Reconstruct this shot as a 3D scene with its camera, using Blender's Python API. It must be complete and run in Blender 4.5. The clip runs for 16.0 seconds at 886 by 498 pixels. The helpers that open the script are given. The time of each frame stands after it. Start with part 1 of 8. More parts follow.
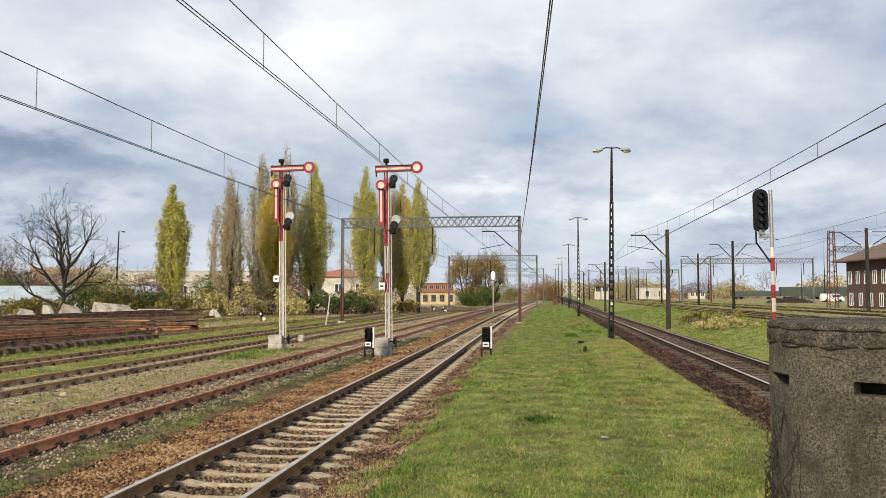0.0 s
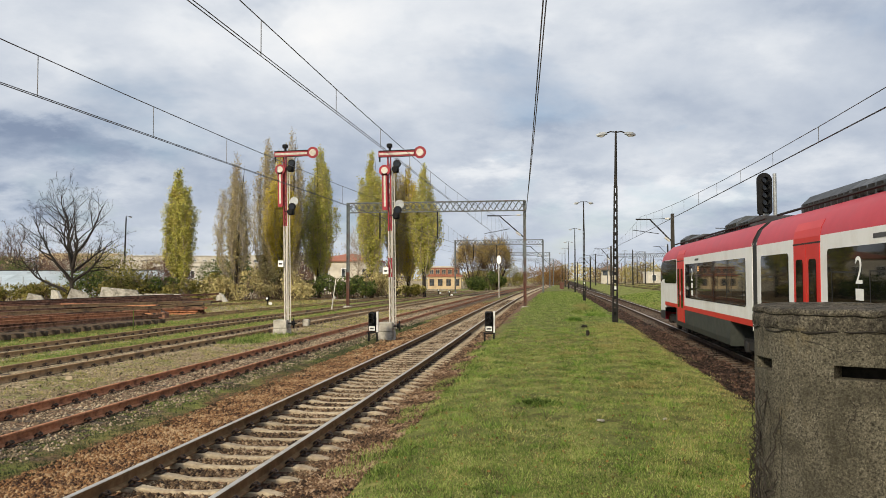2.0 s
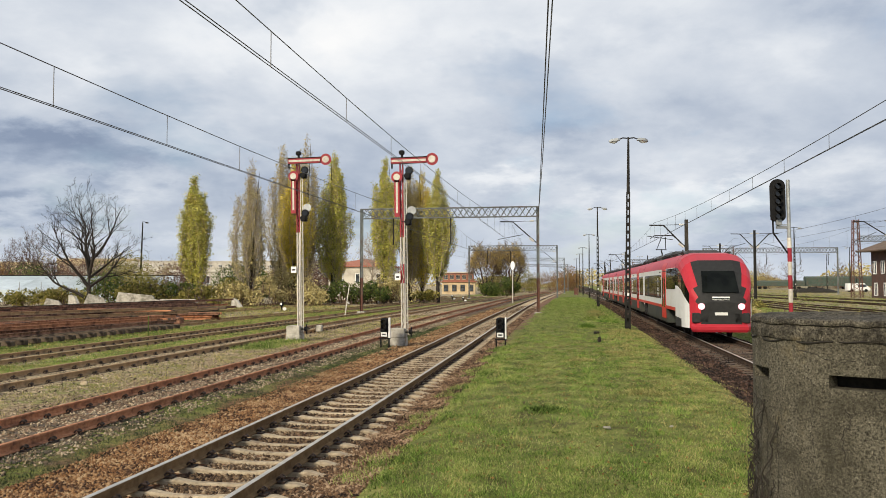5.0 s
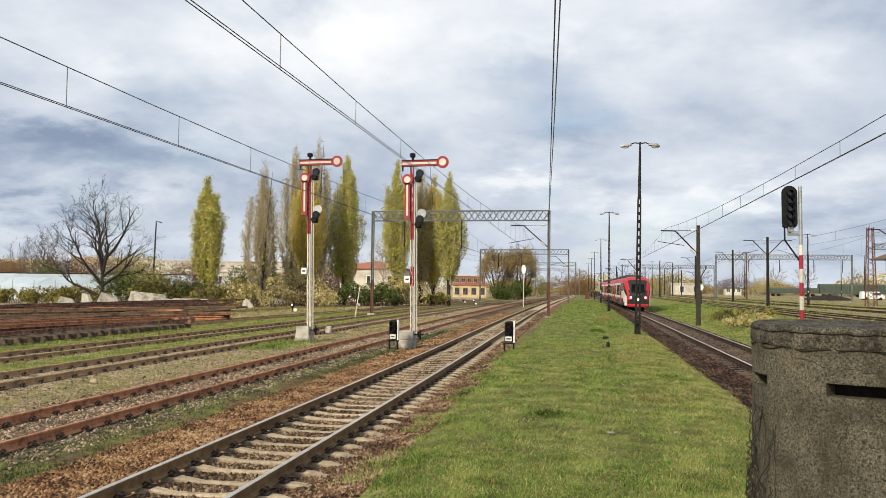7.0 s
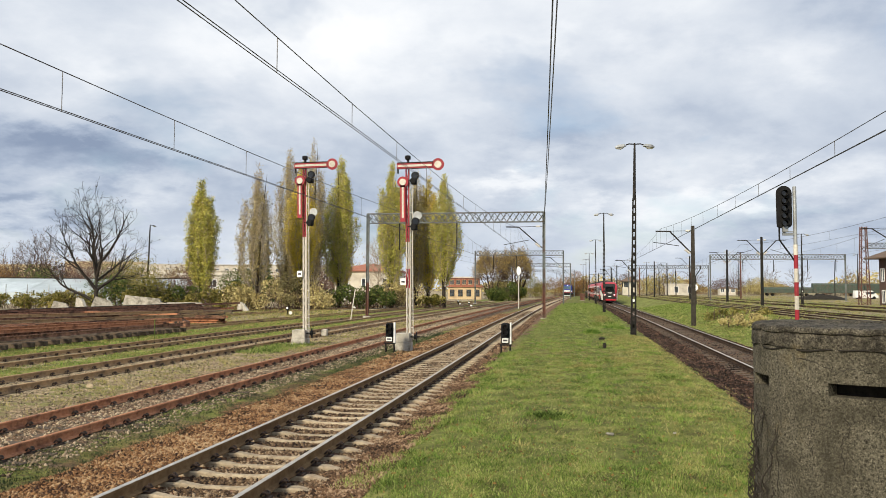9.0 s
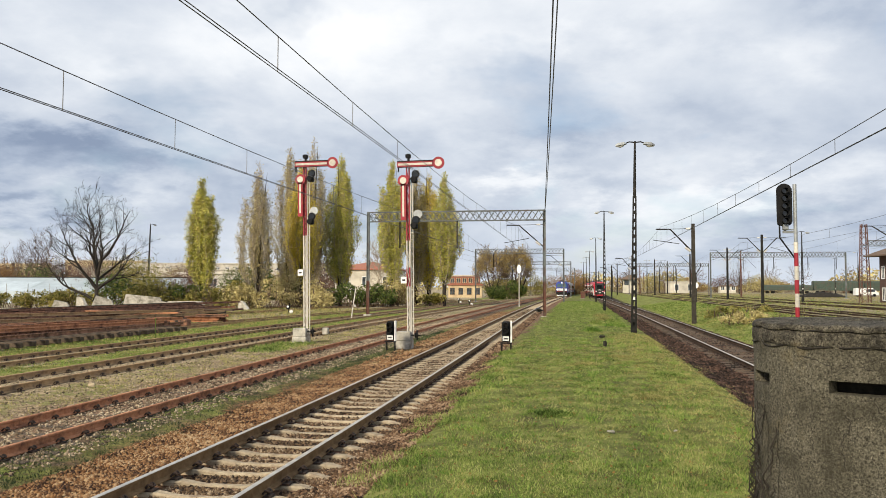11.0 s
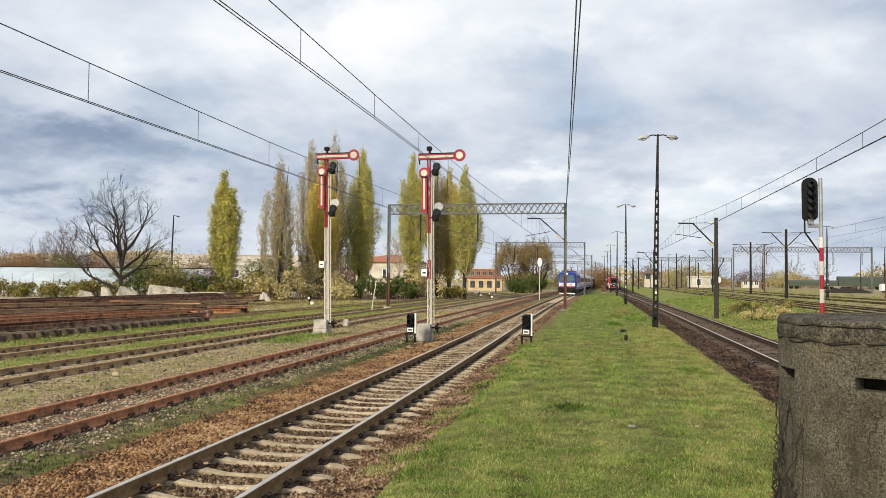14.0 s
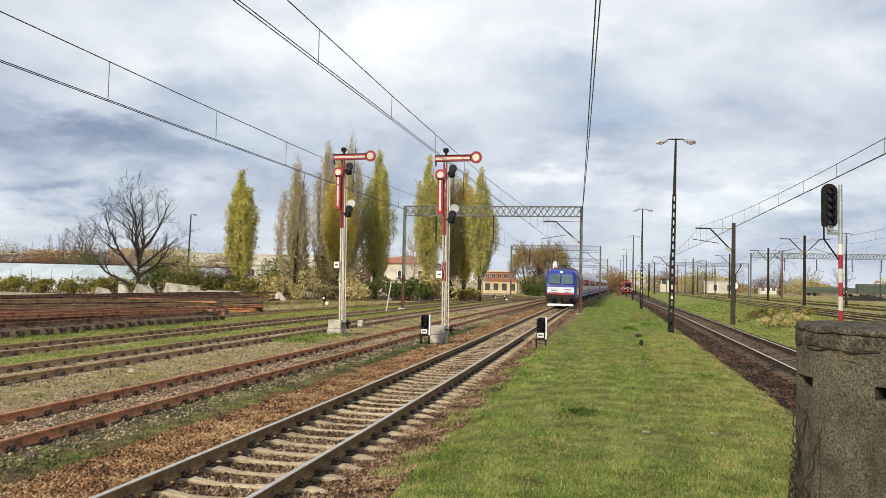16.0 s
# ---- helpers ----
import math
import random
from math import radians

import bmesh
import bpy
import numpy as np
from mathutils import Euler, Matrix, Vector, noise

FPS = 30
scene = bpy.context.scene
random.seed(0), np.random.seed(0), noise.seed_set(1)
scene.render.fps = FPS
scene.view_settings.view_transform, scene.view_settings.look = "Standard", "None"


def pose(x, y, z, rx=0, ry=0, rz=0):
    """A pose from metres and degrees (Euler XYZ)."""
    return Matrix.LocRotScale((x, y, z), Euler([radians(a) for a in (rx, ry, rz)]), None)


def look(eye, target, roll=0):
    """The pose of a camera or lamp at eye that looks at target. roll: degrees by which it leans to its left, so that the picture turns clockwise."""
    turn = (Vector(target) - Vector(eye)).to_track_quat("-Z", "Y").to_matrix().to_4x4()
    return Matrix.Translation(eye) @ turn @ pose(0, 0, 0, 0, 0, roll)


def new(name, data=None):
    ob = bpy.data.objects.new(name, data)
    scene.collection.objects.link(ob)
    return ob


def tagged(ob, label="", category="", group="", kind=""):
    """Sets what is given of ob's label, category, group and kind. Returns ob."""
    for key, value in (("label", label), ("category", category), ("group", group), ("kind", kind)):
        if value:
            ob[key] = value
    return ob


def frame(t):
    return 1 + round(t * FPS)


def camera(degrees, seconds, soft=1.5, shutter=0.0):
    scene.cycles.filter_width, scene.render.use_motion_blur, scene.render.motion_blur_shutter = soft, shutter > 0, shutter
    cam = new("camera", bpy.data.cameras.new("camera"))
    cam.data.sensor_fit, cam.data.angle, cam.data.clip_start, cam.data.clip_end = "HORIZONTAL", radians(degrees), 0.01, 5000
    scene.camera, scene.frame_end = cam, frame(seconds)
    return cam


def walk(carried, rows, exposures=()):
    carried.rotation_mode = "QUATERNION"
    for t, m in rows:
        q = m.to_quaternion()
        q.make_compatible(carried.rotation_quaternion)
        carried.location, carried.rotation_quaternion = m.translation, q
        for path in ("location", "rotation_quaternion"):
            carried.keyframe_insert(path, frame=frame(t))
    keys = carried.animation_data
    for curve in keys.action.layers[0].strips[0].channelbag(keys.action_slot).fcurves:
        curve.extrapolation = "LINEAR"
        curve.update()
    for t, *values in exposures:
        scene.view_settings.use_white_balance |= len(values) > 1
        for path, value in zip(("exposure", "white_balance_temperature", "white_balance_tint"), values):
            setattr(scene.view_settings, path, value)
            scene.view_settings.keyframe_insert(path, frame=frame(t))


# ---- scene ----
cam = camera(59.0, 16.0, soft=0.5)

PATH = [
    (0, (-0.016, 0.023, 2.261), (-0.29, 2.001, 2.376), 0.0),
    (0.5, (-0.004, 0.007, 2.262), (-0.283, 1.984, 2.373), -0.2),
    (1, (0.007, 0.025, 2.262), (-0.272, 2.003, 2.363), -0.3),
    (1.5, (0.01, -0.021, 2.258), (-0.269, 1.957, 2.344), -0.0),
    (2, (0.146, -0.051, 2.273), (-0.146, 1.926, 2.348), -0.1),
    (2.5, (0.275, -0.139, 2.301), (-0.032, 1.836, 2.366), 0.3),
    (3, (0.277, -0.067, 2.29), (-0.031, 1.908, 2.359), 0.5),
    (3.5, (0.27, -0.075, 2.302), (-0.033, 1.901, 2.376), 0.3),
    (4, (0.268, -0.095, 2.308), (-0.039, 1.88, 2.386), 0.0),
    (6.5, (0.352, -0.192, 2.302), (-0.006, 1.773, 2.401), 0.6),
    (7, (0.381, -0.176, 2.308), (0.022, 1.789, 2.404), 0.7),
    (7.5, (0.372, -0.195, 2.308), (0.022, 1.772, 2.402), 0.6),
    (8, (0.347, -0.209, 2.321), (0.004, 1.759, 2.42), 0.6),
    (8.5, (0.354, -0.163, 2.317), (0.011, 1.805, 2.419), 0.3),
    (9, (0.324, -0.185, 2.316), (-0.021, 1.782, 2.417), 0.3),
    (11.5, (0.317, -0.209, 2.317), (-0.03, 1.759, 2.41), 0.1),
    (12, (0.325, -0.174, 2.316), (-0.027, 1.792, 2.404), -0.1),
    (12.5, (0.326, -0.188, 2.319), (-0.031, 1.778, 2.406), -0.2),
    (13, (0.331, -0.176, 2.323), (-0.035, 1.789, 2.407), -0.1),
    (13.5, (0.319, -0.169, 2.319), (-0.062, 1.793, 2.398), 0.3),
    (14, (0.304, -0.199, 2.315), (-0.093, 1.76, 2.393), 0.6),
    (14.5, (0.304, -0.178, 2.32), (-0.108, 1.778, 2.396), 0.9),
    (15, (0.306, -0.179, 2.312), (-0.116, 1.775, 2.391), 1.1),
    (15.5, (0.295, -0.188, 2.317), (-0.134, 1.764, 2.397), 1.3),
    (16, (0.3, -0.18, 2.317), (-0.135, 1.77, 2.399), 1.4),
]
walk(cam, [(t, look(eye, target, roll)) for t, eye, target, roll in PATH], [(0, 0.06), (1.1, 0.06), (1.6, -0.07), (4.6, -0.07), (6.0, 0.06), (16, 0.10)])

# ---- world, sun, exposure ----
SUN_EL, SUN_AZ = radians(31), radians(207)
world = bpy.data.worlds.new("sky")
scene.world = world
world.use_nodes = True


BANKS = [
    # bearing, height and half sizes in degrees; lighter or darker
    (-17.7, 17.9, 7.9, 2.6, 0.11),
    (-37.7, 15.6, 4.0, 1.8, 0.04),
    (-4.5, 16.9, 2.3, 1.8, 0.05),
    (-4.5, 7.9, 3.6, 1.0, 0.12),
    (0.7, 5.7, 2.0, 1.2, 0.06),
    (11.7, 6.5, 3.6, 0.8, 0.1),
    (16.5, 7.1, 3.6, 1.4, 0.06),
    (-31.6, 5.5, 2.6, 1.0, 0.08),
    (-34.7, 3.1, 5.3, 0.5, 0.06),
    (-34.0, 12.4, 5.6, 1.1, -0.031),
    (-35.1, 9.1, 7.3, 1.0, -0.093),
    (-38.7, 5.1, 2.3, 0.5, -0.062),
    (-15.7, 5.2, 1.8, 1.6, -0.068),
    (-2.3, 11.1, 4.6, 1.2, -0.081),
    (5.8, 17.3, 5.0, 1.4, -0.056),
    (9.2, 10.8, 3.6, 1.9, -0.056),
    (18.1, 18.3, 2.3, 1.4, -0.043),
    (5.4, 3.6, 4.0, 0.6, -0.037),
    (-4.1, 4.8, 2.3, 0.5, -0.037),
    (-16.1, 11.2, 4.3, 2.1, 0.05),
    (-26.4, 10.8, 3.0, 2.1, 0.02),
    (14.5, 15.2, 3.0, 1.8, 0.05),
    (-19.3, 2.6, 9.9, 0.6, 0.05),
    (-35.7, 8.3, 8.6, 1.4, -0.10),
    (-37.7, 5.0, 4.0, 0.9, -0.06),
    (13.8, 3.7, 7.6, 1.0, -0.07),
    (3.9, 7.1, 3.6, 1.1, -0.06),
    (-24.9, 7.1, 2.0, 1.8, -0.04),
    (-37.0, 6.5, 6.5, 3.2, -0.08),
]


def sky_nodes():
    nt = world.node_tree
    nd, ln = nt.nodes, nt.links
    for n in list(nd):
        nd.remove(n)
    out = nd.new("ShaderNodeOutputWorld")
    bg = nd.new("ShaderNodeBackground")
    sky = nd.new("ShaderNodeTexSky")
    sky.sky_type, sky.sun_disc = "NISHITA", False
    sky.sun_elevation, sky.sun_rotation = SUN_EL, SUN_AZ
    gain = nd.new("ShaderNodeVectorMath")
    gain.operation = "SCALE"
    gain.inputs["Scale"].default_value = 0.11
    ln.new(sky.outputs[0], gain.inputs[0])
    co = nd.new("ShaderNodeTexCoord")
    sep = nd.new("ShaderNodeSeparateXYZ")
    ln.new(co.outputs["Generated"], sep.inputs[0])
    up = nd.new("ShaderNodeMath")
    up.operation = "MAXIMUM"
    up.inputs[1].default_value = 0.0
    ln.new(sep.outputs[2], up.inputs[0])
    add = nd.new("ShaderNodeMath")
    add.inputs[1].default_value = 0.30
    ln.new(up.outputs[0], add.inputs[0])
    inv = nd.new("ShaderNodeMath")
    inv.operation = "DIVIDE"
    inv.inputs[0].default_value = 1.0
    ln.new(add.outputs[0], inv.inputs[1])
    flat = nd.new("ShaderNodeVectorMath")
    flat.operation = "MULTIPLY"
    ln.new(co.outputs["Generated"], flat.inputs[0])
    comb = nd.new("ShaderNodeCombineXYZ")
    ln.new(inv.outputs[0], comb.inputs[0])
    ln.new(inv.outputs[0], comb.inputs[1])
    ln.new(comb.outputs[0], flat.inputs[1])

    def calc(op, a, c=None, d=None):
        n = nd.new("ShaderNodeMath")
        n.operation = op
        for k, v in enumerate((a, c, d)):
            if isinstance(v, (int, float)):
                n.inputs[k].default_value = v
            elif v is not None:
                ln.new(v, n.inputs[k])
        return n.outputs[0]

    # cloud banks over the yard, their outlines torn by noise
    torn = nd.new("ShaderNodeTexNoise")
    torn.inputs["Scale"].default_value, torn.inputs["Detail"].default_value = 5.5, 6
    torn.inputs["Roughness"].default_value = 0.6
    ln.new(flat.outputs[0], torn.inputs["Vector"])
    tears = nd.new("ShaderNodeSeparateColor")
    ln.new(torn.outputs["Color"], tears.inputs[0])
    bearing = calc("MULTIPLY_ADD", calc("SUBTRACT", tears.outputs[0], 0.5), 16.0, calc("MULTIPLY", calc("ARCTAN2", sep.outputs[0], sep.outputs[1]), 57.296))
    rise = calc("MULTIPLY_ADD", calc("SUBTRACT", tears.outputs[1], 0.5), 7.0, calc("MULTIPLY", calc("ARCSINE", sep.outputs[2]), 57.296))
    banks = None
    for az, el, wa, we, amp in BANKS:
        du, dv = calc("MULTIPLY", calc("SUBTRACT", bearing, az), 1 / wa), calc("MULTIPLY", calc("SUBTRACT", rise, el), 1 / we)
        bell = calc("POWER", 2.718, calc("MULTIPLY", calc("MULTIPLY_ADD", du, du, calc("MULTIPLY", dv, dv)), -1.0))
        banks = calc("MULTIPLY_ADD", bell, amp, 0.0 if banks is None else banks)

    def cloud(scale, detail, w, stops, calm=1.0):
        mp = nd.new("ShaderNodeMapping")
        mp.inputs["Location"].default_value = (w, w * 0.7, 0)
        mp.inputs["Scale"].default_value = (0.85, 0.75, 1)
        ln.new(flat.outputs[0], mp.inputs[0])
        no = nd.new("ShaderNodeTexNoise")
        no.inputs["Scale"].default_value = scale
        no.inputs["Detail"].default_value = detail
        no.inputs["Roughness"].default_value = 0.56
        no.inputs["Distortion"].default_value = 0.15
        ln.new(mp.outputs[0], no.inputs["Vector"])
        ra = nd.new("ShaderNodeValToRGB")
        el = ra.color_ramp.elements
        el[0].position, el[0].color = stops[0][0], (*stops[0][1], 1)
        el[1].position, el[1].color = stops[-1][0], (*stops[-1][1], 1)
        for p, c in stops[1:-1]:
            el.new(p).color = (*c, 1)
        value = calc("MULTIPLY_ADD", no.outputs[0], calm, 0.5 * (1 - calm))
        ln.new(calc("ADD", value, banks) if calm < 1 else value, ra.inputs[0])
        return ra.outputs[0]

    shade = cloud(1.7, 7, 3.1, [(0.28, (0.26, 0.325, 0.45)), (0.40, (0.41, 0.48, 0.60)), (0.50, (0.62, 0.675, 0.76)), (0.60, (0.85, 0.88, 0.92)), (0.70, (1.0, 1.0, 1.0))], 0.58)
    gaps = cloud(2.4, 5, 9.4, [(0.55, (0, 0, 0)), (0.72, (0.55, 0.55, 0.55))])
    mix = nd.new("ShaderNodeMix")
    mix.data_type = "RGBA"
    ln.new(gaps, mix.inputs[0])
    ln.new(shade, mix.inputs[6])
    ln.new(gain.outputs[0], mix.inputs[7])
    # pale haze close to the horizon
    hz = nd.new("ShaderNodeMapRange")
    hz.inputs[1].default_value, hz.inputs[2].default_value = 0.0, 0.09
    hz.inputs[3].default_value, hz.inputs[4].default_value = 0.5, 0.0
    ln.new(sep.outputs[2], hz.inputs[0])
    mix2 = nd.new("ShaderNodeMix")
    mix2.data_type = "RGBA"
    mix2.inputs[7].default_value = (0.58, 0.65, 0.75, 1)
    ln.new(hz.outputs[0], mix2.inputs[0])
    ln.new(mix.outputs[2], mix2.inputs[6])
    ln.new(mix2.outputs[2], bg.inputs[0])
    bg.inputs[1].default_value = 1.0
    ln.new(bg.outputs[0], out.inputs[0])


sky_nodes()
sun = new("sun", bpy.data.lights.new("sun", "SUN"))
sun.data.energy, sun.data.angle, sun.data.color = 4.3, radians(11), (1.0, 0.88, 0.67)
sun.matrix_basis = look((0, 0, 60), (0 - 60 * math.sin(SUN_AZ) * math.cos(SUN_EL), 0 - 60 * math.cos(SUN_AZ) * math.cos(SUN_EL), 60 - 60 * math.sin(SUN_EL)))


# ---- materials ----
def ramp(nd, stops):
    ra = nd.new("ShaderNodeValToRGB")
    el = ra.color_ramp.elements
    el[0].position, el[0].color = stops[0][0], (*stops[0][1], 1)
    el[1].position, el[1].color = stops[-1][0], (*stops[-1][1], 1)
    for p, c in stops[1:-1]:
        el.new(p).color = (*c, 1)
    return ra


def surface(name, c1, c2, scale=6.0, rough=0.7, metal=0.0, bump=0.2, stain=None, stain_scale=1.2, stain_cut=0.55, vary=0.12, world_space=False, glow=None, spec=0.4):
    """Colour between c1 and c2 by fine noise, stains at a larger scale, some change of value from object to object."""
    m = bpy.data.materials.new(name)
    m.use_nodes = True
    nd, ln = m.node_tree.nodes, m.node_tree.links
    b = nd["Principled BSDF"]
    if world_space:
        vec = nd.new("ShaderNodeNewGeometry").outputs["Position"]
    else:
        vec = nd.new("ShaderNodeTexCoord").outputs["Object"]
    info = nd.new("ShaderNodeObjectInfo")
    off = nd.new("ShaderNodeVectorMath")
    off.operation = "MULTIPLY_ADD"
    off.inputs[1].default_value = (1, 1, 1)
    sc = nd.new("ShaderNodeVectorMath")
    sc.operation = "SCALE"
    sc.inputs[0].default_value = (37.0, 17.0, 5.0)
    ln.new(info.outputs["Random"], sc.inputs["Scale"])
    ln.new(vec, off.inputs[0])
    ln.new(sc.outputs[0], off.inputs[2])
    n1 = nd.new("ShaderNodeTexNoise")
    n1.inputs["Scale"].default_value, n1.inputs["Detail"].default_value = scale, 6
    n1.inputs["Roughness"].default_value = 0.65
    ln.new(off.outputs[0], n1.inputs["Vector"])
    r1 = ramp(nd, [(0.32, c1), (0.68, c2)])
    ln.new(n1.outputs[0], r1.inputs[0])
    col = r1.outputs[0]
    if stain:
        n2 = nd.new("ShaderNodeTexNoise")
        n2.inputs["Scale"].default_value, n2.inputs["Detail"].default_value = stain_scale, 5
        n2.inputs["Roughness"].default_value = 0.7
        ln.new(off.outputs[0], n2.inputs["Vector"])
        r2 = ramp(nd, [(stain_cut - 0.06, (0, 0, 0)), (stain_cut + 0.1, (0.85, 0.85, 0.85))])
        ln.new(n2.outputs[0], r2.inputs[0])
        mx = nd.new("ShaderNodeMix")
        mx.data_type = "RGBA"
        mx.inputs[7].default_value = (*stain, 1)
        ln.new(r2.outputs[0], mx.inputs[0])
        ln.new(col, mx.inputs[6])
        col = mx.outputs[2]
    if vary:
        hv = nd.new("ShaderNodeHueSaturation")
        mr = nd.new("ShaderNodeMapRange")
        mr.inputs[3].default_value, mr.inputs[4].default_value = 1 - vary, 1 + vary
        ln.new(info.outputs["Random"], mr.inputs[0])
        ln.new(mr.outputs[0], hv.inputs["Value"])
        ln.new(col, hv.inputs["Color"])
        col = hv.outputs[0]
    ln.new(col, b.inputs["Base Color"])
    b.inputs["Roughness"].default_value, b.inputs["Metallic"].default_value = rough, metal
    b.inputs["Specular IOR Level"].default_value = spec
    if bump:
        bp = nd.new("ShaderNodeBump")
        bp.inputs["Strength"].default_value, bp.inputs["Distance"].default_value = bump, 0.02
        ln.new(n1.outputs[0], bp.inputs["Height"])
        ln.new(bp.outputs[0], b.inputs["Normal"])
    if glow:
        b.inputs["Emission Color"].default_value = (*glow[0], 1)
        b.inputs["Emission Strength"].default_value = glow[1]
    return m


def island(name, stops, rough=0.7, trans=0.0):
    """Colour drawn for each loose piece of the mesh."""
    m = bpy.data.materials.new(name)
    m.use_nodes = True
    nd, ln = m.node_tree.nodes, m.node_tree.links
    b = nd["Principled BSDF"]
    g = nd.new("ShaderNodeNewGeometry")
    ra = ramp(nd, stops)
    n = nd.new("ShaderNodeTexNoise")
    n.inputs["Scale"].default_value = 1.4
    n.inputs["Detail"].default_value = 7
    ln.new(g.outputs["Position"], n.inputs["Vector"])
    mx = nd.new("ShaderNodeMath")
    mx.operation = "MULTIPLY_ADD"
    mx.inputs[1].default_value, mx.inputs[2].default_value = 1.8, -0.9
    ln.new(n.outputs[0], mx.inputs[0])
    ad = nd.new("ShaderNodeMath")
    ln.new(g.outputs["Random Per Island"], ad.inputs[0])
    ln.new(mx.outputs[0], ad.inputs[1])
    ln.new(ad.outputs[0], ra.inputs[0])
    ln.new(ra.outputs[0], b.inputs["Base Color"])
    b.inputs["Roughness"].default_value = rough
    b.inputs["Specular IOR Level"].default_value = 0.25
    if trans:
        t = nd.new("ShaderNodeBsdfTranslucent")
        ln.new(ra.outputs[0], t.inputs[0])
        ms = nd.new("ShaderNodeMixShader")
        ms.inputs[0].default_value = trans
        ln.new(b.outputs[0], ms.inputs[1])
        ln.new(t.outputs[0], ms.inputs[2])
        ln.new(ms.outputs[0], nd["Material Output"].inputs[0])
    return m


def glass(name, tint=(0.02, 0.025, 0.025), rough=0.04, spec=0.6):
    m = bpy.data.materials.new(name)
    m.use_nodes = True
    nd, ln = m.node_tree.nodes, m.node_tree.links
    b = nd["Principled BSDF"]
    n = nd.new("ShaderNodeTexNoise")
    n.inputs["Scale"].default_value = 1.3
    ln.new(nd.new("ShaderNodeTexCoord").outputs["Object"], n.inputs["Vector"])
    ra = ramp(nd, [(0.35, tuple(c * 0.5 for c in tint)), (0.7, tuple(c * 1.9 for c in tint))])
    ln.new(n.outputs[0], ra.inputs[0])
    ln.new(ra.outputs[0], b.inputs["Base Color"])
    b.inputs["Roughness"].default_value = rough
    b.inputs["Specular IOR Level"].default_value = spec
    return m


def ground_material():
    """One sheet: lawn on the island and the bank, weeds and soil in the yard, stone beds under the tracks."""
    m = bpy.data.materials.new("ground")
    m.use_nodes = True
    nd, ln = m.node_tree.nodes, m.node_tree.links
    b = nd["Principled BSDF"]
    pos = nd.new("ShaderNodeNewGeometry").outputs["Position"]
    sep = nd.new("ShaderNodeSeparateXYZ")
    ln.new(pos, sep.inputs[0])

    def noise_at(scale, detail=5, rough=0.6):
        n = nd.new("ShaderNodeTexNoise")
        n.inputs["Scale"].default_value, n.inputs["Detail"].default_value = scale, detail
        n.inputs["Roughness"].default_value = rough
        ln.new(pos, n.inputs["Vector"])
        return n.outputs[0]

    def math_node(op, a, c, d=None):
        n = nd.new("ShaderNodeMath")
        n.operation = op
        for i, v in enumerate((a, c, d)):
            if v is None:
                continue
            if isinstance(v, (int, float)):
                n.inputs[i].default_value = v
            else:
                ln.new(v, n.inputs[i])
        return n.outputs[0]

    rag = math_node("MULTIPLY_ADD", noise_at(2.2, 6, 0.7), 2.4, -1.2)
    rag2 = math_node("MULTIPLY_ADD", noise_at(0.35, 3), 1.6, -0.8)
    xx = math_node("ADD", math_node("ADD", sep.outputs[0], rag), rag2)
    u = math_node("MULTIPLY_ADD", xx, 1 / 60, 0.5)  # -30..30 m
    zones = [(-30, 0.12), (-23.5, 0.1), (-21.3, 0.75), (-19.2, 0.7), (-18.6, 0.35), (-17.0, 0.35), (-16.6, 0.8), (-15.1, 0.75), (-14.6, 0.22), (-12.6, 0.22), (-12.2, 0.42), (-10.4, 0.38),
             (-9.7, 0.02), (-8.0, 0.02), (-7.7, 0.55), (-6.9, 0.5), (-6.4, 0.0), (-2.75, 0.0), (-2.3, 0.97), (3.3, 1.0), (3.9, 0.0), (7.5, 0.0), (8.0, 0.9), (13.6, 0.85), (14.6, 0.2), (21.5, 0.08), (22.5, 0.3), (24.0, 0.3), (27.0, 0.1), (30, 0.3)]
    ra = ramp(nd, [((x + 30) / 60, (v, v, v)) for x, v in zones])
    ln.new(u, ra.inputs[0])
    green = math_node("ADD", ra.outputs[0], math_node("MULTIPLY_ADD", noise_at(1.1, 6, 0.7), 1.3, -0.65))
    # stones: red-brown by the left line, dark brown by the right one, grey-brown soil in the yard
    stone_tint = ramp(nd, [(0.0, (0.33, 0.275, 0.18)), (0.30, (0.32, 0.25, 0.155)), (0.345, (0.19, 0.12, 0.075)), (0.375, (0.12, 0.085, 0.055)), (0.395, (0.22, 0.105, 0.05)), (0.44, (0.17, 0.10, 0.065)), (0.50, (0.11, 0.075, 0.05)), (0.58, (0.025, 0.014, 0.009)), (0.63, (0.04, 0.028, 0.019)), (0.72, (0.17, 0.14, 0.085)), (0.9, (0.25, 0.21, 0.13))])
    ln.new(u, stone_tint.inputs[0])
    vor = nd.new("ShaderNodeTexVoronoi")
    vor.inputs["Scale"].default_value = 17
    ln.new(pos, vor.inputs["Vector"])
    bw = nd.new("ShaderNodeSeparateColor")
    ln.new(vor.outputs["Color"], bw.inputs[0])
    hv = nd.new("ShaderNodeHueSaturation")
    ln.new(stone_tint.outputs[0], hv.inputs["Color"])
    ln.new(math_node("MULTIPLY_ADD", bw.outputs[0], 1.1, 0.45), hv.inputs["Value"])
    grass_tint = ramp(nd, [(0.36, (0.05, 0.04, 0.02)), (0.44, (0.115, 0.11, 0.032)), (0.53, (0.17, 0.20, 0.045)), (0.64, (0.30, 0.285, 0.095))])
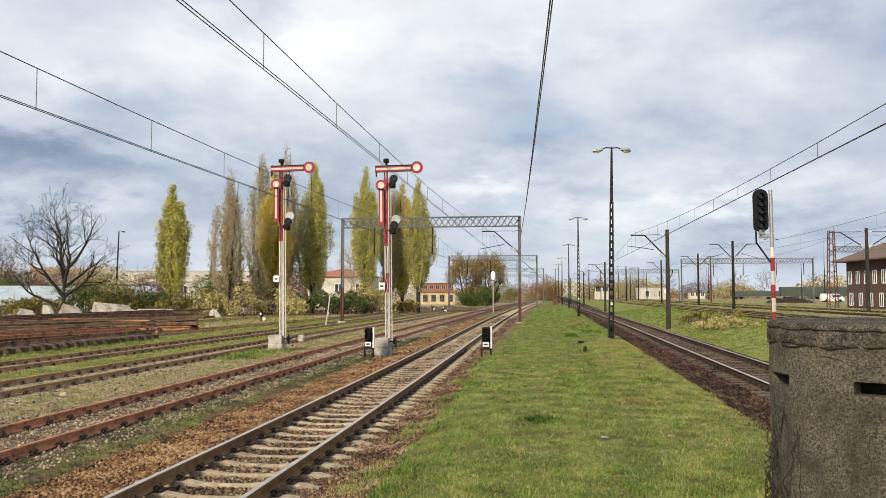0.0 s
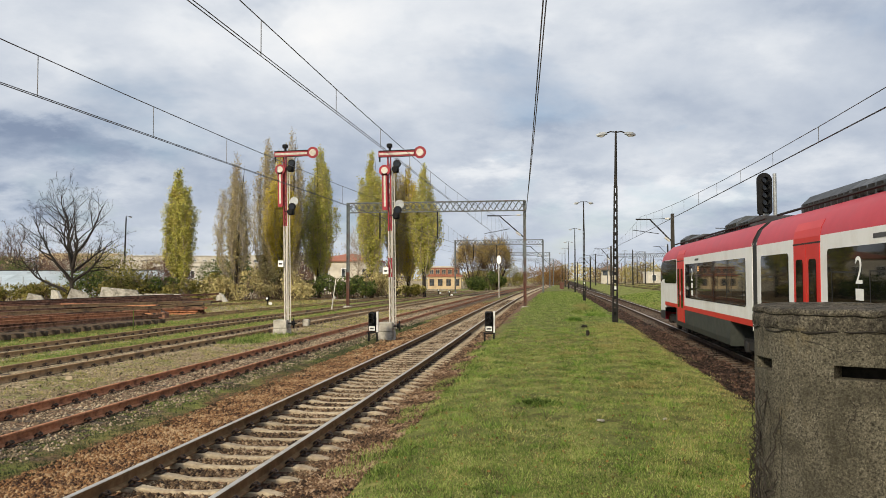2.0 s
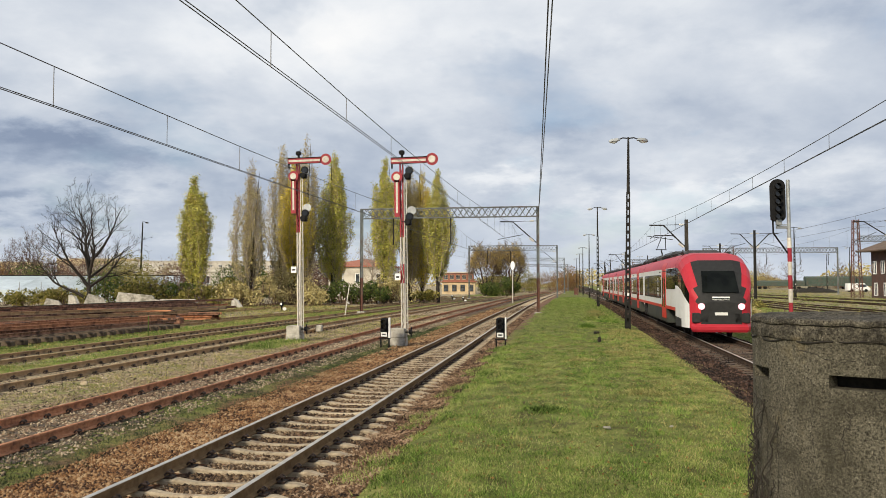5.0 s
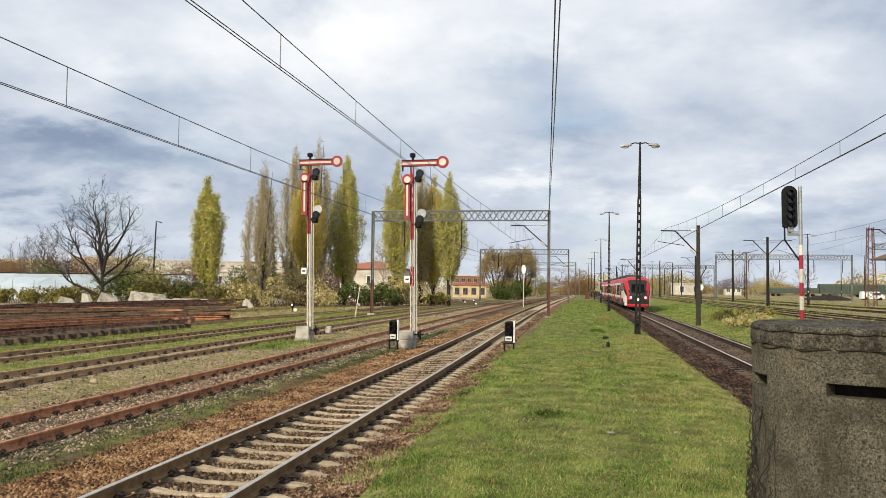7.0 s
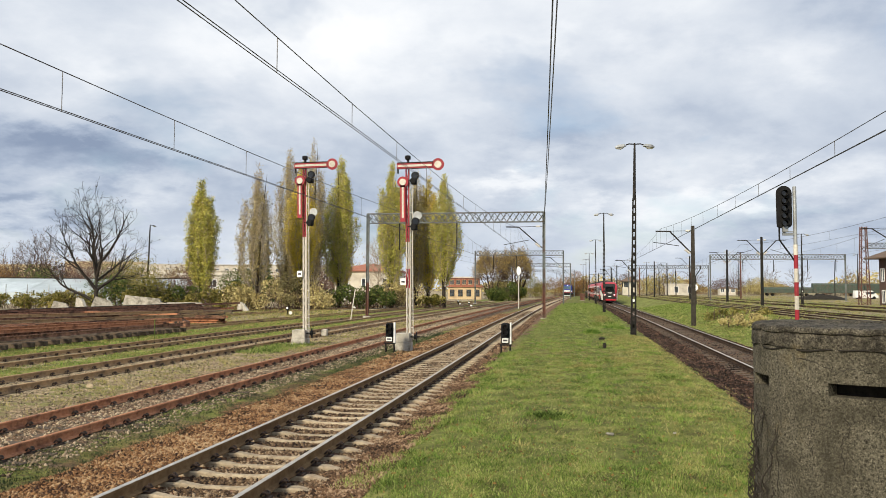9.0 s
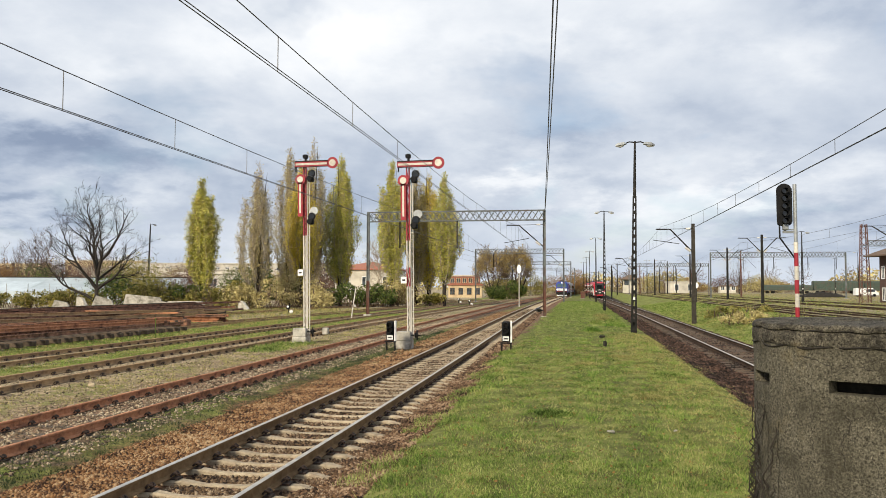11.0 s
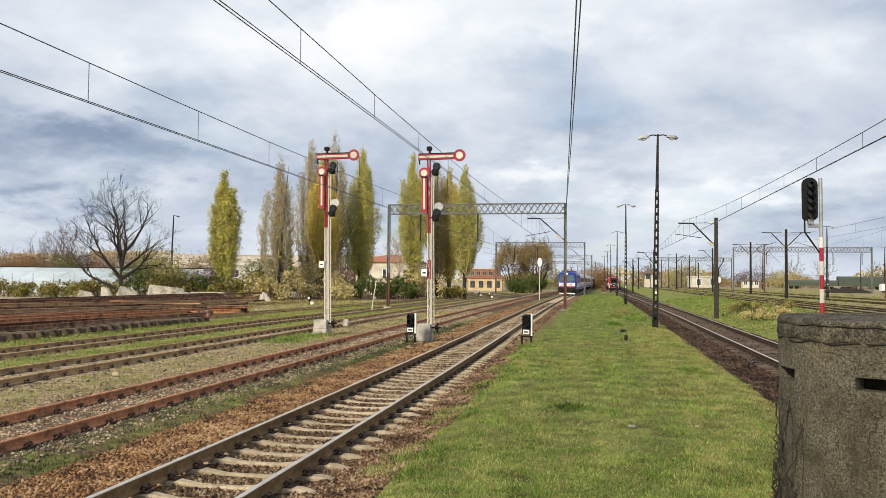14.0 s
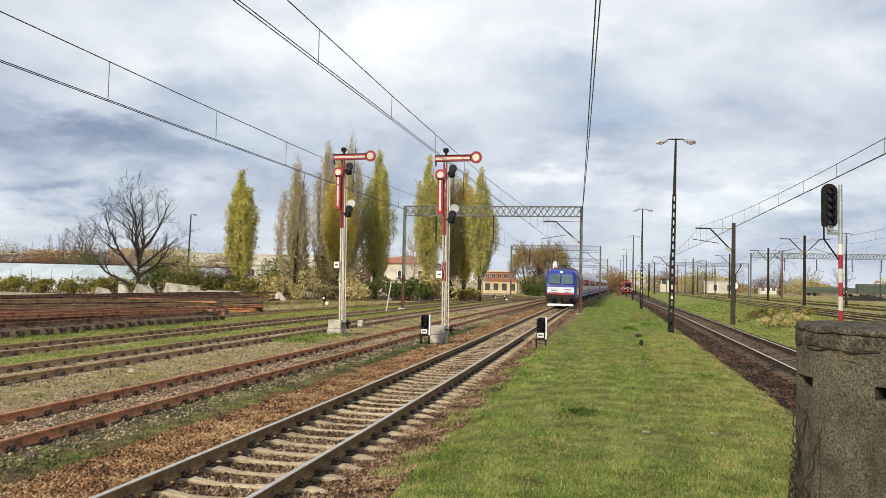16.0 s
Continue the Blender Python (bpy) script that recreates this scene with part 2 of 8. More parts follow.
    ln.new(math_node("ADD", math_node("MULTIPLY", noise_at(0.8, 6, 0.7), 0.65), math_node("MULTIPLY", noise_at(14, 4, 0.7), 0.4)), grass_tint.inputs[0])
    # thatch under the island's blades, its dark tones deepened for shade in the gaps
    shaded_thatch = ramp(nd, [(0.36, (0.035, 0.027, 0.013)), (0.45, (0.085, 0.082, 0.028)), (0.54, (0.145, 0.165, 0.04)), (0.66, (0.28, 0.265, 0.09))])
    ln.new(math_node("ADD", math_node("MULTIPLY", noise_at(1.3, 6, 0.7), 0.55), math_node("MULTIPLY", noise_at(26, 5, 0.75), 0.5)), shaded_thatch.inputs[0])
    on_island = ramp(nd, [((-2.9 + 30) / 60, (0, 0, 0)), ((-2.3 + 30) / 60, (1, 1, 1)), ((3.6 + 30) / 60, (1, 1, 1)), ((4.0 + 30) / 60, (0, 0, 0))])
    ln.new(u, on_island.inputs[0])
    turf = nd.new("ShaderNodeMix")
    turf.data_type = "RGBA"
    ln.new(on_island.outputs[0], turf.inputs[0])
    ln.new(grass_tint.outputs[0], turf.inputs[6])
    ln.new(shaded_thatch.outputs[0], turf.inputs[7])
    mx = nd.new("ShaderNodeMix")
    mx.data_type = "RGBA"
    cut = nd.new("ShaderNodeMapRange")
    cut.inputs[1].default_value, cut.inputs[2].default_value = 0.36, 0.62
    ln.new(green, cut.inputs[0])
    ln.new(cut.outputs[0], mx.inputs[0])
    ln.new(hv.outputs[0], mx.inputs[6])
    ln.new(turf.outputs[2], mx.inputs[7])
    ln.new(mx.outputs[2], b.inputs["Base Color"])
    b.inputs["Roughness"].default_value = 0.95
    b.inputs["Specular IOR Level"].default_value = 0.15
    bp = nd.new("ShaderNodeBump")
    bp.inputs["Strength"].default_value, bp.inputs["Distance"].default_value = 0.7, 0.03
    ln.new(math_node("ADD", math_node("MULTIPLY", vor.outputs["Distance"], 0.8), noise_at(22, 4, 0.7)), bp.inputs["Height"])
    ln.new(bp.outputs[0], b.inputs["Normal"])
    return m


def rough_concrete(name, dark, light, patch, patch_scale=3.0, patch_cut=0.5):
    """Weathered cast concrete: fine sand grain, pale grit, run-off streaks and soft dirty patches."""
    m = bpy.data.materials.new(name)
    m.use_nodes = True
    nd, ln = m.node_tree.nodes, m.node_tree.links
    b = nd["Principled BSDF"]
    co = nd.new("ShaderNodeTexCoord").outputs["Object"]

    def noise_at(scale, detail, rough=0.65, stretch=None):
        n = nd.new("ShaderNodeTexNoise")
        n.inputs["Scale"].default_value, n.inputs["Detail"].default_value, n.inputs["Roughness"].default_value = scale, detail, rough
        if stretch:
            mp = nd.new("ShaderNodeMapping")
            mp.inputs["Scale"].default_value = stretch
            ln.new(co, mp.inputs[0])
            ln.new(mp.outputs[0], n.inputs["Vector"])
        else:
            ln.new(co, n.inputs["Vector"])
        return n.outputs[0]

    def blend(fac, a, c):
        mx = nd.new("ShaderNodeMix")
        mx.data_type = "RGBA"
        ln.new(fac, mx.inputs[0])
        for v, k in ((a, 6), (c, 7)):
            if isinstance(v, tuple):
                mx.inputs[k].default_value = (*v, 1)
            else:
                ln.new(v, mx.inputs[k])
        return mx.outputs[2]

    grain = noise_at(58, 6, 0.78)
    base = ramp(nd, [(0.38, dark), (0.5, tuple((a + c) / 2 for a, c in zip(dark, light))), (0.62, light)])
    ln.new(grain, base.inputs[0])
    vor = nd.new("ShaderNodeTexVoronoi")
    vor.inputs["Scale"].default_value = 66
    ln.new(co, vor.inputs["Vector"])
    sp = ramp(nd, [(0.14, (0.6, 0.6, 0.6)), (0.34, (0, 0, 0))])
    ln.new(vor.outputs["Distance"], sp.inputs[0])
    rnd = nd.new("ShaderNodeSeparateColor")
    ln.new(vor.outputs["Color"], rnd.inputs[0])
    pick = ramp(nd, [(0.60, (0, 0, 0)), (0.66, (1, 1, 1))])
    ln.new(rnd.outputs[0], pick.inputs[0])
    grit = nd.new("ShaderNodeMath")
    grit.operation = "MULTIPLY"
    ln.new(sp.outputs[0], grit.inputs[0])
    ln.new(pick.outputs[0], grit.inputs[1])
    col = blend(grit.outputs[0], base.outputs[0], tuple(min(0.6, c * 1.9) for c in light))
    pa = ramp(nd, [(patch_cut - 0.08, (0, 0, 0)), (patch_cut + 0.14, (0.75, 0.75, 0.75))])
    ln.new(noise_at(patch_scale, 7, 0.7), pa.inputs[0])
    col = blend(pa.outputs[0], col, patch)
    st = ramp(nd, [(0.56, (0, 0, 0)), (0.72, (0.6, 0.6, 0.6))])
    ln.new(noise_at(5.0, 5, 0.65, (1.6, 1.6, 0.22)), st.inputs[0])
    col = blend(st.outputs[0], col, patch)
    moss = ramp(nd, [(0.60, (0, 0, 0)), (0.75, (0.5, 0.5, 0.5))])
    ln.new(noise_at(2.1, 6, 0.7), moss.inputs[0])
    col = blend(moss.outputs[0], col, (light[0] * 1.1, light[1] * 0.95, light[2] * 0.62))
    ln.new(col, b.inputs["Base Color"])
    b.inputs["Roughness"].default_value, b.inputs["Specular IOR Level"].default_value = 0.95, 0.2
    hs = nd.new("ShaderNodeMath")
    ln.new(grain, hs.inputs[0])
    ln.new(noise_at(34, 5, 0.7), hs.inputs[1])
    bp = nd.new("ShaderNodeBump")
    bp.inputs["Strength"].default_value, bp.inputs["Distance"].default_value = 0.8, 0.012
    ln.new(hs.outputs[0], bp.inputs["Height"])
    ln.new(bp.outputs[0], b.inputs["Normal"])
    return m


M = {
    "ground": ground_material(),
    "concrete": rough_concrete("old_concrete", (0.017, 0.015, 0.011), (0.185, 0.168, 0.126), (0.036, 0.032, 0.022), 2.6, 0.50),
    "concrete_cap": rough_concrete("crumbling_concrete", (0.012, 0.010, 0.008), (0.19, 0.17, 0.13), (0.008, 0.007, 0.006), 9.0, 0.47),
    "crack": surface("crack_dark", (0.012, 0.01, 0.008), (0.03, 0.026, 0.02), 20, 1.0, bump=0),
    "pale_concrete": surface("pale_concrete", (0.30, 0.28, 0.24), (0.52, 0.49, 0.43), 5, 0.9, bump=0.4, stain=(0.13, 0.12, 0.095), stain_cut=0.52),
    "sleeper": surface("concrete_sleeper", (0.27, 0.212, 0.14), (0.48, 0.395, 0.275), 12, 0.9, bump=0.4, stain=(0.20, 0.14, 0.09), stain_scale=2.6, stain_cut=0.58, vary=0.16),
    "wood_sleeper": surface("timber_sleeper", (0.045, 0.032, 0.022), (0.13, 0.095, 0.065), 9, 0.95, bump=0.5, stain=(0.12, 0.09, 0.065), stain_scale=2, vary=0.3),
    "rail_head": surface("worn_rail_head", (0.42, 0.38, 0.32), (0.60, 0.56, 0.49), 5, 0.34, metal=0.5, bump=0.05, vary=0),
    "rail_side": surface("rail_side", (0.155, 0.095, 0.047), (0.27, 0.175, 0.09), 8, 0.95, bump=0.3, stain=(0.13, 0.08, 0.042), vary=0, spec=0.1),
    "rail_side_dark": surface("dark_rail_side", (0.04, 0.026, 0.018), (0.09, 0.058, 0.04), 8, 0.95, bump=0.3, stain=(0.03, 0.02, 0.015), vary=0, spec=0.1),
    "rust": surface("rusty_rail", (0.34, 0.14, 0.065), (0.54, 0.26, 0.135), 9, 0.9, bump=0.4, stain=(0.12, 0.05, 0.03), stain_scale=3, vary=0.06),
    "brown_rail": surface("brown_rail", (0.29, 0.18, 0.09), (0.47, 0.315, 0.165), 9, 0.95, bump=0.3, stain=(0.10, 0.07, 0.05), vary=0.05),
    "dark_rust": surface("dark_rust", (0.06, 0.030, 0.020), (0.33, 0.17, 0.105), 5, 0.9, bump=0.5, stain=(0.015, 0.009, 0.007), stain_scale=1.5, vary=0.35),
    "clip": surface("rail_clip", (0.015, 0.010, 0.008), (0.055, 0.034, 0.025), 12, 0.8, bump=0.2),
    "stone_left": island("ballast_left", [(0.0, (0.03, 0.015, 0.009)), (0.35, (0.15, 0.072, 0.03)), (0.65, (0.26, 0.14, 0.062)), (1.0, (0.38, 0.265, 0.15))], 0.9),
    "stone_brown": island("ballast_shoulder", [(0.0, (0.014, 0.008, 0.005)), (0.4, (0.095, 0.052, 0.027)), (0.75, (0.185, 0.11, 0.06)), (1.0, (0.34, 0.24, 0.155))], 0.9),
    # dark brown stone, darkened further for the shade under the passing train
    "stone_right": island("ballast_right_shaded", [(0.0, (0.004, 0.003, 0.002)), (0.5, (0.034, 0.018, 0.012)), (1.0, (0.125, 0.072, 0.048))], 0.9),
    "stone_bed": island("ballast_between_rails", [(0.0, (0.02, 0.012, 0.008)), (0.4, (0.095, 0.060, 0.034)), (0.75, (0.20, 0.135, 0.078)), (1.0, (0.36, 0.275, 0.185))], 0.9),
    "stone_grey": island("old_grey_ballast", [(0.0, (0.05, 0.036, 0.024)), (0.5, (0.25, 0.19, 0.125)), (1.0, (0.46, 0.37, 0.255))], 0.9),
    "grass": island("grass_blades", [(0.0, (0.035, 0.06, 0.01)), (0.3, (0.125, 0.20, 0.036)), (0.65, (0.25, 0.335, 0.072)), (1.0, (0.47, 0.48, 0.17))], 0.7, 0.38),
    "dry_grass": island("dry_grass", [(0.0, (0.10, 0.11, 0.035)), (0.5, (0.29, 0.28, 0.09)), (1.0, (0.52, 0.43, 0.18))], 0.8, 0.25),
    "straw": island("straw", [(0.0, (0.10, 0.08, 0.035)), (0.5, (0.27, 0.23, 0.10)), (1.0, (0.48, 0.42, 0.21))], 0.8, 0.25),
    "tussock": island("tussock_grass", [(0.0, (0.07, 0.14, 0.02)), (0.4, (0.16, 0.27, 0.045)), (0.75, (0.27, 0.38, 0.075)), (1.0, (0.42, 0.46, 0.13))], 0.65, 0.35),
    "weeds": island("dark_weeds", [(0.0, (0.02, 0.035, 0.014)), (0.5, (0.045, 0.065, 0.026)), (1.0, (0.09, 0.11, 0.045))], 0.8, 0.2),
    "bark": surface("bark", (0.016, 0.013, 0.010), (0.045, 0.036, 0.029), 4, 0.95, bump=0.5),
    "twig": surface("grey_twig", (0.27, 0.225, 0.175), (0.46, 0.395, 0.315), 2, 0.95, bump=0),
    "brown_twig": surface("brown_twig", (0.085, 0.055, 0.04), (0.17, 0.115, 0.085), 2, 0.95, bump=0),
    "leaf_yellow": island("yellow_poplar_leaves", [(0.0, (0.34, 0.27, 0.04)), (0.4, (0.58, 0.47, 0.06)), (0.8, (0.74, 0.60, 0.10)), (1.0, (0.72, 0.52, 0.12))], 0.6, 0.14),
    "leaf_olive": island("olive_poplar_leaves", [(0.0, (0.25, 0.27, 0.055)), (0.45, (0.48, 0.47, 0.095)), (0.8, (0.66, 0.60, 0.14)), (1.0, (0.66, 0.54, 0.18))], 0.6, 0.14),
    "leaf_brown": island("brown_leaves", [(0.0, (0.24, 0.195, 0.09)), (0.5, (0.48, 0.40, 0.18)), (1.0, (0.62, 0.53, 0.23))], 0.7, 0.14),
    "leaf_willow": island("golden_brown_willow_leaves", [(0.0, (0.20, 0.14, 0.05)), (0.5, (0.42, 0.30, 0.10)), (1.0, (0.58, 0.44, 0.16))], 0.7, 0.14),
    "leaf_green": island("green_leaves", [(0.0, (0.03, 0.05, 0.016)), (0.5, (0.085, 0.125, 0.03)), (1.0, (0.19, 0.22, 0.05))], 0.6, 0.35),
    "leaf_hedge": island("hedge_leaves", [(0.0, (0.08, 0.085, 0.025)), (0.5, (0.25, 0.225, 0.055)), (1.0, (0.44, 0.37, 0.11))], 0.6, 0.4),
    "leaf_orange": island("orange_leaves", [(0.0, (0.10, 0.055, 0.022)), (0.5, (0.24, 0.13, 0.04)), (1.0, (0.36, 0.21, 0.07))], 0.7, 0.3),
    "leaf_red": island("reddish_twigs", [(0.0, (0.07, 0.04, 0.03)), (0.5, (0.15, 0.085, 0.06)), (1.0, (0.22, 0.13, 0.09))], 0.8, 0.2),
    "white_paint": surface("weathered_white_paint", (0.46, 0.425, 0.365), (0.66, 0.625, 0.56), 7, 0.6, bump=0.15, stain=(0.33, 0.20, 0.12), stain_scale=2.5, stain_cut=0.64),
    "red_paint": surface("weathered_red_paint", (0.24, 0.012, 0.022), (0.34, 0.020, 0.036), 7, 0.55, bump=0.1, stain=(0.20, 0.03, 0.028), stain_scale=2.5, stain_cut=0.6),
    "black_paint": surface("black_paint", (0.006, 0.006, 0.007), (0.014, 0.014, 0.015), 8, 0.7, bump=0.1, spec=0.15),
    "lens": glass("dark_lens", (0.012, 0.014, 0.016), 0.1),
    "plate": surface("white_plate", (0.74, 0.74, 0.72), (0.84, 0.84, 0.82), 6, 0.5, bump=0),
    "bars": surface("dark_bars", (0.04, 0.04, 0.045), (0.07, 0.07, 0.075), 8, 0.6, bump=0),
    "galv": surface("galvanised_steel", (0.30, 0.32, 0.33), (0.44, 0.46, 0.47), 6, 0.5, metal=0.55, bump=0.1, stain=(0.24, 0.24, 0.24)),
    "pole_dark": surface("dark_pole", (0.010, 0.010, 0.010), (0.028, 0.026, 0.023), 5, 0.8, bump=0.2, stain=(0.05, 0.042, 0.034), stain_cut=0.63, spec=0.2),
    "pole_concrete": surface("weathered_concrete_pole", (0.024, 0.021, 0.017), (0.065, 0.057, 0.047), 6, 0.9, bump=0.3, stain=(0.03, 0.026, 0.022), spec=0.2),
    "pole_green": surface("grey_green_steel", (0.085, 0.096, 0.098), (0.17, 0.19, 0.19), 4, 0.7, bump=0.1, stain=(0.09, 0.045, 0.03), stain_cut=0.56),
    "pole_rust": surface("rusty_pole", (0.07, 0.03, 0.02), (0.15, 0.062, 0.042), 4, 0.85, bump=0.2, stain=(0.12, 0.09, 0.07)),
    "wire": surface("overhead_wire", (0.09, 0.093, 0.097), (0.15, 0.15, 0.157), 2, 0.6, metal=0.4, bump=0),
    "insulator": surface("insulator_white", (0.5, 0.48, 0.44), (0.66, 0.64, 0.6), 9, 0.35, bump=0),
    "lamp_glass": surface("lamp_cover", (0.36, 0.36, 0.34), (0.46, 0.46, 0.44), 5, 0.3, bump=0),
}


# ---- building blocks ----
class Shape:
    """Collects boxes, beams, tubes and sheets into one mesh."""

    def __init__(self):
        self.v, self.f, self.m, self.slot = [], [], [], 0

    def poly(self, pts, faces):
        o = len(self.v)
        self.v += [tuple(p) for p in pts]
        self.f += [tuple(o + i for i in f) for f in faces]
        self.m += [self.slot] * len(faces)
        return self

    def box(self, x0, x1, y0, y1, z0, z1):
        return self.poly([(x0, y0, z0), (x1, y0, z0), (x1, y1, z0), (x0, y1, z0), (x0, y0, z1), (x1, y0, z1), (x1, y1, z1), (x0, y1, z1)],
                         [(3, 2, 1, 0), (4, 5, 6, 7), (0, 1, 5, 4), (1, 2, 6, 5), (2, 3, 7, 6), (3, 0, 4, 7)])

    def bevel_box(self, x0, x1, y0, y1, z0, z1, c=0.02):
        """A box with chamfered upright and top edges."""
        ring = lambda d, z: [(x0 + d + c, y0 + d, z), (x1 - d - c, y0 + d, z), (x1 - d, y0 + d + c, z), (x1 - d, y1 - d - c, z), (x1 - d - c, y1 - d, z), (x0 + d + c, y1 - d, z), (x0 + d, y1 - d - c, z), (x0 + d, y0 + d + c, z)]
        return self.loft([ring(c, z0), ring(0, z0 + c), ring(0, z1 - c), ring(c, z1)])

    def loft(self, rings, closed=True, caps=True):
        o, n = len(self.v), len(rings[0])
        pts = [p for r in rings for p in r]
        fs = []
        for k in range(len(rings) - 1):
            for i in range(n if closed else n - 1):
                j = (i + 1) % n
                fs.append((k * n + i, k * n + j, (k + 1) * n + j, (k + 1) * n + i))
        if caps:
            fs += [tuple(range(n))[::-1], tuple((len(rings) - 1) * n + i for i in range(n))]
        return self.poly(pts, fs)

    def tube(self, p, q, r, r2=None, n=6, caps=True):
        p, q = Vector(p), Vector(q)
        r2 = r if r2 is None else r2
        d = (q - p).normalized()
        a = d.orthogonal().normalized()
        if abs(d.z) > 0.99:
            a = Vector((1, 0, 0))
        b = d.cross(a)
        ang = [2 * math.pi * (i + 0.5) / n for i in range(n)]
        return self.loft([[tuple(p + (a * math.cos(t) + b * math.sin(t)) * r) for t in ang], [tuple(q + (a * math.cos(t) + b * math.sin(t)) * r2) for t in ang]], caps=caps)

    def beam(self, p, q, w, h):
        """A bar of width w (level) and height h from p to q."""
        p, q = Vector(p), Vector(q)
        d = (q - p).normalized()
        a = d.cross(Vector((0, 0, 1)))
        a = Vector((1, 0, 0)) if a.length < 0.02 else a.normalized()
        b = a.cross(d)
        off = [(-w / 2, -h / 2), (w / 2, -h / 2), (w / 2, h / 2), (-w / 2, h / 2)]
        return self.loft([[tuple(p + a * u + b * s) for u, s in off], [tuple(q + a * u + b * s) for u, s in off]])

    def disc(self, c, r, d, depth, n=20):
        """A disc at c that faces along d."""
        c, d = Vector(c), Vector(d).normalized()
        return self.tube(c - d * depth / 2, c + d * depth / 2, r, n=n)

    def cable(self, pts, r):
        """One thin square cord through the points, which run mainly along y."""
        return self.loft([[(x - r, y, z), (x, y, z - r), (x + r, y, z), (x, y, z + r)] for x, y, z in pts])

    def weld(self):
        """Joins corners that lie in one place and drops the doubled faces between blocks."""
        seen, back, v = {}, [], []
        for p in self.v:
            k = tuple(round(c, 5) for c in p)
            if k not in seen:
                seen[k] = len(v)
                v.append(p)
            back.append(seen[k])
        f = [tuple(back[i] for i in q) for q in self.f]
        count = {}
        for q in f:
            k = tuple(sorted(q))
            count[k] = count.get(k, 0) + 1
        keep = [i for i, q in enumerate(f) if count[tuple(sorted(q))] == 1]
        self.v, self.f, self.m = v, [f[i] for i in keep], [self.m[i] for i in keep]
        return self

    def mesh(self, name, mats, smooth=False):
        me = bpy.data.meshes.new(name)
        me.from_pydata(self.v, [], self.f)
        for mt in mats if isinstance(mats, (list, tuple)) else [mats]:
            me.materials.append(mt)
        if any(self.m):
            me.polygons.foreach_set("material_index", self.m)
        if smooth:
            me.shade_smooth()
        me.update()
        return me


def part(name, shape, mats, parent=None, label="", at=None, smooth=False):
    ob = new(name, shape if isinstance(shape, bpy.types.Mesh) else shape.mesh(name, mats, smooth))
    if parent is not None:
        ob.parent = parent
    if at is not None:
        ob.matrix_basis = at
    return tagged(ob, label)


def thing(name, label, category, at=None, group="", kind=""):
    ob = new(name)
    ob.empty_display_size = 0.2
    if at is not None:
        ob.matrix_basis = at
    return tagged(ob, label, category, group, kind)


def bulk(name, verts, faces, mat, parent=None):
    """A mesh of many small pieces from arrays."""
    me = bpy.data.meshes.new(name)
    k = faces.shape[1]
    me.vertices.add(len(verts))
    me.vertices.foreach_set("co", verts.astype(np.float32).ravel())
    me.loops.add(faces.size)
    me.loops.foreach_set("vertex_index", faces.astype(np.int32).ravel())
    me.polygons.add(len(faces))
    me.polygons.foreach_set("loop_start", np.arange(0, faces.size, k, dtype=np.int32))
    me.materials.append(mat)
    me.update(calc_edges=True)
    ob = new(name, me)
    if parent is not None:
        ob.parent = parent
    return ob


rng = np.random.default_rng(7)

# ---- lines of the tracks: y, x ----
LEFT_Y = [-400, 0, 15, 30, 45, 75, 120, 180, 210, 274, 330, 700]
LEFT_X = [-4.15, -4.15, -4.2, -4.45, -4.75, -5.2, -5.35, -4.8, -4.5, -3.6, -3.6, -6]
RIGHT_Y = [-400, 0, 60, 85, 134, 190, 230, 260, 330, 700]
RIGHT_X = [6.2, 6.2, 6.15, 5.95, 5.4, 4.4, 3.5, 3.0, 1.5, -2]


def smooth_line(ys, xs):
    """The line through the points, its corners rounded."""
    fine = np.arange(ys[0], ys[-1], 5.0)
    val = np.interp(fine, ys, xs)
    ker = np.ones(7) / 7
    pad = np.r_[[val[0]] * 3, val, [val[-1]] * 3]
    val = np.convolve(pad, ker, "valid")
    return lambda y: float(np.interp(y, fine, val))


left_line, right_line = smooth_line(LEFT_Y, LEFT_X), smooth_line(RIGHT_Y, RIGHT_X)
line_2 = smooth_line([-50, 10, 30, 50, 120, 260], [-8.6, -8.68, -8.95, -9.3, -9.6, -7.5])
line_3 = smooth_line([-50, 20, 40, 60, 120, 260], [-13.6, -13.68, -13.75, -13.7, -13.3, -10.5])
line_4 = smooth_line([-50, 25, 45, 80, 140, 260], [-18.0, -17.98, -17.6, -17.2, -16.4, -13])
line_5 = smooth_line([-50, 46, 66, 120, 260], [-24.5, -23.6, -21.6, -20.2, -16])
line_6 = smooth_line([-50, 60, 84, 114, 260], [-34, -31.5, -29.0, -24.5, -19])
line_7 = smooth_line([-50, 60, 100, 140, 260], [-44, -38, -33.0, -28.5, -22])
yard_0 = smooth_line([-50, 56, 80, 128, 300], [15.9, 15.6, 15.2, 15.0, 13.5])
yard_1 = smooth_line([-50, 56, 80, 128, 300], [20.5, 19.0, 18.2, 18.6, 20])
yard_2 = smooth_line([-50, 56, 80, 128, 300], [27.5, 26.3, 25.2, 24.0, 25])
yard_3 = smooth_line([-50, 56, 100, 160, 300], [33.5, 32.5, 30.5, 29.5, 30])


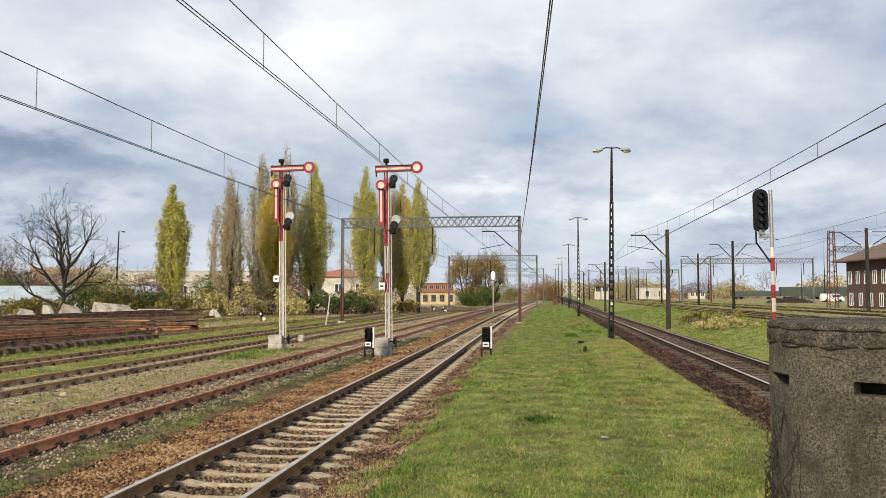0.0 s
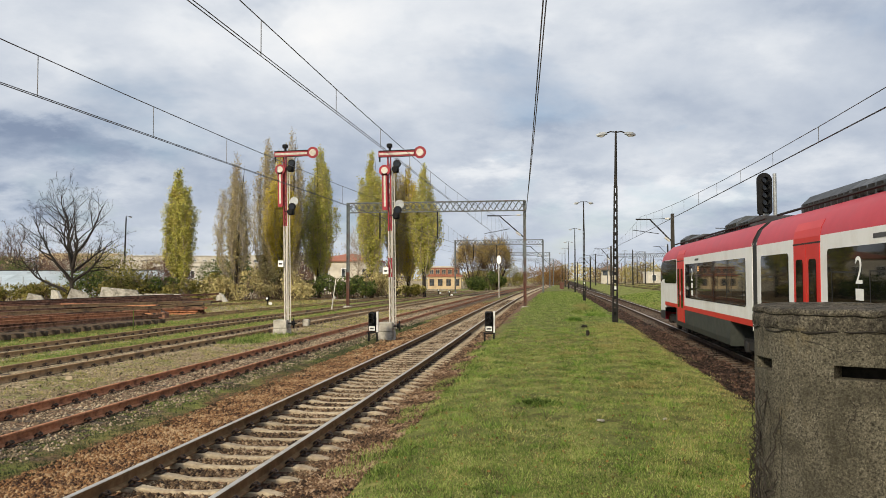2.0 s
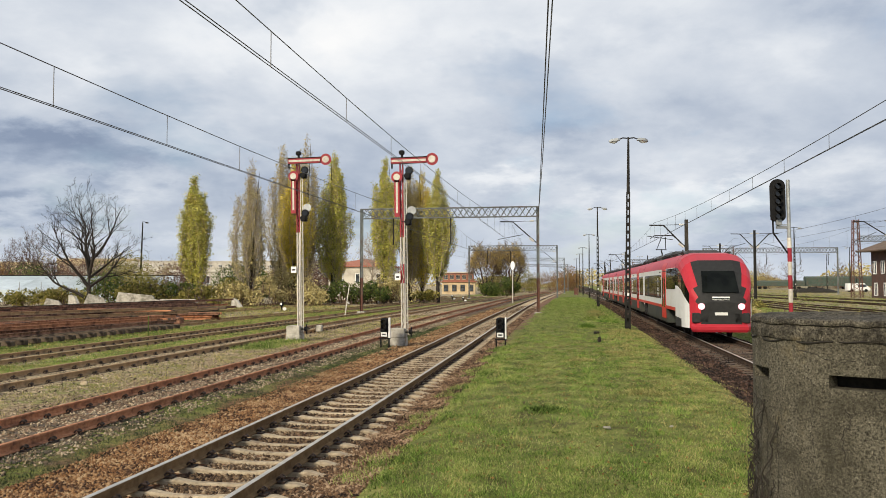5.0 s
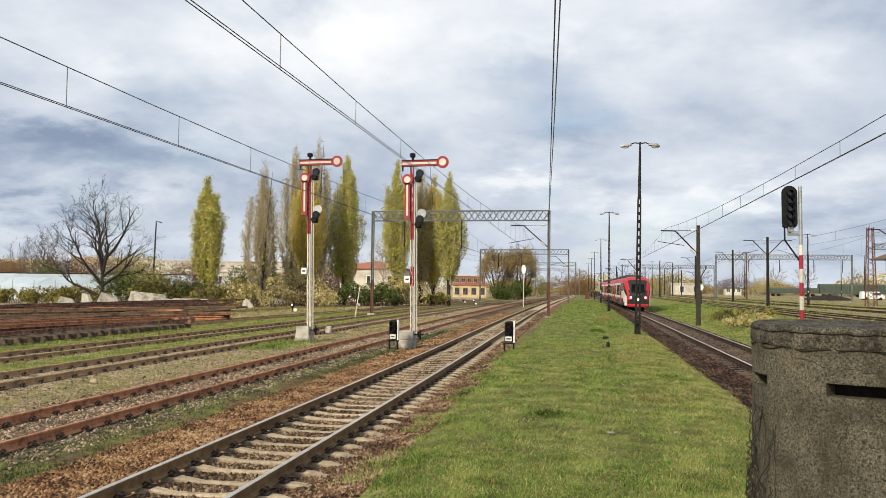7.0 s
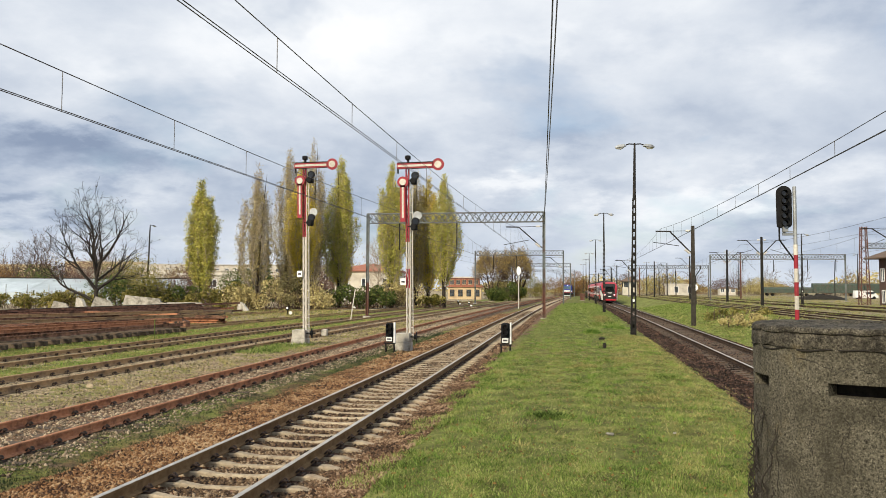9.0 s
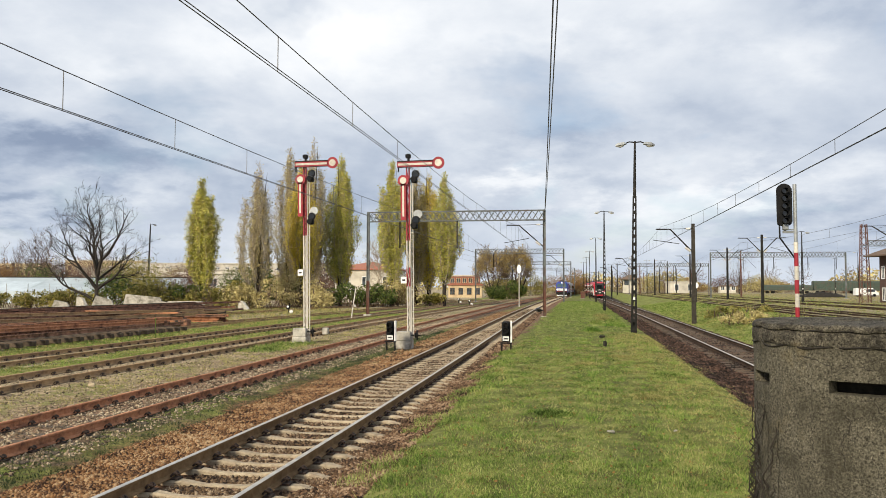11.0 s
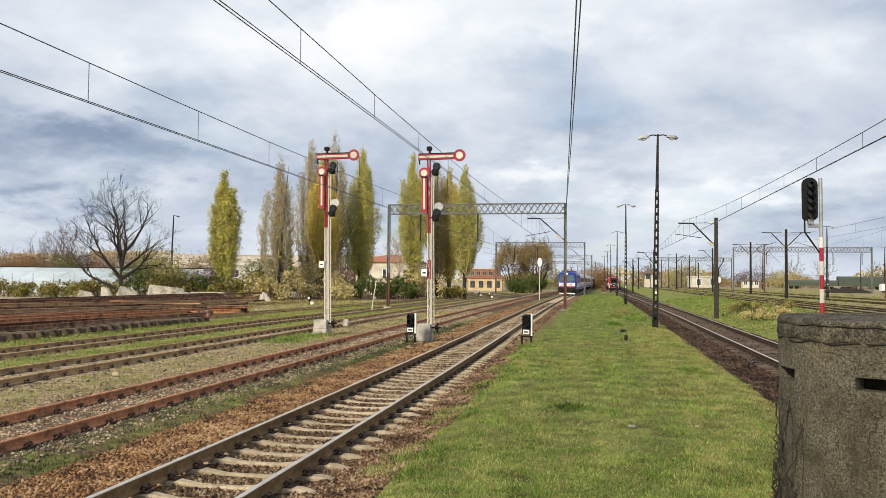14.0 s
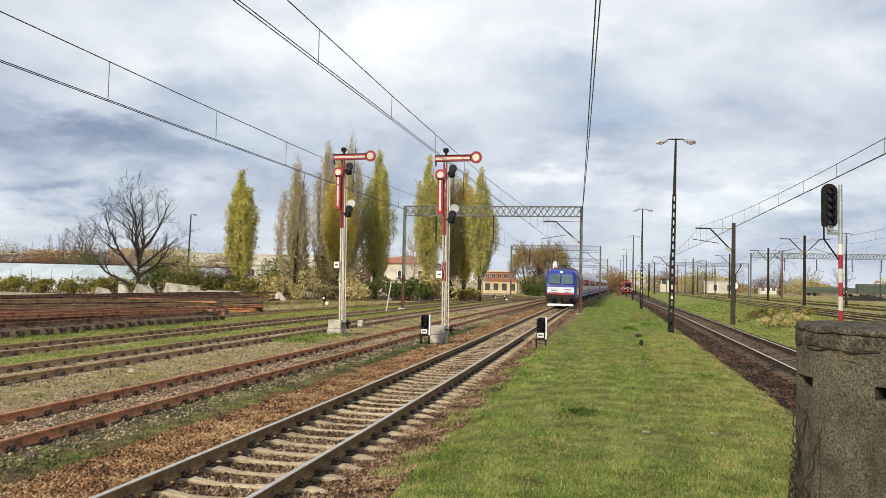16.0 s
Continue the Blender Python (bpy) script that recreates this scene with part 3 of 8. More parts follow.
def ground_height(x, y):
    """Height of the ground under the tracks, the island and the bank; arrays."""
    lx, rx = np.interp(y, LEFT_Y, LEFT_X) + 4.15, np.interp(y, RIGHT_Y, RIGHT_X) - 6.2
    a, r = x - lx, x - rx
    z = np.interp(a, [-60, -7.6, -6.9, -6.1, -5.7, -2.75, -2.3, -1.6, 0.5], [-0.198, -0.198, -0.27, -0.28, -0.235, -0.235, -0.14, 0.0, 0.06])
    zr = np.interp(r, [0.5, 2.6, 3.4, 4.4, 4.75, 7.6, 8.0, 9.2, 13.5, 15.5, 60], [0.06, 0.05, -0.02, -0.30, -0.21, -0.21, -0.33, -0.15, 0.46, 0.52, 0.45])
    return np.where(x < 0.5, z, zr)


GRID = {}


def surface_height(x, y):
    """Height of the uneven ground sheet itself; arrays."""
    gx, gy, gz = GRID["x"], GRID["y"], GRID["z"]
    i = np.clip(np.searchsorted(gx, x) - 1, 0, len(gx) - 2)
    j = np.clip(np.searchsorted(gy, y) - 1, 0, len(gy) - 2)
    u, w = (x - gx[i]) / (gx[i + 1] - gx[i]), (y - gy[j]) / (gy[j + 1] - gy[j])
    return (gz[j, i] * (1 - u) + gz[j, i + 1] * u) * (1 - w) + (gz[j + 1, i] * (1 - u) + gz[j + 1, i + 1] * u) * w


def build_ground():
    xs = np.r_[-3000, -1200, -500, -250, -150, np.arange(-100, -32, 4), np.arange(-32, -12, 0.8), np.arange(-12, 16, 0.22), np.arange(16, 60, 2.2), 70, 90, 130, 200, 400, 1000, 3000]
    ys = np.r_[-400, -150, -60, -30, -15, -8, -4, np.arange(-2, 30, 0.3), np.arange(30, 70, 0.8), np.arange(70, 160, 2.5), np.arange(160, 420, 12), 500, 700, 1000, 1600, 2600, 4500]
    gx, gy = np.meshgrid(xs, ys)
    z = ground_height(gx, gy)
    bump = np.zeros_like(z)
    near = (np.abs(gx) < 40) & (gy < 160)
    idx = np.argwhere(near)
    for i, j in idx:
        p = Vector((gx[i, j] * 0.55, gy[i, j] * 0.55, 0))
        bump[i, j] = noise.noise(p) * 0.035 + noise.noise(p * 4.1) * 0.018
    island_or_bank = ((gx > -2.2) & (gx < 3.2)) | (gx > 8.4)
    z = z + bump * np.where(island_or_bank, 1.3, 0.5)
    GRID["x"], GRID["y"], GRID["z"] = xs, ys, z
    n, m = len(ys), len(xs)
    v = np.stack([gx.ravel(), gy.ravel(), z.ravel()], 1)
    i = (np.arange(n - 1)[:, None] * m + np.arange(m - 1)[None, :]).ravel()
    ob = bulk("ground", v, np.stack([i, i + 1, i + m + 1, i + m], 1), M["ground"])
    ob.data.shade_smooth()
    return tagged(ob, "grass, weeds and stone track beds of a railway yard", "ground", kind="structure")


ground = build_ground()


# ---- tracks ----
RAIL = [(-0.075, -0.16), (0.075, -0.16), (0.075, -0.148), (0.012, -0.125), (0.010, -0.045), (0.036, -0.034), (0.036, -0.006), (0.027, 0.0), (-0.027, 0.0), (-0.036, -0.006), (-0.036, -0.034), (-0.010, -0.045), (-0.012, -0.125), (-0.075, -0.148)]


def rail(line, off, y0, y1, z, mats, parent, step=4.0):
    s = Shape()
    ys = np.arange(y0, y1 + 0.1, step)
    n = len(RAIL)
    rings = [[(line(y) + off + u, float(y), z + w) for u, w in RAIL] for y in ys]
    s.loft(rings)
    if len(mats) > 1:
        top = []
        for f in s.f:
            top.append(1 if all((k % n) in (6, 7, 8, 9) for k in f[:4]) and len(f) == 4 else 0)
        s.m = top
    return part("rail", s, mats, parent)


def sleeper_shape(concrete):
    s = Shape()
    if concrete:
        # waisted concrete sleeper, higher under the rails
        prof = [(-1.3, -0.222, 0.075), (-1.05, -0.168, 0.09), (-0.55, -0.168, 0.09), (-0.25, -0.202, 0.06), (0.25, -0.202, 0.06), (0.55, -0.168, 0.09), (1.05, -0.168, 0.09), (1.3, -0.222, 0.075)]
        s.loft([[(x, -w, -0.36), (x, w, -0.36), (x, w, z - 0.02), (x, w - 0.025, z), (x, -w + 0.025, z), (x, -w, z - 0.02)] for x, z, w in prof])
    else:
        s.bevel_box(-1.25, 1.25, -0.12, 0.12, -0.34, -0.165, 0.02)
    return s


CONCRETE_SLEEPER = sleeper_shape(True).mesh("sleeper", M["sleeper"])
WOOD_SLEEPER = sleeper_shape(False).mesh("sleeper", M["wood_sleeper"])


def clip_shape():
    """Rail fastening: a rib plate with a bowed spring clip on each side of the rail foot."""
    s = Shape()
    s.box(-0.17, 0.17, -0.07, 0.07, -0.175, -0.150)
    for d in (-1, 1):
        pts = [(d * 0.06, -0.045, -0.135), (d * 0.10, -0.05, -0.09), (d * 0.15, -0.02, -0.11), (d * 0.15, 0.02, -0.11), (d * 0.10, 0.05, -0.09), (d * 0.06, 0.045, -0.135)]
        for p, q in zip(pts, pts[1:]):
            s.tube(p, q, 0.014, n=5)
        s.tube((d * 0.115, 0, -0.15), (d * 0.115, 0, -0.07), 0.016, n=6)
    return s.mesh("fastening", M["clip"])


CLIP = clip_shape()


def turn_of(line, y):
    return math.degrees(math.atan((line(y + 2) - line(y - 2)) / 4))


def track(label, line, y0, y1, z, mats, sleeper, pitch, y_piece, clips=0.0, drop=0.0):
    t = thing("railway_track", label, "track", kind="structure")
    for off in (-0.7525, 0.7525):
        rail(line, off, y0, y1, z, mats, t)
    rest = Shape()
    y = y0 + 0.3
    r = random.Random(int(abs(line(20)) * 100))
    while y < y1:
        dx, turn = r.uniform(-0.03, 0.03), -turn_of(line, y) + r.uniform(-0.6, 0.6)
        at = pose(line(y) + dx, y, z - drop - r.uniform(0, 0.012), 0, 0, turn)
        if y < y_piece:
            part("sleeper", sleeper, None, t, at=at)
        else:
            x, zz = line(y), z - drop
            rest.box(x - 1.27, x + 1.27, y - 0.125, y + 0.125, zz - 0.34, zz - 0.165)
        if y < clips:
            for off in (-0.7525, 0.7525):
                part("fastening", CLIP, None, t, at=pose(line(y) + off, y, z, 0, 0, turn))
        y += pitch
    if rest.v:
        tagged(part("far_sleepers", rest, sleeper.materials[0], t), kind="stuff")
    return t


BRIGHT = [M["rail_side"], M["rail_head"]]
track("main line track with polished rails on concrete sleepers", left_line, -30, 420, 0.0, BRIGHT, CONCRETE_SLEEPER, 0.6, 110, 34)
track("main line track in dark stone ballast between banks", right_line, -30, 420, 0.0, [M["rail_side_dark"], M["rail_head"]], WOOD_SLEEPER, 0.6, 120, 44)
track("disused siding with rusty red rails", line_2, -6, 240, -0.03, [M["rust"]], WOOD_SLEEPER, 0.65, 110, 30)
track("siding with brown rails among weeds", line_3, 0, 150, -0.03, [M["brown_rail"]], WOOD_SLEEPER, 0.65, 110, 45)
track("overgrown siding with brown rails", line_4, 4, 150, -0.04, [M["brown_rail"]], WOOD_SLEEPER, 0.65, 110, 50)
track("overgrown siding with brown rails", line_5, 42, 150, -0.04, [M["brown_rail"]], WOOD_SLEEPER, 0.65, 80)
track("overgrown siding beside the poplars", line_6, 50, 150, -0.05, [M["brown_rail"]], WOOD_SLEEPER, 0.65, 50)
track("overgrown siding beside the poplars", line_7, 60, 150, -0.05, [M["brown_rail"]], WOOD_SLEEPER, 0.65, 50)
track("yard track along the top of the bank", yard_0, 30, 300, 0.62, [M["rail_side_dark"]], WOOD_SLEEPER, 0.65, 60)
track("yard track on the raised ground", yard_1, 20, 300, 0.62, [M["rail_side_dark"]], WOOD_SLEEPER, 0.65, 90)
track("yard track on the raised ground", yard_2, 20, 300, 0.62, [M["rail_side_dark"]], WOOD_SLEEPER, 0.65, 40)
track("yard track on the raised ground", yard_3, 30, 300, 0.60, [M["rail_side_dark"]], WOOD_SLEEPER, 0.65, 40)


# ---- concrete one-man shelter beside the camera ----
CRACKS = [
    (0.0026, [(-44.0, 1.54), (-43.6, 1.48), (-44.8, 1.37), (-45.8, 1.23), (-44.8, 1.05), (-44.8, 0.84), (-46.0, 0.45)]),
    (0.0040, [(-30.5, 1.40), (-28.2, 1.34), (-28.8, 1.28), (-31.6, 1.24), (-32.4, 1.12), (-30.4, 1.0)]),
    (0.0022, [(-28.2, 1.34), (-25.4, 1.385), (-19.8, 1.39), (-18.0, 1.43)]),
    (0.0042, [(-18.4, 1.53), (-16.8, 1.44), (-13.2, 1.385), (-10.0, 1.30)]),
    (0.0042, [(-51.5, 1.80), (-45.0, 1.785), (-39.0, 1.75), (-34.0, 1.72), (-29.0, 1.75), (-25.0, 1.757), (-19.0, 1.73)]),
    (0.0024, [(-80.0, 1.40), (-76.5, 1.30), (-74.5, 1.19), (-75.5, 0.9)]),
    (0.0034, [(-65.5, 1.28), (-66.5, 1.12), (-66.0, 0.85), (-67.5, 0.4)]),
    (0.0020, [(-28.5, 1.03), (-26.2, 0.96), (-26.0, 0.85), (-27.5, 0.5)]),
    (0.0016, [(-41.8, 1.10), (-33.0, 1.105), (-28.6, 1.11)]),
    (0.0016, [(-58.0, 1.06), (-53.5, 1.07), (-48.0, 1.05)]),
    (0.0020, [(-26.0, 1.80), (-23.0, 1.77), (-20.0, 1.80), (-14.0, 1.76)]),
    (0.0020, [(-72.0, 1.80), (-66.0, 1.815), (-60.0, 1.80)]),
    (0.0018, [(-19.5, 1.12), (-17.5, 0.98), (-19.0, 0.8)]),
]


def shelter():
    cx, cy, R, top = 2.66, 6.72, 0.90, 2.045
    t = thing("concrete_shelter", "round grey concrete one-man shelter, cracked, with narrow slots", "shelter", pose(cx, cy, 0))
    # wall: rings of blocks with openings left out
    n = 144
    wall = Shape()
    zs = [-0.4, 0.0, 0.4, 0.8, 1.22, 1.54, 1.637, 1.88]
    slots = [(-93, -73), (-38, -9.5), (60, 92), (140, 172)]  # degrees from the camera side, turning right
    door = (-9, 30)

    def at(i, r, z):
        a = 2 * math.pi * i / n
        w = 1 + 0.004 * math.sin(i * 1.7) + 0.003 * math.sin(z * 9 + i)
        return (r * w * math.sin(a), -r * w * math.cos(a), z)

    for k in range(len(zs) - 1):
        for i in range(n):
            deg = ((i + 0.5) * 360 / n + 180) % 360 - 180
            if (zs[k] == 1.54 and any(a < deg < b for a, b in slots)) or (zs[k + 1] <= 1.23 and door[0] < deg < door[1]):
                continue
            z0, z1 = zs[k], zs[k + 1]
            q = [at(i, R, z0), at(i + 1, R, z0), at(i + 1, R, z1), at(i, R, z1), at(i, R - 0.16, z0), at(i + 1, R - 0.16, z0), at(i + 1, R - 0.16, z1), at(i, R - 0.16, z1)]
            wall.poly(q, [(0, 1, 2, 3), (7, 6, 5, 4), (0, 3, 7, 4), (1, 5, 6, 2), (3, 2, 6, 7), (0, 4, 5, 1)])
    part("wall", wall.weld(), M["concrete"], t)
    cap = Shape()
    rings = []
    for z, r in ((1.872, R - 0.035), (1.880, R + 0.006), (1.90, R + 0.012), (1.93, R + 0.014), (1.96, R + 0.012), (1.982, R + 0.008), (1.990, R - 0.006), (1.998, R + 0.010), (2.015, R + 0.012), (top - 0.010, R + 0.004), (top, R - 0.03), (top + 0.012, 0.45), (top + 0.014, 0.05)):
        ring = []
        for i in range(n):
            a = 2 * math.pi * i / n
            p = Vector((math.sin(a) * 5, math.cos(a) * 5, z * 4))
            rr = r + noise.noise(p) * 0.016 + noise.noise(p * 2.7) * 0.012 + noise.noise(p * 6.1) * 0.009
            ring.append((rr * math.sin(a), -rr * math.cos(a), z + noise.noise(p * 1.3 + Vector((7, 0, 0))) * (0.030 if z < 1.9 else 0.012 if z > 2.02 else 0.020) + noise.noise(p * 4.3) * 0.006))
        rings.append(ring)
    cap.loft(rings)
    part("lid", cap, M["concrete_cap"], t, "crumbling concrete lid with a dark seam")
    # open cracks in the wall: jagged lines through a few turning points (degrees, height)
    cr = random.Random(4)
    for wide, turns in CRACKS:
        s = Shape()
        for (a0, z0), (a1, z1) in zip(turns, turns[1:]):
            n_ = max(3, int(math.hypot((a1 - a0) * 0.0157, z1 - z0) / 0.022))
            last = None
            for k in range(n_ + 1):
                u = k / n_
                j = 0.0 if k in (0, n_) else 1.0
                a = math.radians(a0 + (a1 - a0) * u + j * cr.uniform(-0.75, 0.75))
                z = z0 + (z1 - z0) * u + j * cr.uniform(-0.010, 0.010)
                q = ((R + 0.001) * math.sin(a), -(R + 0.001) * math.cos(a), z)
                if last:
                    s.tube(last, q, wide * cr.uniform(0.3, 1.0), n=4)
                    if cr.random() < 0.10:
                        b_, w_ = a + cr.uniform(-0.09, 0.09), z - cr.uniform(-0.02, 0.07)
                        s.tube(q, ((R + 0.0005) * math.sin(b_), -(R + 0.0005) * math.cos(b_), w_), wide * 0.45, 0.0006, n=4)
                last = q
        part("crack", s, M["crack"], t)
    for z, rad in ((1.872, 0.009), (2.003, 0.006), (1.95, 0.004)):
        s = Shape()
        for i in range(n):
            p = Vector((i * 0.35, z * 9, 0))
            pts = []
            for j in (i, i + 1):
                a = 2 * math.pi * j / n
                w = noise.noise(Vector((math.sin(a) * 4, math.cos(a) * 4, z * 7)))
                rr = R + 0.006 + 0.006 * noise.noise(Vector((math.sin(a) * 9, math.cos(a) * 9, z)))
                pts.append((rr * math.sin(a), -rr * math.cos(a), z + 0.035 * w))
            k_ = noise.noise(p)
            if k_ > (-0.6 if rad > 0.01 else -0.1):
                s.tube(pts[0], pts[1], rad * (0.7 + 0.6 * abs(k_)), n=4)
        tagged(part("seam", s, M["crack"], t, "dark open seam round the lid"), kind="stuff")
    # near-black solid core stands in for the shade behind the slots
    inner = Shape()
    inner.tube((0, 0, -0.3), (0, 0, 1.87), R - 0.2, n=32)
    part("lining", inner, M["crack"], t, "near-black core painted as the shade inside the shelter")
    # dry creeper up the side of the wall, with a few withered leaves
    cr = random.Random(9)
    for k in range(20):
        s = Shape()
        a, z = math.radians(-92 + cr.uniform(-12, 12)), 0.0
        end = cr.uniform(0.5, 1.4)
        r0 = R + 0.012
        while z < end:
            an, zn = a + cr.uniform(-0.055, 0.055), z + cr.uniform(0.02, 0.07)
            r1 = R + 0.008 + 0.055 * cr.random() ** 2
            s.tube((r0 * math.sin(a), -r0 * math.cos(a), z), (r1 * math.sin(an), -r1 * math.cos(an), zn), cr.uniform(0.0025, 0.006), n=4)
            if cr.random() < 0.22:
                b_ = an + cr.uniform(-0.12, 0.12)
                r2 = R + 0.02 + 0.09 * cr.random()
                s.tube((r1 * math.sin(an), -r1 * math.cos(an), zn), (r2 * math.sin(b_), -r2 * math.cos(b_), zn + cr.uniform(-0.05, 0.09)), 0.0025, 0.001, n=4)
            a, z, r0 = an, zn, r1
        part("creeper_stem", s, M["bark"], t)
    return t


shelter()


# ---- signals ----
def lattice_mast(s, w, d, z0, z1, pitch, leg=0.06, bar=0.02):
    """Two uprights with flat lacing between them."""
    for x in (-w / 2, w / 2):
        s.box(x - leg / 2, x + leg / 2, -d / 2, d / 2, z0, z1)
    z, k = z0, 0
    while z + pitch <= z1:
        a, b = ((-w / 2, w / 2) if k % 2 else (w / 2, -w / 2))
        for y in (-d / 2 - 0.004, d / 2 + 0.004):
            s.beam((a, y, z), (b, y, z + pitch), 0.012, bar)
        z, k = z + pitch, k + 1


def semaphore(x, y, h, lean, label, band=None):
    """Two-arm mechanical signal: top arm level, second arm hanging along the mast. h: height of the top arm."""
    t = thing("semaphore_signal", label, "signal", pose(x, y, -0.12, 0, lean, 0), "semaphore signals")
    s = Shape()
    s.bevel_box(-0.52, 0.12, -0.32, 0.32, -0.3, 0.2, 0.02)
    s.bevel_box(-0.50, 0.10, -0.30, 0.30, 0.205, 0.58, 0.02)
    part("foundation", s, M["pale_concrete"], t, "pale concrete foundation block")
    # mast: white below, red above
    for z0, z1, mat, name in ((0.2, h - 3.2, "white_paint", "lower_mast"), (h - 3.2, h + 0.15, "red_paint", "upper_mast")):
        s = Shape()
        lattice_mast(s, 0.11, 0.13, z0, z1, 0.42, 0.045)
        part(name, s, M[mat], t)
    if band:
        s = Shape()
        for x_ in (-0.055, 0.055):
            s.box(x_ - 0.026, x_ + 0.026, -0.069, 0.069, *band)
        part("red_band", s, M["red_paint"], t)
    s = Shape()
    for x_ in (-0.05, 0.05):
        s.box(x_ - 0.014, x_ + 0.014, -0.02, 0.02, 0.3, h - 0.7)
    k_ = 0.5
    while k_ < h - 0.8:
        s.box(-0.05, 0.05, -0.01, 0.01, k_, k_ + 0.025)
        k_ += 0.3
    part("ladder", s, M["white_paint"], t, at=pose(0.155, -0.02, 0))
    yf = -0.16
    # top arm
    arm = Shape()
    arm.box(-0.42, 1.12, yf - 0.02, yf + 0.02, h - 0.115, h + 0.115)
    arm.disc((1.34, yf, h + 0.02), 0.255, (0, 1, 0), 0.04, 28)
    a = part("arm", arm, M["red_paint"], t, "red level arm with a white stripe")
    s = Shape()
    s.box(-0.38, 1.08, yf - 0.034, yf - 0.02, h - 0.045, h + 0.045)
    s.disc((1.34, yf - 0.026, h + 0.02), 0.15, (0, 1, 0), 0.02, 24)
    part("stripe", s, M["white_paint"], a)
    s = Shape()
    s.box(-0.42, 1.12, yf - 0.035, yf + 0.0, h + 0.115, h + 0.15)
    s.box(-0.42, 1.12, yf - 0.035, yf + 0.0, h - 0.14, h - 0.115)
    s.box(-0.40, -0.34, yf - 0.02, yf + 0.02, h - 0.32, h - 0.13)
    part("edging", s, M["black_paint"], a)
    # second arm, hanging
    arm = Shape()
    arm.box(-0.28, -0.06, yf - 0.02, yf + 0.02, h - 2.35, h - 0.75)
    arm.disc((-0.17, yf, h - 0.68), 0.235, (0, 1, 0), 0.04, 28)
    a = part("hanging_arm", arm, M["red_paint"], t, "red second arm hanging along the mast")
    s = Shape()
    s.box(-0.21, -0.13, yf - 0.034, yf - 0.02, h - 2.2, h - 0.9)
    s.disc((-0.17, yf - 0.026, h - 0.68), 0.14, (0, 1, 0), 0.02, 24)
    part("stripe", s, M["white_paint"], a)
    # lamps with spectacle discs
    for z in (h - 0.42, h - 2.35):
        s = Shape()
        s.disc((0.36, yf + 0.02, z), 0.17, (0, 1, 0), 0.05, 18)
        s.bevel_box(0.16, 0.40, yf + 0.02, yf + 0.26, z - 0.36, z - 0.08, 0.03)
        s.disc((0.26, yf - 0.02, z - 0.22), 0.12, (0, 1, 0), 0.05, 16)
        s.beam((0.0, yf + 0.1, z - 0.2), (0.4, yf + 0.1, z - 0.2), 0.03, 0.03)
        lamp = part("lamp", s, M["black_paint"], t, "black signal lamp")
        s = Shape()
        s.disc((0.36, yf - 0.01, z), 0.12, (0, 1, 0), 0.02, 16)
        part("lens", s, M["lens"], lamp)
    s = Shape()
    s.disc((0.42, yf + 0.12, h - 2.1), 0.19, (0, 1, 0), 0.015, 18)
    part("backing_disc", s, M["galv"], t)
    # mast head, lever wires, name plate, winding wheel
    s = Shape()
    s.tube((0.03, 0, h + 0.15), (0.03, 0, h + 0.42), 0.05, n=8)
    s.bevel_box(-0.09, 0.13, -0.1, 0.1, h + 0.28, h + 0.46, 0.03)
    part("mast_head", s, M["black_paint"], t)
    s = Shape()
    s.box(-0.30, -0.06, yf - 0.01, yf + 0.01, h - 5.0, h - 4.72)
    pl = part("plate", s, M["plate"], t)
    s = Shape()
    s.box(-0.25, -0.11, yf - 0.016, yf - 0.01, h - 4.9, h - 4.83)
    part("bar", s, M["bars"], pl)
    s = Shape()
    s.disc((0.36, -0.1, 0.42), 0.22, (1, 0.3, 0), 0.04, 18)
    s.disc((0.30, 0.02, 0.42), 0.10, (1, 0.3, 0), 0.14, 12)
    s.beam((0.1, -0.05, 0.42), (0.5, -0.05, 0.42), 0.05, 0.05)
    part("wire_wheel", s, M["black_paint"], t)
    s = Shape()
    for k in (0.42, 0.46):
        s.tube((k - 0.3, 0.12, 0.5), (k - 0.3, 0.12, h - 0.6), 0.008, n=4)
    part("pull_rod", s, M["galv"], t)
    return t


semaphore(-11.78, 33.3, 7.92, -0.9, "tall semaphore signal with two red arms and a white lattice mast")
semaphore(-6.74, 31.9, 7.58, -0.8, "semaphore signal with two red arms on a pale concrete block", (2.45, 3.25))


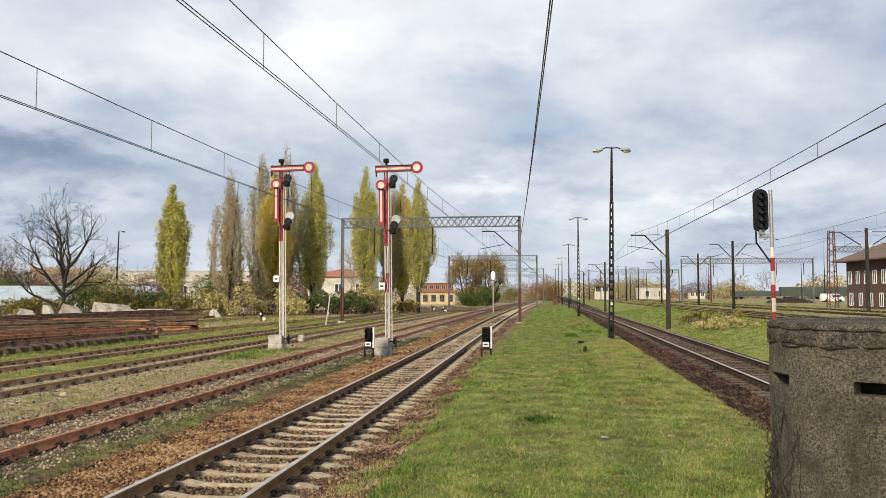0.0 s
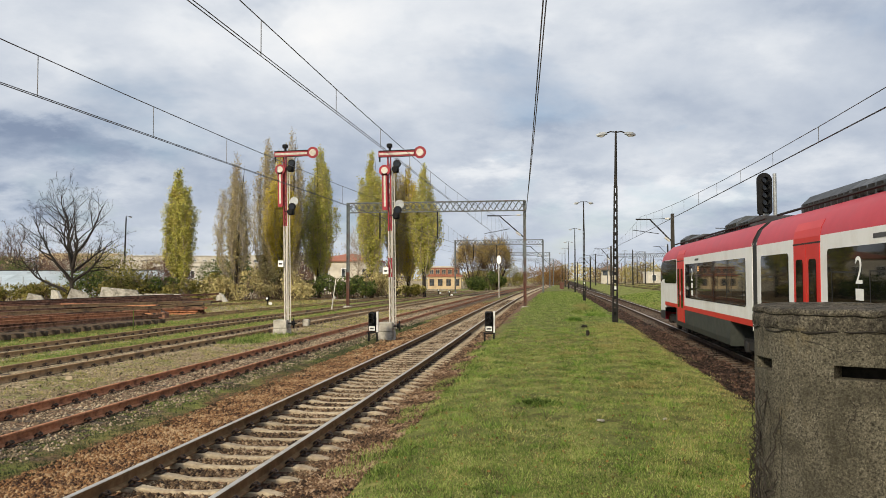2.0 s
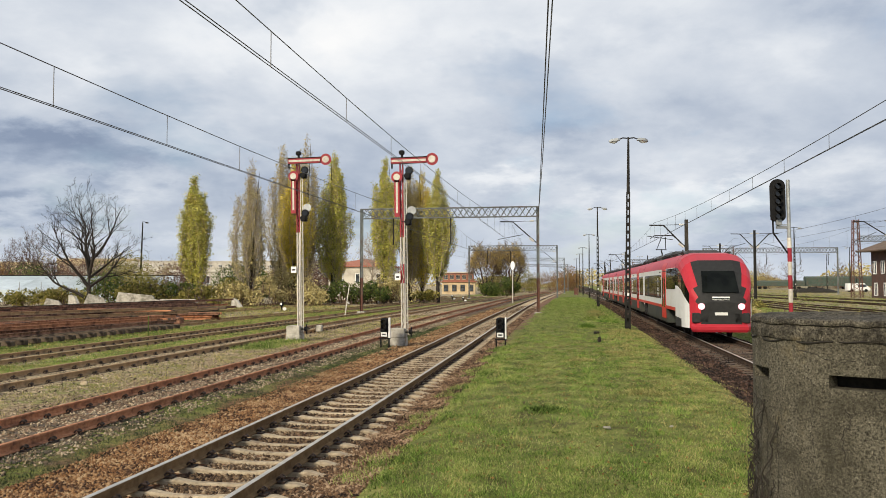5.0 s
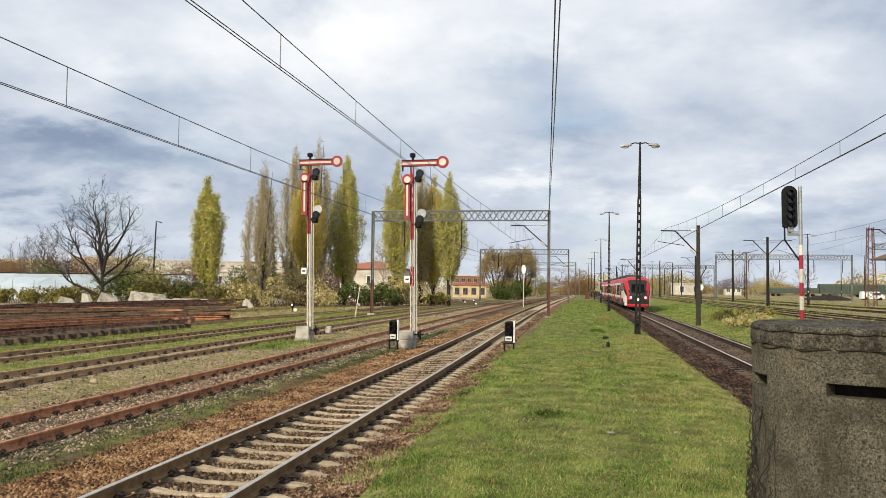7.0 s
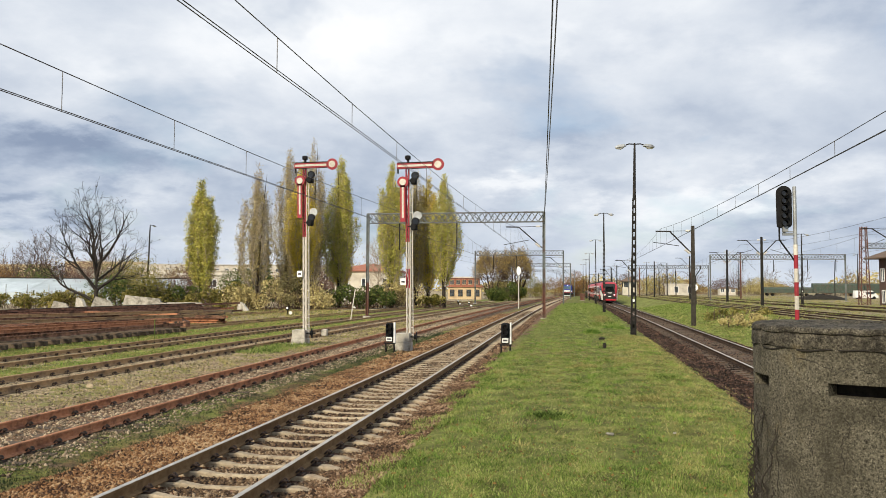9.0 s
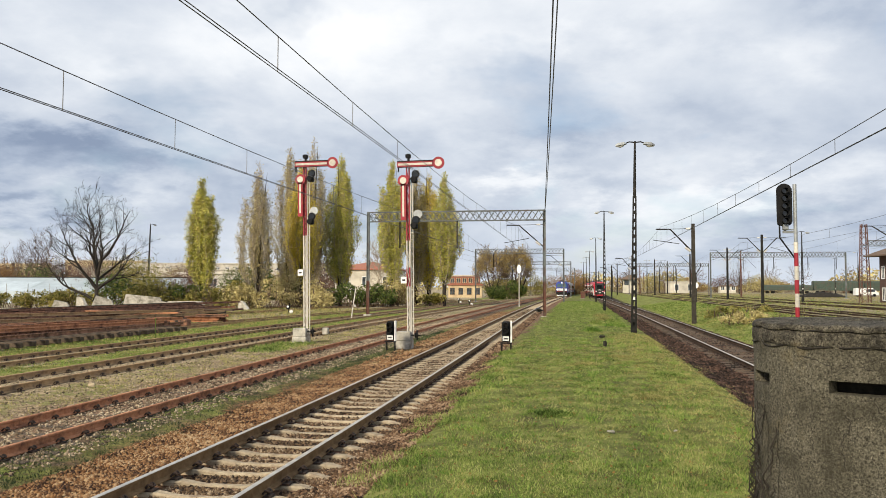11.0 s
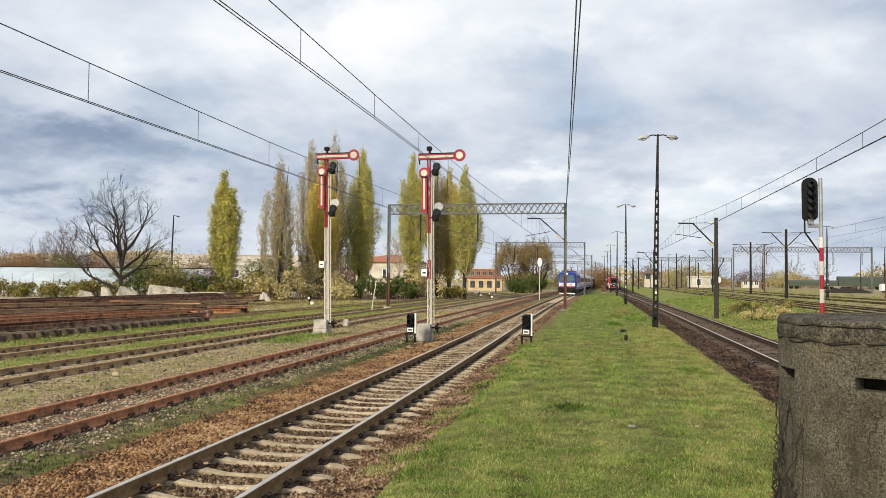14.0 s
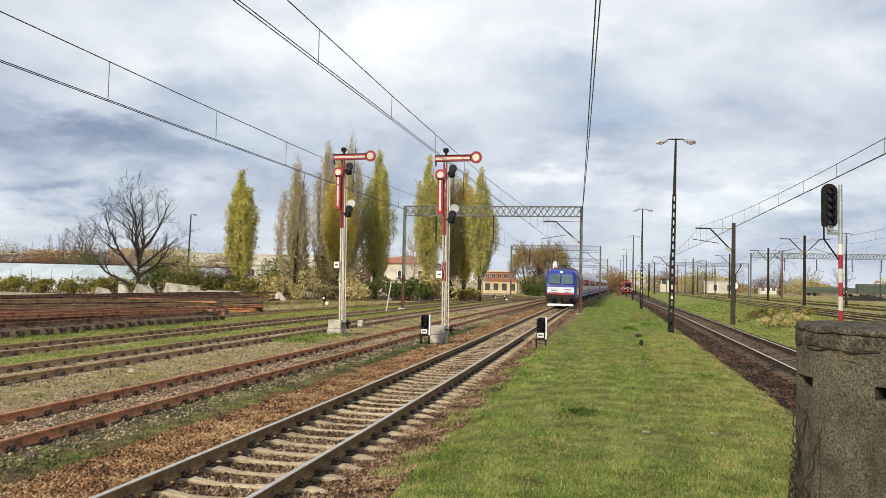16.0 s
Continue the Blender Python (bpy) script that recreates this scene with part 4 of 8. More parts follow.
def dwarf_signal(x, y, z):
    t = thing("shunting_signal", "low black two-lamp shunting signal with a white plate", "signal", pose(x, y, z), "low shunting signals")
    s = Shape()
    for px in (-0.17, 0.17):
        s.tube((px, 0, -0.15), (px, 0, 0.26), 0.03, n=8)
        s.tube((px, 0.14, -0.15), (px, 0.02, 0.22), 0.02, n=6)
    s.beam((-0.22, 0, 0.24), (0.22, 0, 0.24), 0.08, 0.05)
    part("stand", s, M["black_paint"], t)
    s = Shape()
    s.bevel_box(-0.17, 0.15, -0.1, 0.14, 0.28, 1.06, 0.05)
    body = part("housing", s, M["black_paint"], t)
    for z0 in (0.72, 0.92):
        h = Shape()
        n = 14
        ring = lambda r, yy, k0=0: [(r * math.cos(2 * math.pi * i / n) - 0.01, yy, z0 + r * math.sin(2 * math.pi * i / n)) for i in range(n)]
        h.loft([ring(0.105, -0.1), ring(0.11, -0.26), ring(0.1, -0.26), ring(0.095, -0.1)], caps=False)
        part("hood", h, M["black_paint"], body)
        h = Shape()
        h.disc((-0.01, -0.105, z0), 0.09, (0, 1, 0), 0.02, 14)
        part("lens", h, M["lens"], body)
    s = Shape()
    s.box(0.16, 0.21, -0.08, 0.1, 0.27, 1.08)
    part("side_board", s, M["plate"], t, "white side board")
    s = Shape()
    s.box(-0.13, 0.11, -0.125, -0.105, 0.33, 0.5)
    pl = part("plate", s, M["plate"], t)
    s = Shape()
    s.box(-0.09, 0.07, -0.13, -0.124, 0.385, 0.445)
    part("bar", s, M["bars"], pl)
    return t


dwarf_signal(-2.45, 29.4, -0.03)
dwarf_signal(-7.22, 30.6, -0.13)


def colour_signal():
    """Five-lamp colour-light signal on a red and white post."""
    t = thing("colour_light_signal", "five-lamp black colour-light signal on a red and white banded post", "signal", pose(9.08, 34.0, -0.15, 0, -0.35, 0))
    z, k = 0.0, 0
    while z < 4.2:
        z1 = min(z + 0.56, 4.35)
        s = Shape()
        s.tube((0, 0, z), (0, 0, z1), 0.085, n=14)
        part("post_band", s, M["red_paint" if k % 2 == 0 else "white_paint"], t, smooth=False)
        z, k = z1, k + 1
    s = Shape()
    s.tube((0, 0, z), (0, 0, 6.75), 0.075, n=14)
    part("post", s, M["galv"], t, "grey upper post")
    s = Shape()
    pts = []
    w, h = 0.31, 0.62
    for i in range(13):
        a = math.pi * i / 12
        pts.append((w * math.cos(a), h + w * math.sin(a)))
    for i in range(13):
        a = math.pi + math.pi * i / 12
        pts.append((w * math.cos(a) * 0.98, -h + (w * math.sin(a)) * 0.75))
    s.loft([[(x * 0.92, -0.02, zz * 0.98) for x, zz in pts], [(x, 0.0, zz) for x, zz in pts], [(x, 0.03, zz) for x, zz in pts]])
    s.bevel_box(-0.24, 0.24, 0.03, 0.3, -0.78, 0.8, 0.04)
    head = part("head", s, M["black_paint"], t, at=pose(-0.44, -0.12, 5.85))
    for k in range(5):
        z0 = 0.62 - k * 0.31
        h = Shape()
        n = 16
        ring = lambda r, yy: [(r * math.cos(2 * math.pi * i / n), yy, z0 + r * math.sin(2 * math.pi * i / n)) for i in range(n)]
        h.loft([ring(0.125, -0.02), ring(0.13, -0.22), ring(0.12, -0.22), ring(0.11, -0.02)], caps=False)
        part("hood", h, M["black_paint"], head)
        h = Shape()
        h.disc((0, -0.03, z0), 0.105, (0, 1, 0), 0.02, 16)
        part("lens", h, M["lens"], head)
    s = Shape()
    s.beam((0.0, 0, 4.78), (-0.5, -0.02, 4.78), 0.12, 0.1)
    s.beam((0.0, 0, 4.88), (-0.5, -0.02, 4.88), 0.05, 0.04)
    s.tube((-0.42, 0, 4.78), (-0.42, 0, 5.12), 0.05, n=8)
    s.bevel_box(-0.52, -0.3, -0.16, 0.02, 4.86, 5.1, 0.02)
    part("bracket", s, M["galv"], t)
    s = Shape()
    s.tube((-0.62, 0, 5.1), (-0.62, 0, 4.55), 0.035, n=7)
    s.tube((-0.62, 0, 4.55), (-0.06, 0, 3.7), 0.035, n=7)
    s.tube((-0.62, 0.0, 5.1), (-0.62, 0.0, 5.5), 0.03, n=6)
    part("cable_pipe", s, M["black_paint"], t)
    return t


colour_signal()


# ---- lamp posts ----
def lamp_post(x, y, h, lean=0.0, arms=2, label="tall dark lamp post with two lamp heads", z=0.0):
    t = thing("lamp_post", label, "lamp post", pose(x, y, z, 0, lean, 0), "lamp posts along the island" if arms == 2 else "")
    s = Shape()
    w0, w1, hb = 0.105, 0.06, h * 0.72
    if arms == 1:
        w0, w1, hb = 0.11, 0.09, h * 0.5
    # pierced concrete lower mast: two legs joined by rungs
    for d in (-1, 1):
        s.loft([[(d * w0 - 0.045, -0.09, -0.3), (d * w0 + 0.045, -0.09, -0.3), (d * w0 + 0.045, 0.09, -0.3), (d * w0 - 0.045, 0.09, -0.3)],
                [(d * w1 - 0.035, -0.07, hb), (d * w1 + 0.035, -0.07, hb), (d * w1 + 0.035, 0.07, hb), (d * w1 - 0.035, 0.07, hb)]])
    k = 0.0
    while k < 1:
        ww = w0 + (w1 - w0) * k
        s.box(-ww, ww, -0.07, 0.07, hb * k, hb * (k + (0.11 if k == 0 else 0.024)))
        k += 0.058
    part("mast", s, M["pole_dark"], t, "pierced concrete mast")
    s = Shape()
    s.tube((0, 0, hb - 0.05), (0, 0, h - 0.12), 0.085 if arms == 2 else 0.13, 0.055 if arms == 2 else 0.09, n=10)
    s.tube((0, 0, h - 0.12), (0, 0, h + 0.12), 0.05, n=8)
    part("upper_pole", s, M["pole_dark"], t)
    for d in ((-1, 1) if arms == 2 else (1,)):
        s = Shape()
        s.tube((0, 0, h + 0.06), (d * 0.28, 0, h + 0.09), 0.032, n=7)
        s.tube((d * 0.28, 0, h + 0.09), (d * 0.5, 0, h), 0.032, n=7)
        part("arm", s, M["pole_dark"], t)
        s = Shape()
        ring = lambda xx, ww, zz, dz: [(d * xx, -ww, zz), (d * xx, -ww * 0.6, zz + dz), (d * xx, ww * 0.6, zz + dz), (d * xx, ww, zz)]
        s.loft([ring(0.42, 0.06, h - 0.05, 0.06), ring(0.52, 0.14, h - 0.06, 0.13), ring(0.82, 0.15, h - 0.1, 0.14), ring(0.98, 0.07, h - 0.12, 0.07)])
        hd = part("lamp_head", s, M["galv" if arms == 2 else "pole_dark"], t)
        s = Shape()
        s.loft([ring(0.54, 0.11, h - 0.06, -0.05), ring(0.68, 0.125, h - 0.08, -0.11), ring(0.93, 0.08, h - 0.11, -0.05)])
        part("cover", s, M["lamp_glass"], hd)
    s = Shape()
    s.box(-0.05, 0.05, -0.12, -0.1, 1.7, 1.85)
    part("plate", s, M["plate"], t)
    return t


lamp_post(2.95, 40.5, 9.65, 0.75)
lamp_post(2.66, 79.5, 9.85)
lamp_post(2.75, 128, 10.2)
lamp_post(2.2, 168, 9.9)
lamp_post(1.8, 206, 10)
lamp_post(1.2, 246, 10)
lamp_post(-65.5, 111, 11.9, 1.5, 1, "slender single-arm street lamp behind the yard", -0.1)


# ---- overhead line ----
def i_mast(s, x, y, z0, z1, w=0.24):
    s.box(x - w / 2, x + w / 2, y - 0.02, y + 0.02, z0, z1)
    for d in (-1, 1):
        s.box(x + d * w / 2 - 0.02, x + d * w / 2 + 0.02, y - 0.1, y + 0.1, z0, z1)


def truss(s, x0, x1, y, z0, z1, cell=0.5):
    for z in (z0, z1):
        for yy in (y - 0.22, y + 0.22):
            s.beam((x0, yy, z), (x1, yy, z), 0.07, 0.07)
    n = int((x1 - x0) / cell)
    for k in range(n):
        a, b = x0 + (x1 - x0) * k / n, x0 + (x1 - x0) * (k + 1) / n
        za, zb = (z0, z1) if k % 2 else (z1, z0)
        for yy in (y - 0.22, y + 0.22):
            s.beam((a, yy, za), (b, yy, zb), 0.04, 0.04)
            s.beam((a, yy + 0.012, zb), (b, yy + 0.012, za), 0.04, 0.04)
        s.beam((a, y - 0.22, z1), (b, y + 0.22, z1), 0.03, 0.03)


def hanger(s, x, y, z1, wire_z=5.6):
    """A drop post under the beam."""
    s.box(x - 0.05, x + 0.05, y - 0.05, y + 0.05, wire_z - 0.1, z1)


def gantry(x0, x1, y, z0, z1, base_z, red, drops, label):
    t = thing("catenary_gantry", label, "gantry", None, "lattice gantries over the tracks")
    for x in (x0, x1):
        s = Shape()
        i_mast(s, x, y, base_z + 2.9 if red else base_z, z1, 0.19)
        part("post", s, M["pole_green"], t)
        if red:
            s = Shape()
            i_mast(s, x, y, base_z - 0.3, base_z + 2.9, 0.20)
            part("lower_post", s, M["pole_rust"], t, "rust-red lower post")
        s = Shape()
        s.bevel_box(x - 0.3, x + 0.3, y - 0.3, y + 0.3, base_z - 0.3, base_z + 0.15, 0.03)
        part("footing", s, M["pale_concrete"], t)
    s = Shape()
    truss(s, x0 - 0.05, x1 + 0.05, y, z0, z1)
    part("beam", s, M["pole_green"], t, "lattice beam")
    for x in drops:
        s = Shape()
        hanger(s, x, y, z0)
        part("drop_post", s, M["pole_dark"], t)
    return t


def cantilever(s, ins, x, y, z, side, reach, wire_z):
    """An inclined strut, a top tie and a steady arm on the side of a post."""
    tip = x + side * reach
    s.beam((x, y, z - 2.0), (tip + side * -0.7, y, z - 0.3), 0.09, 0.09)
    s.beam((tip - side * 0.7, y, z - 0.3), (tip + side * 0.3, y, z - 0.28), 0.09, 0.09)
    s.tube((x, y, z - 0.25), (tip - side * 0.7, y, z - 0.28), 0.02, n=5)
    s.tube((x + side * reach * 0.42, y, z - 1.35), (x + side * (reach + 0.5), y, wire_z + 0.28), 0.025, n=5)
    ins.append(Shape().tube((x + side * 0.2, y, z - 1.9), (x + side * 0.55, y, z - 1.62), 0.09, n=8))
    ins.append(Shape().tube((x + side * 0.2, y, z - 0.25), (x + side * 0.5, y, z - 0.26), 0.07, n=8))


def catenary_pole(x, y, h, z, side, reach, wire_z, mat="pole_dark", label="dark overhead line mast with a cantilever arm", rusty=0.0, flat=0.16, both=False):
    t = thing("catenary_pole", label, "catenary mast", None, "overhead line masts")
    s = Shape()
    s.loft([[(x - flat, y - 0.14, z - 0.4), (x + flat, y - 0.14, z - 0.4), (x + flat, y + 0.14, z - 0.4), (x - flat, y + 0.14, z - 0.4)],
            [(x - flat * 0.7, y - 0.1, z + h), (x + flat * 0.7, y - 0.1, z + h), (x + flat * 0.7, y + 0.1, z + h), (x - flat * 0.7, y + 0.1, z + h)]])
    part("post", s, M[mat], t)
    for sd in ((side, -side) if both else (side,)):
        s, ins = Shape(), []
        cantilever(s, ins, x, y, z + h - 0.1, sd, reach, wire_z)
        part("cantilever_arm", s, M["pole_dark"], t)
        for i_ in ins:
            part("insulator", i_, M["insulator"], t)
    return t


gantry(-17.1, -2.53, 62.9, 7.72, 8.5, -0.12, True, (-14.4, -9.6), "lattice gantry with rust-red posts across the sidings and main line")
gantry(-16.2, -2.28, 124, 7.6, 8.35, -0.12, False, (-13.3, -9.6, -5.4), "second lattice gantry across the sidings and main line")
gantry(-15.4, -1.9, 184, 7.6, 8.3, -0.1, False, (-12, -8), "third lattice gantry across the sidings and main line")
gantry(-15.0, -1.5, 245, 7.6, 8.3, -0.1, False, (-11, -7), "distant lattice gantry across the sidings and main line")
gantry(22.6, 44.5, 142, 7.6, 8.45, 0.45, False, (28, 33, 38.5, 43), "lattice gantry over the raised yard")
gantry(12.5, 32.0, 205, 7.6, 8.5, 0.4, False, (17, 24), "distant lattice gantry over the yard")

for x, y in ((-2.53, 62.9), (-2.28, 124), (-1.9, 184), (-1.5, 245)):
    t = thing("cantilever", "inclined cantilever arm on the gantry post over the main line", "cantilever")
    s, ins = Shape(), []
    cantilever(s, ins, x - 0.12, y, 7.6, -1, 2.6, 5.6)
    part("arm", s, M["pole_dark"], t)
    for i_ in ins:
        part("insulator", i_, M["insulator"], t)

catenary_pole(8.35, 58.6, 7.1, -0.15, -1, 2.3, 5.5, "pole_concrete", "weathered concrete overhead line mast below the grassy bank")
catenary_pole(7.75, 117, 7.1, -0.15, -1, 2.1, 5.5, "pole_concrete", "weathered concrete overhead line mast below the grassy bank")
catenary_pole(7.0, 175, 7.1, 0, -1, 2.1, 5.5)
catenary_pole(5.6, 235, 7.1, 0, -1, 2.1, 5.5)
catenary_pole(3.6, 300, 7.1, 0, -1, 2.1, 5.5)
catenary_pole(20.7, 93.9, 7.9, 0.5, -1, 2.3, 6.1, both=True, label="dark overhead line mast with arms to both sides")
catenary_pole(22.5, 125.6, 8.0, 0.5, 1, 2.3, 6.1, both=True, label="dark overhead line mast with arms to both sides")
catenary_pole(31.4, 83.7, 8.4, 0.5, -1, 3.2, 6.1, "pole_concrete", "grey concrete overhead line mast before the brick signal box", both=True)
catenary_pole(32.4, 167, 9.4, 0.5, -1, 2.4, 6.1, "pole_rust", both=True)
catenary_pole(20.5, 152, 8.2, 0.45, -1, 2.3, 6.1)
catenary_pole(24.5, 229, 9.6, 0.3, -1, 2.3, 6.1)
catenary_pole(17.5, 190, 8.6, 0.4, 1, 2.3, 6.1)
for k in range(9):
    catenary_pole(10 + (k * 7.3) % 34, 215 + k * 19, 8.5, 0.3, 1 if k % 2 else -1, 2.4, 6.0, ("pole_dark", "pole_rust", "pole_concrete")[k % 3])
for x, y, h in ((28.2, 106.2, 9.0), (62, 190, 10.0), (44, 230, 10.5), (78, 260, 11.0), (21, 255, 10.5), (33, 290, 10.5)):
    lamp_post(x, y, h, 0, 2, "tall dark lamp post with two lamp heads in the yard", 0.45)


def lattice_tower(x, y, z, h):
    t = thing("lattice_tower", "rusty red steel lattice tower in the yard", "lattice tower")
    s = Shape()
    w0, w1 = 0.55, 0.3
    cor = [(-1, -1), (1, -1), (1, 1), (-1, 1)]
    for a, b in cor:
        s.beam((x + a * w0, y + b * w0, z - 0.2), (x + a * w1, y + b * w1, z + h), 0.09, 0.09)
    part("leg_frame", s, M["pole_rust"], t)
    s = Shape()
    n = 14
    for k in range(n):
        f0, f1 = k / n, (k + 1) / n
        u, v = w0 + (w1 - w0) * f0, w0 + (w1 - w0) * f1
        for i in range(4):
            (a, b), (c, d) = cor[i], cor[(i + 1) % 4]
            if k % 2:
                a, b, c, d = c, d, a, b
            s.beam((x + a * u, y + b * u, z + h * f0), (x + c * v, y + d * v, z + h * f1), 0.05, 0.05)
    part("lacing", s, M["pole_rust"], t)
    return t


lattice_tower(36.0, 107.5, 0.5, 10.0)
t = thing("cross_beam", "lattice cross beam from the tower over the yard tracks", "gantry")
s = Shape()
truss(s, 36.2, 58, 107.5, 7.7, 8.4)
part("beam", s, M["pole_green"], t)


def wire_run(label, pts, contact_z, mess_z, sag, droppers=20, double=True, shift=0.0):
    """Contact wire and messenger with droppers through support points (x, y)."""
    t = thing("overhead_wire", label, "overhead wire")
    hi, drops = [], []
    n = 14
    for (xa, ya), (xb, yb) in zip(pts, pts[1:]):
        for k in range(n):
            u = k / n
            hi.append((xa + (xb - xa) * u, ya + (yb - ya) * u, mess_z - sag * 4 * u * (1 - u)))
        for k in range(droppers):
            u = (k + 0.5 + shift) / droppers
            drops.append((xa + (xb - xa) * u, ya + (yb - ya) * u, mess_z - sag * 4 * u * (1 - u)))
    hi.append((*pts[-1], mess_z))
    for off in (0.0, 0.05) if double else (0.0,):
        part("contact_wire", Shape().cable([(x + off, y, contact_z + off * 0.2) for x, y in pts], 0.009), M["wire"], t)
    part("messenger_wire", Shape().cable(hi, 0.011), M["wire"], t)
    for x, y, z in drops:
        part("dropper", Shape().tube((x, y, contact_z), (x, y, z), 0.008, n=4), M["wire"], t)
    return t


wire_run("contact and messenger wires over the main line beside the sidings", [(-4.0, -20), (-4.7, 62.9), (-5.1, 124), (-4.7, 184), (-4.0, 245), (-3.6, 330)], 5.62, 7.3, 1.21)
wire_run("contact and messenger wires over the rusty siding", [(-8.95, -20), (-9.5, 62.9), (-9.6, 124), (-9.0, 184), (-8, 245)], 5.57, 7.2, 0.92, shift=0.41)
wire_run("contact and messenger wires over the main line below the bank", [(6.3, -20), (6.1, 58.6), (5.6, 117), (4.7, 175), (3.5, 235), (2.2, 300)], 5.46, 6.75, 0.94, shift=0.5)
wire_run("contact and messenger wires over the yard track", [(19.3, 32), (18.4, 93.9), (19.8, 125.6), (18.3, 152), (19.3, 205)], 6.15, 7.5, 0.7, 9, double=False)
wire_run("contact and messenger wires over the yard track", [(27.5, 25), (28.2, 83.7), (25.4, 125.6), (29, 167)], 6.15, 7.9, 0.9, 9, double=False)
wire_run("contact and messenger wires over the siding", [(-14.2, 62.9), (-13.3, 124), (-12.2, 184)], 5.7, 7.1, 0.8, 9, double=False)
t = thing("feeder_wire", "pair of feeder wires running down to the gantry post", "overhead wire")
for xn, zn, xe, ze, sag in ((0.465, 6.33, -2.65, 6.31, 0.95), (0.564, 6.87, -2.7, 6.43, 1.13)):
    pts = []
    for k in range(21):
        u = -0.3 + 1.3 * k / 20
        pts.append((xn + (xe - xn) * u, 63 * u, zn + (ze - zn) * u - sag * 4 * u * (1 - u)))
    part("wire", Shape().cable(pts, 0.010), M["wire"], t)

# white round-headed post beside the left line
t = thing("disc_signal", "white oval board on a tall pale post", "sign", pose(-7.3, 98.5, -0.15))
s = Shape()
s.tube((0, 0, 0), (0, 0, 4.25), 0.06, n=10)
part("post", s, M["white_paint"], t)
s = Shape()
s.loft([[(0.27 * math.cos(a), yy, 4.75 + 0.55 * math.sin(a)) for a in [2 * math.pi * i / 20 for i in range(20)]] for yy in (-0.1, -0.04)])
part("board", s, M["plate"], t)


# ---- vegetation ----
def leaf_quads(centres, size, r, flat=0.5):
    """Small folded leaf cards with random tilt round the given centres."""
    n = len(centres)
    a = r.normal(size=(n, 3))
    a[:, 2] *= flat
    a /= np.linalg.norm(a, axis=1, keepdims=True)
    b = np.cross(a, r.normal(size=(n, 3)))
    b /= np.linalg.norm(b, axis=1, keepdims=True)
    s = (size * r.uniform(0.55, 1.35, n))[:, None]
    v = np.stack([centres - a * s, centres + b * s * 0.55, centres + a * s, centres - b * s * 0.55], 1).reshape(-1, 3)
    return v, np.arange(4 * n).reshape(-1, 4)


def twig_prisms(p, q, r0, r1):
    """Three-sided tapered sticks from the points p to the points q."""
    n = len(p)
    d = q - p
    d /= np.linalg.norm(d, axis=1, keepdims=True) + 1e-9
    ref = np.where(np.abs(d[:, 2:3]) > 0.9, np.array([[1.0, 0, 0]]), np.array([[0, 0, 1.0]]))
    a = np.cross(d, ref)
    a /= np.linalg.norm(a, axis=1, keepdims=True) + 1e-9
    b = np.cross(d, a)
    rings = []
    for base, rad in ((p, r0), (q, r1)):
        for k in range(3):
            t = 2 * math.pi * k / 3
            rings.append(base + (a * math.cos(t) + b * math.sin(t)) * rad[:, None])
    v = np.stack(rings, 1).reshape(-1, 3)
    o = np.arange(n)[:, None] * 6
    f = np.concatenate([o + np.array([[0, 1, 4, 3]]), o + np.array([[1, 2, 5, 4]]), o + np.array([[2, 0, 3, 5]])])
    return v, f


def limb_chain(r, start, direction, length, radius, seg, wander, lift, out):
    """One limb as a chain of sticks; returns the points along it."""
    p, d = np.array(start, float), np.array(direction, float)
    pts = []
    n = max(2, int(length / seg))
    for k in range(n):
        d = d + r.normal(size=3) * wander + np.array([0, 0, lift])
        d /= np.linalg.norm(d)
        q = p + d * length / n
        ra, rb = radius * (1 - k / n) + 0.012, radius * (1 - (k + 1) / n) + 0.012
        out.append((p, q, ra, rb))
        pts.append((q, d.copy(), rb))
        p = q
    return pts


def sticks(name, out, mat, parent):
    p, q = np.array([o[0] for o in out]), np.array([o[1] for o in out])
    v, f = twig_prisms(p, q, np.array([o[2] for o in out]), np.array([o[3] for o in out]))
    return bulk(name, v, f, mat, parent)


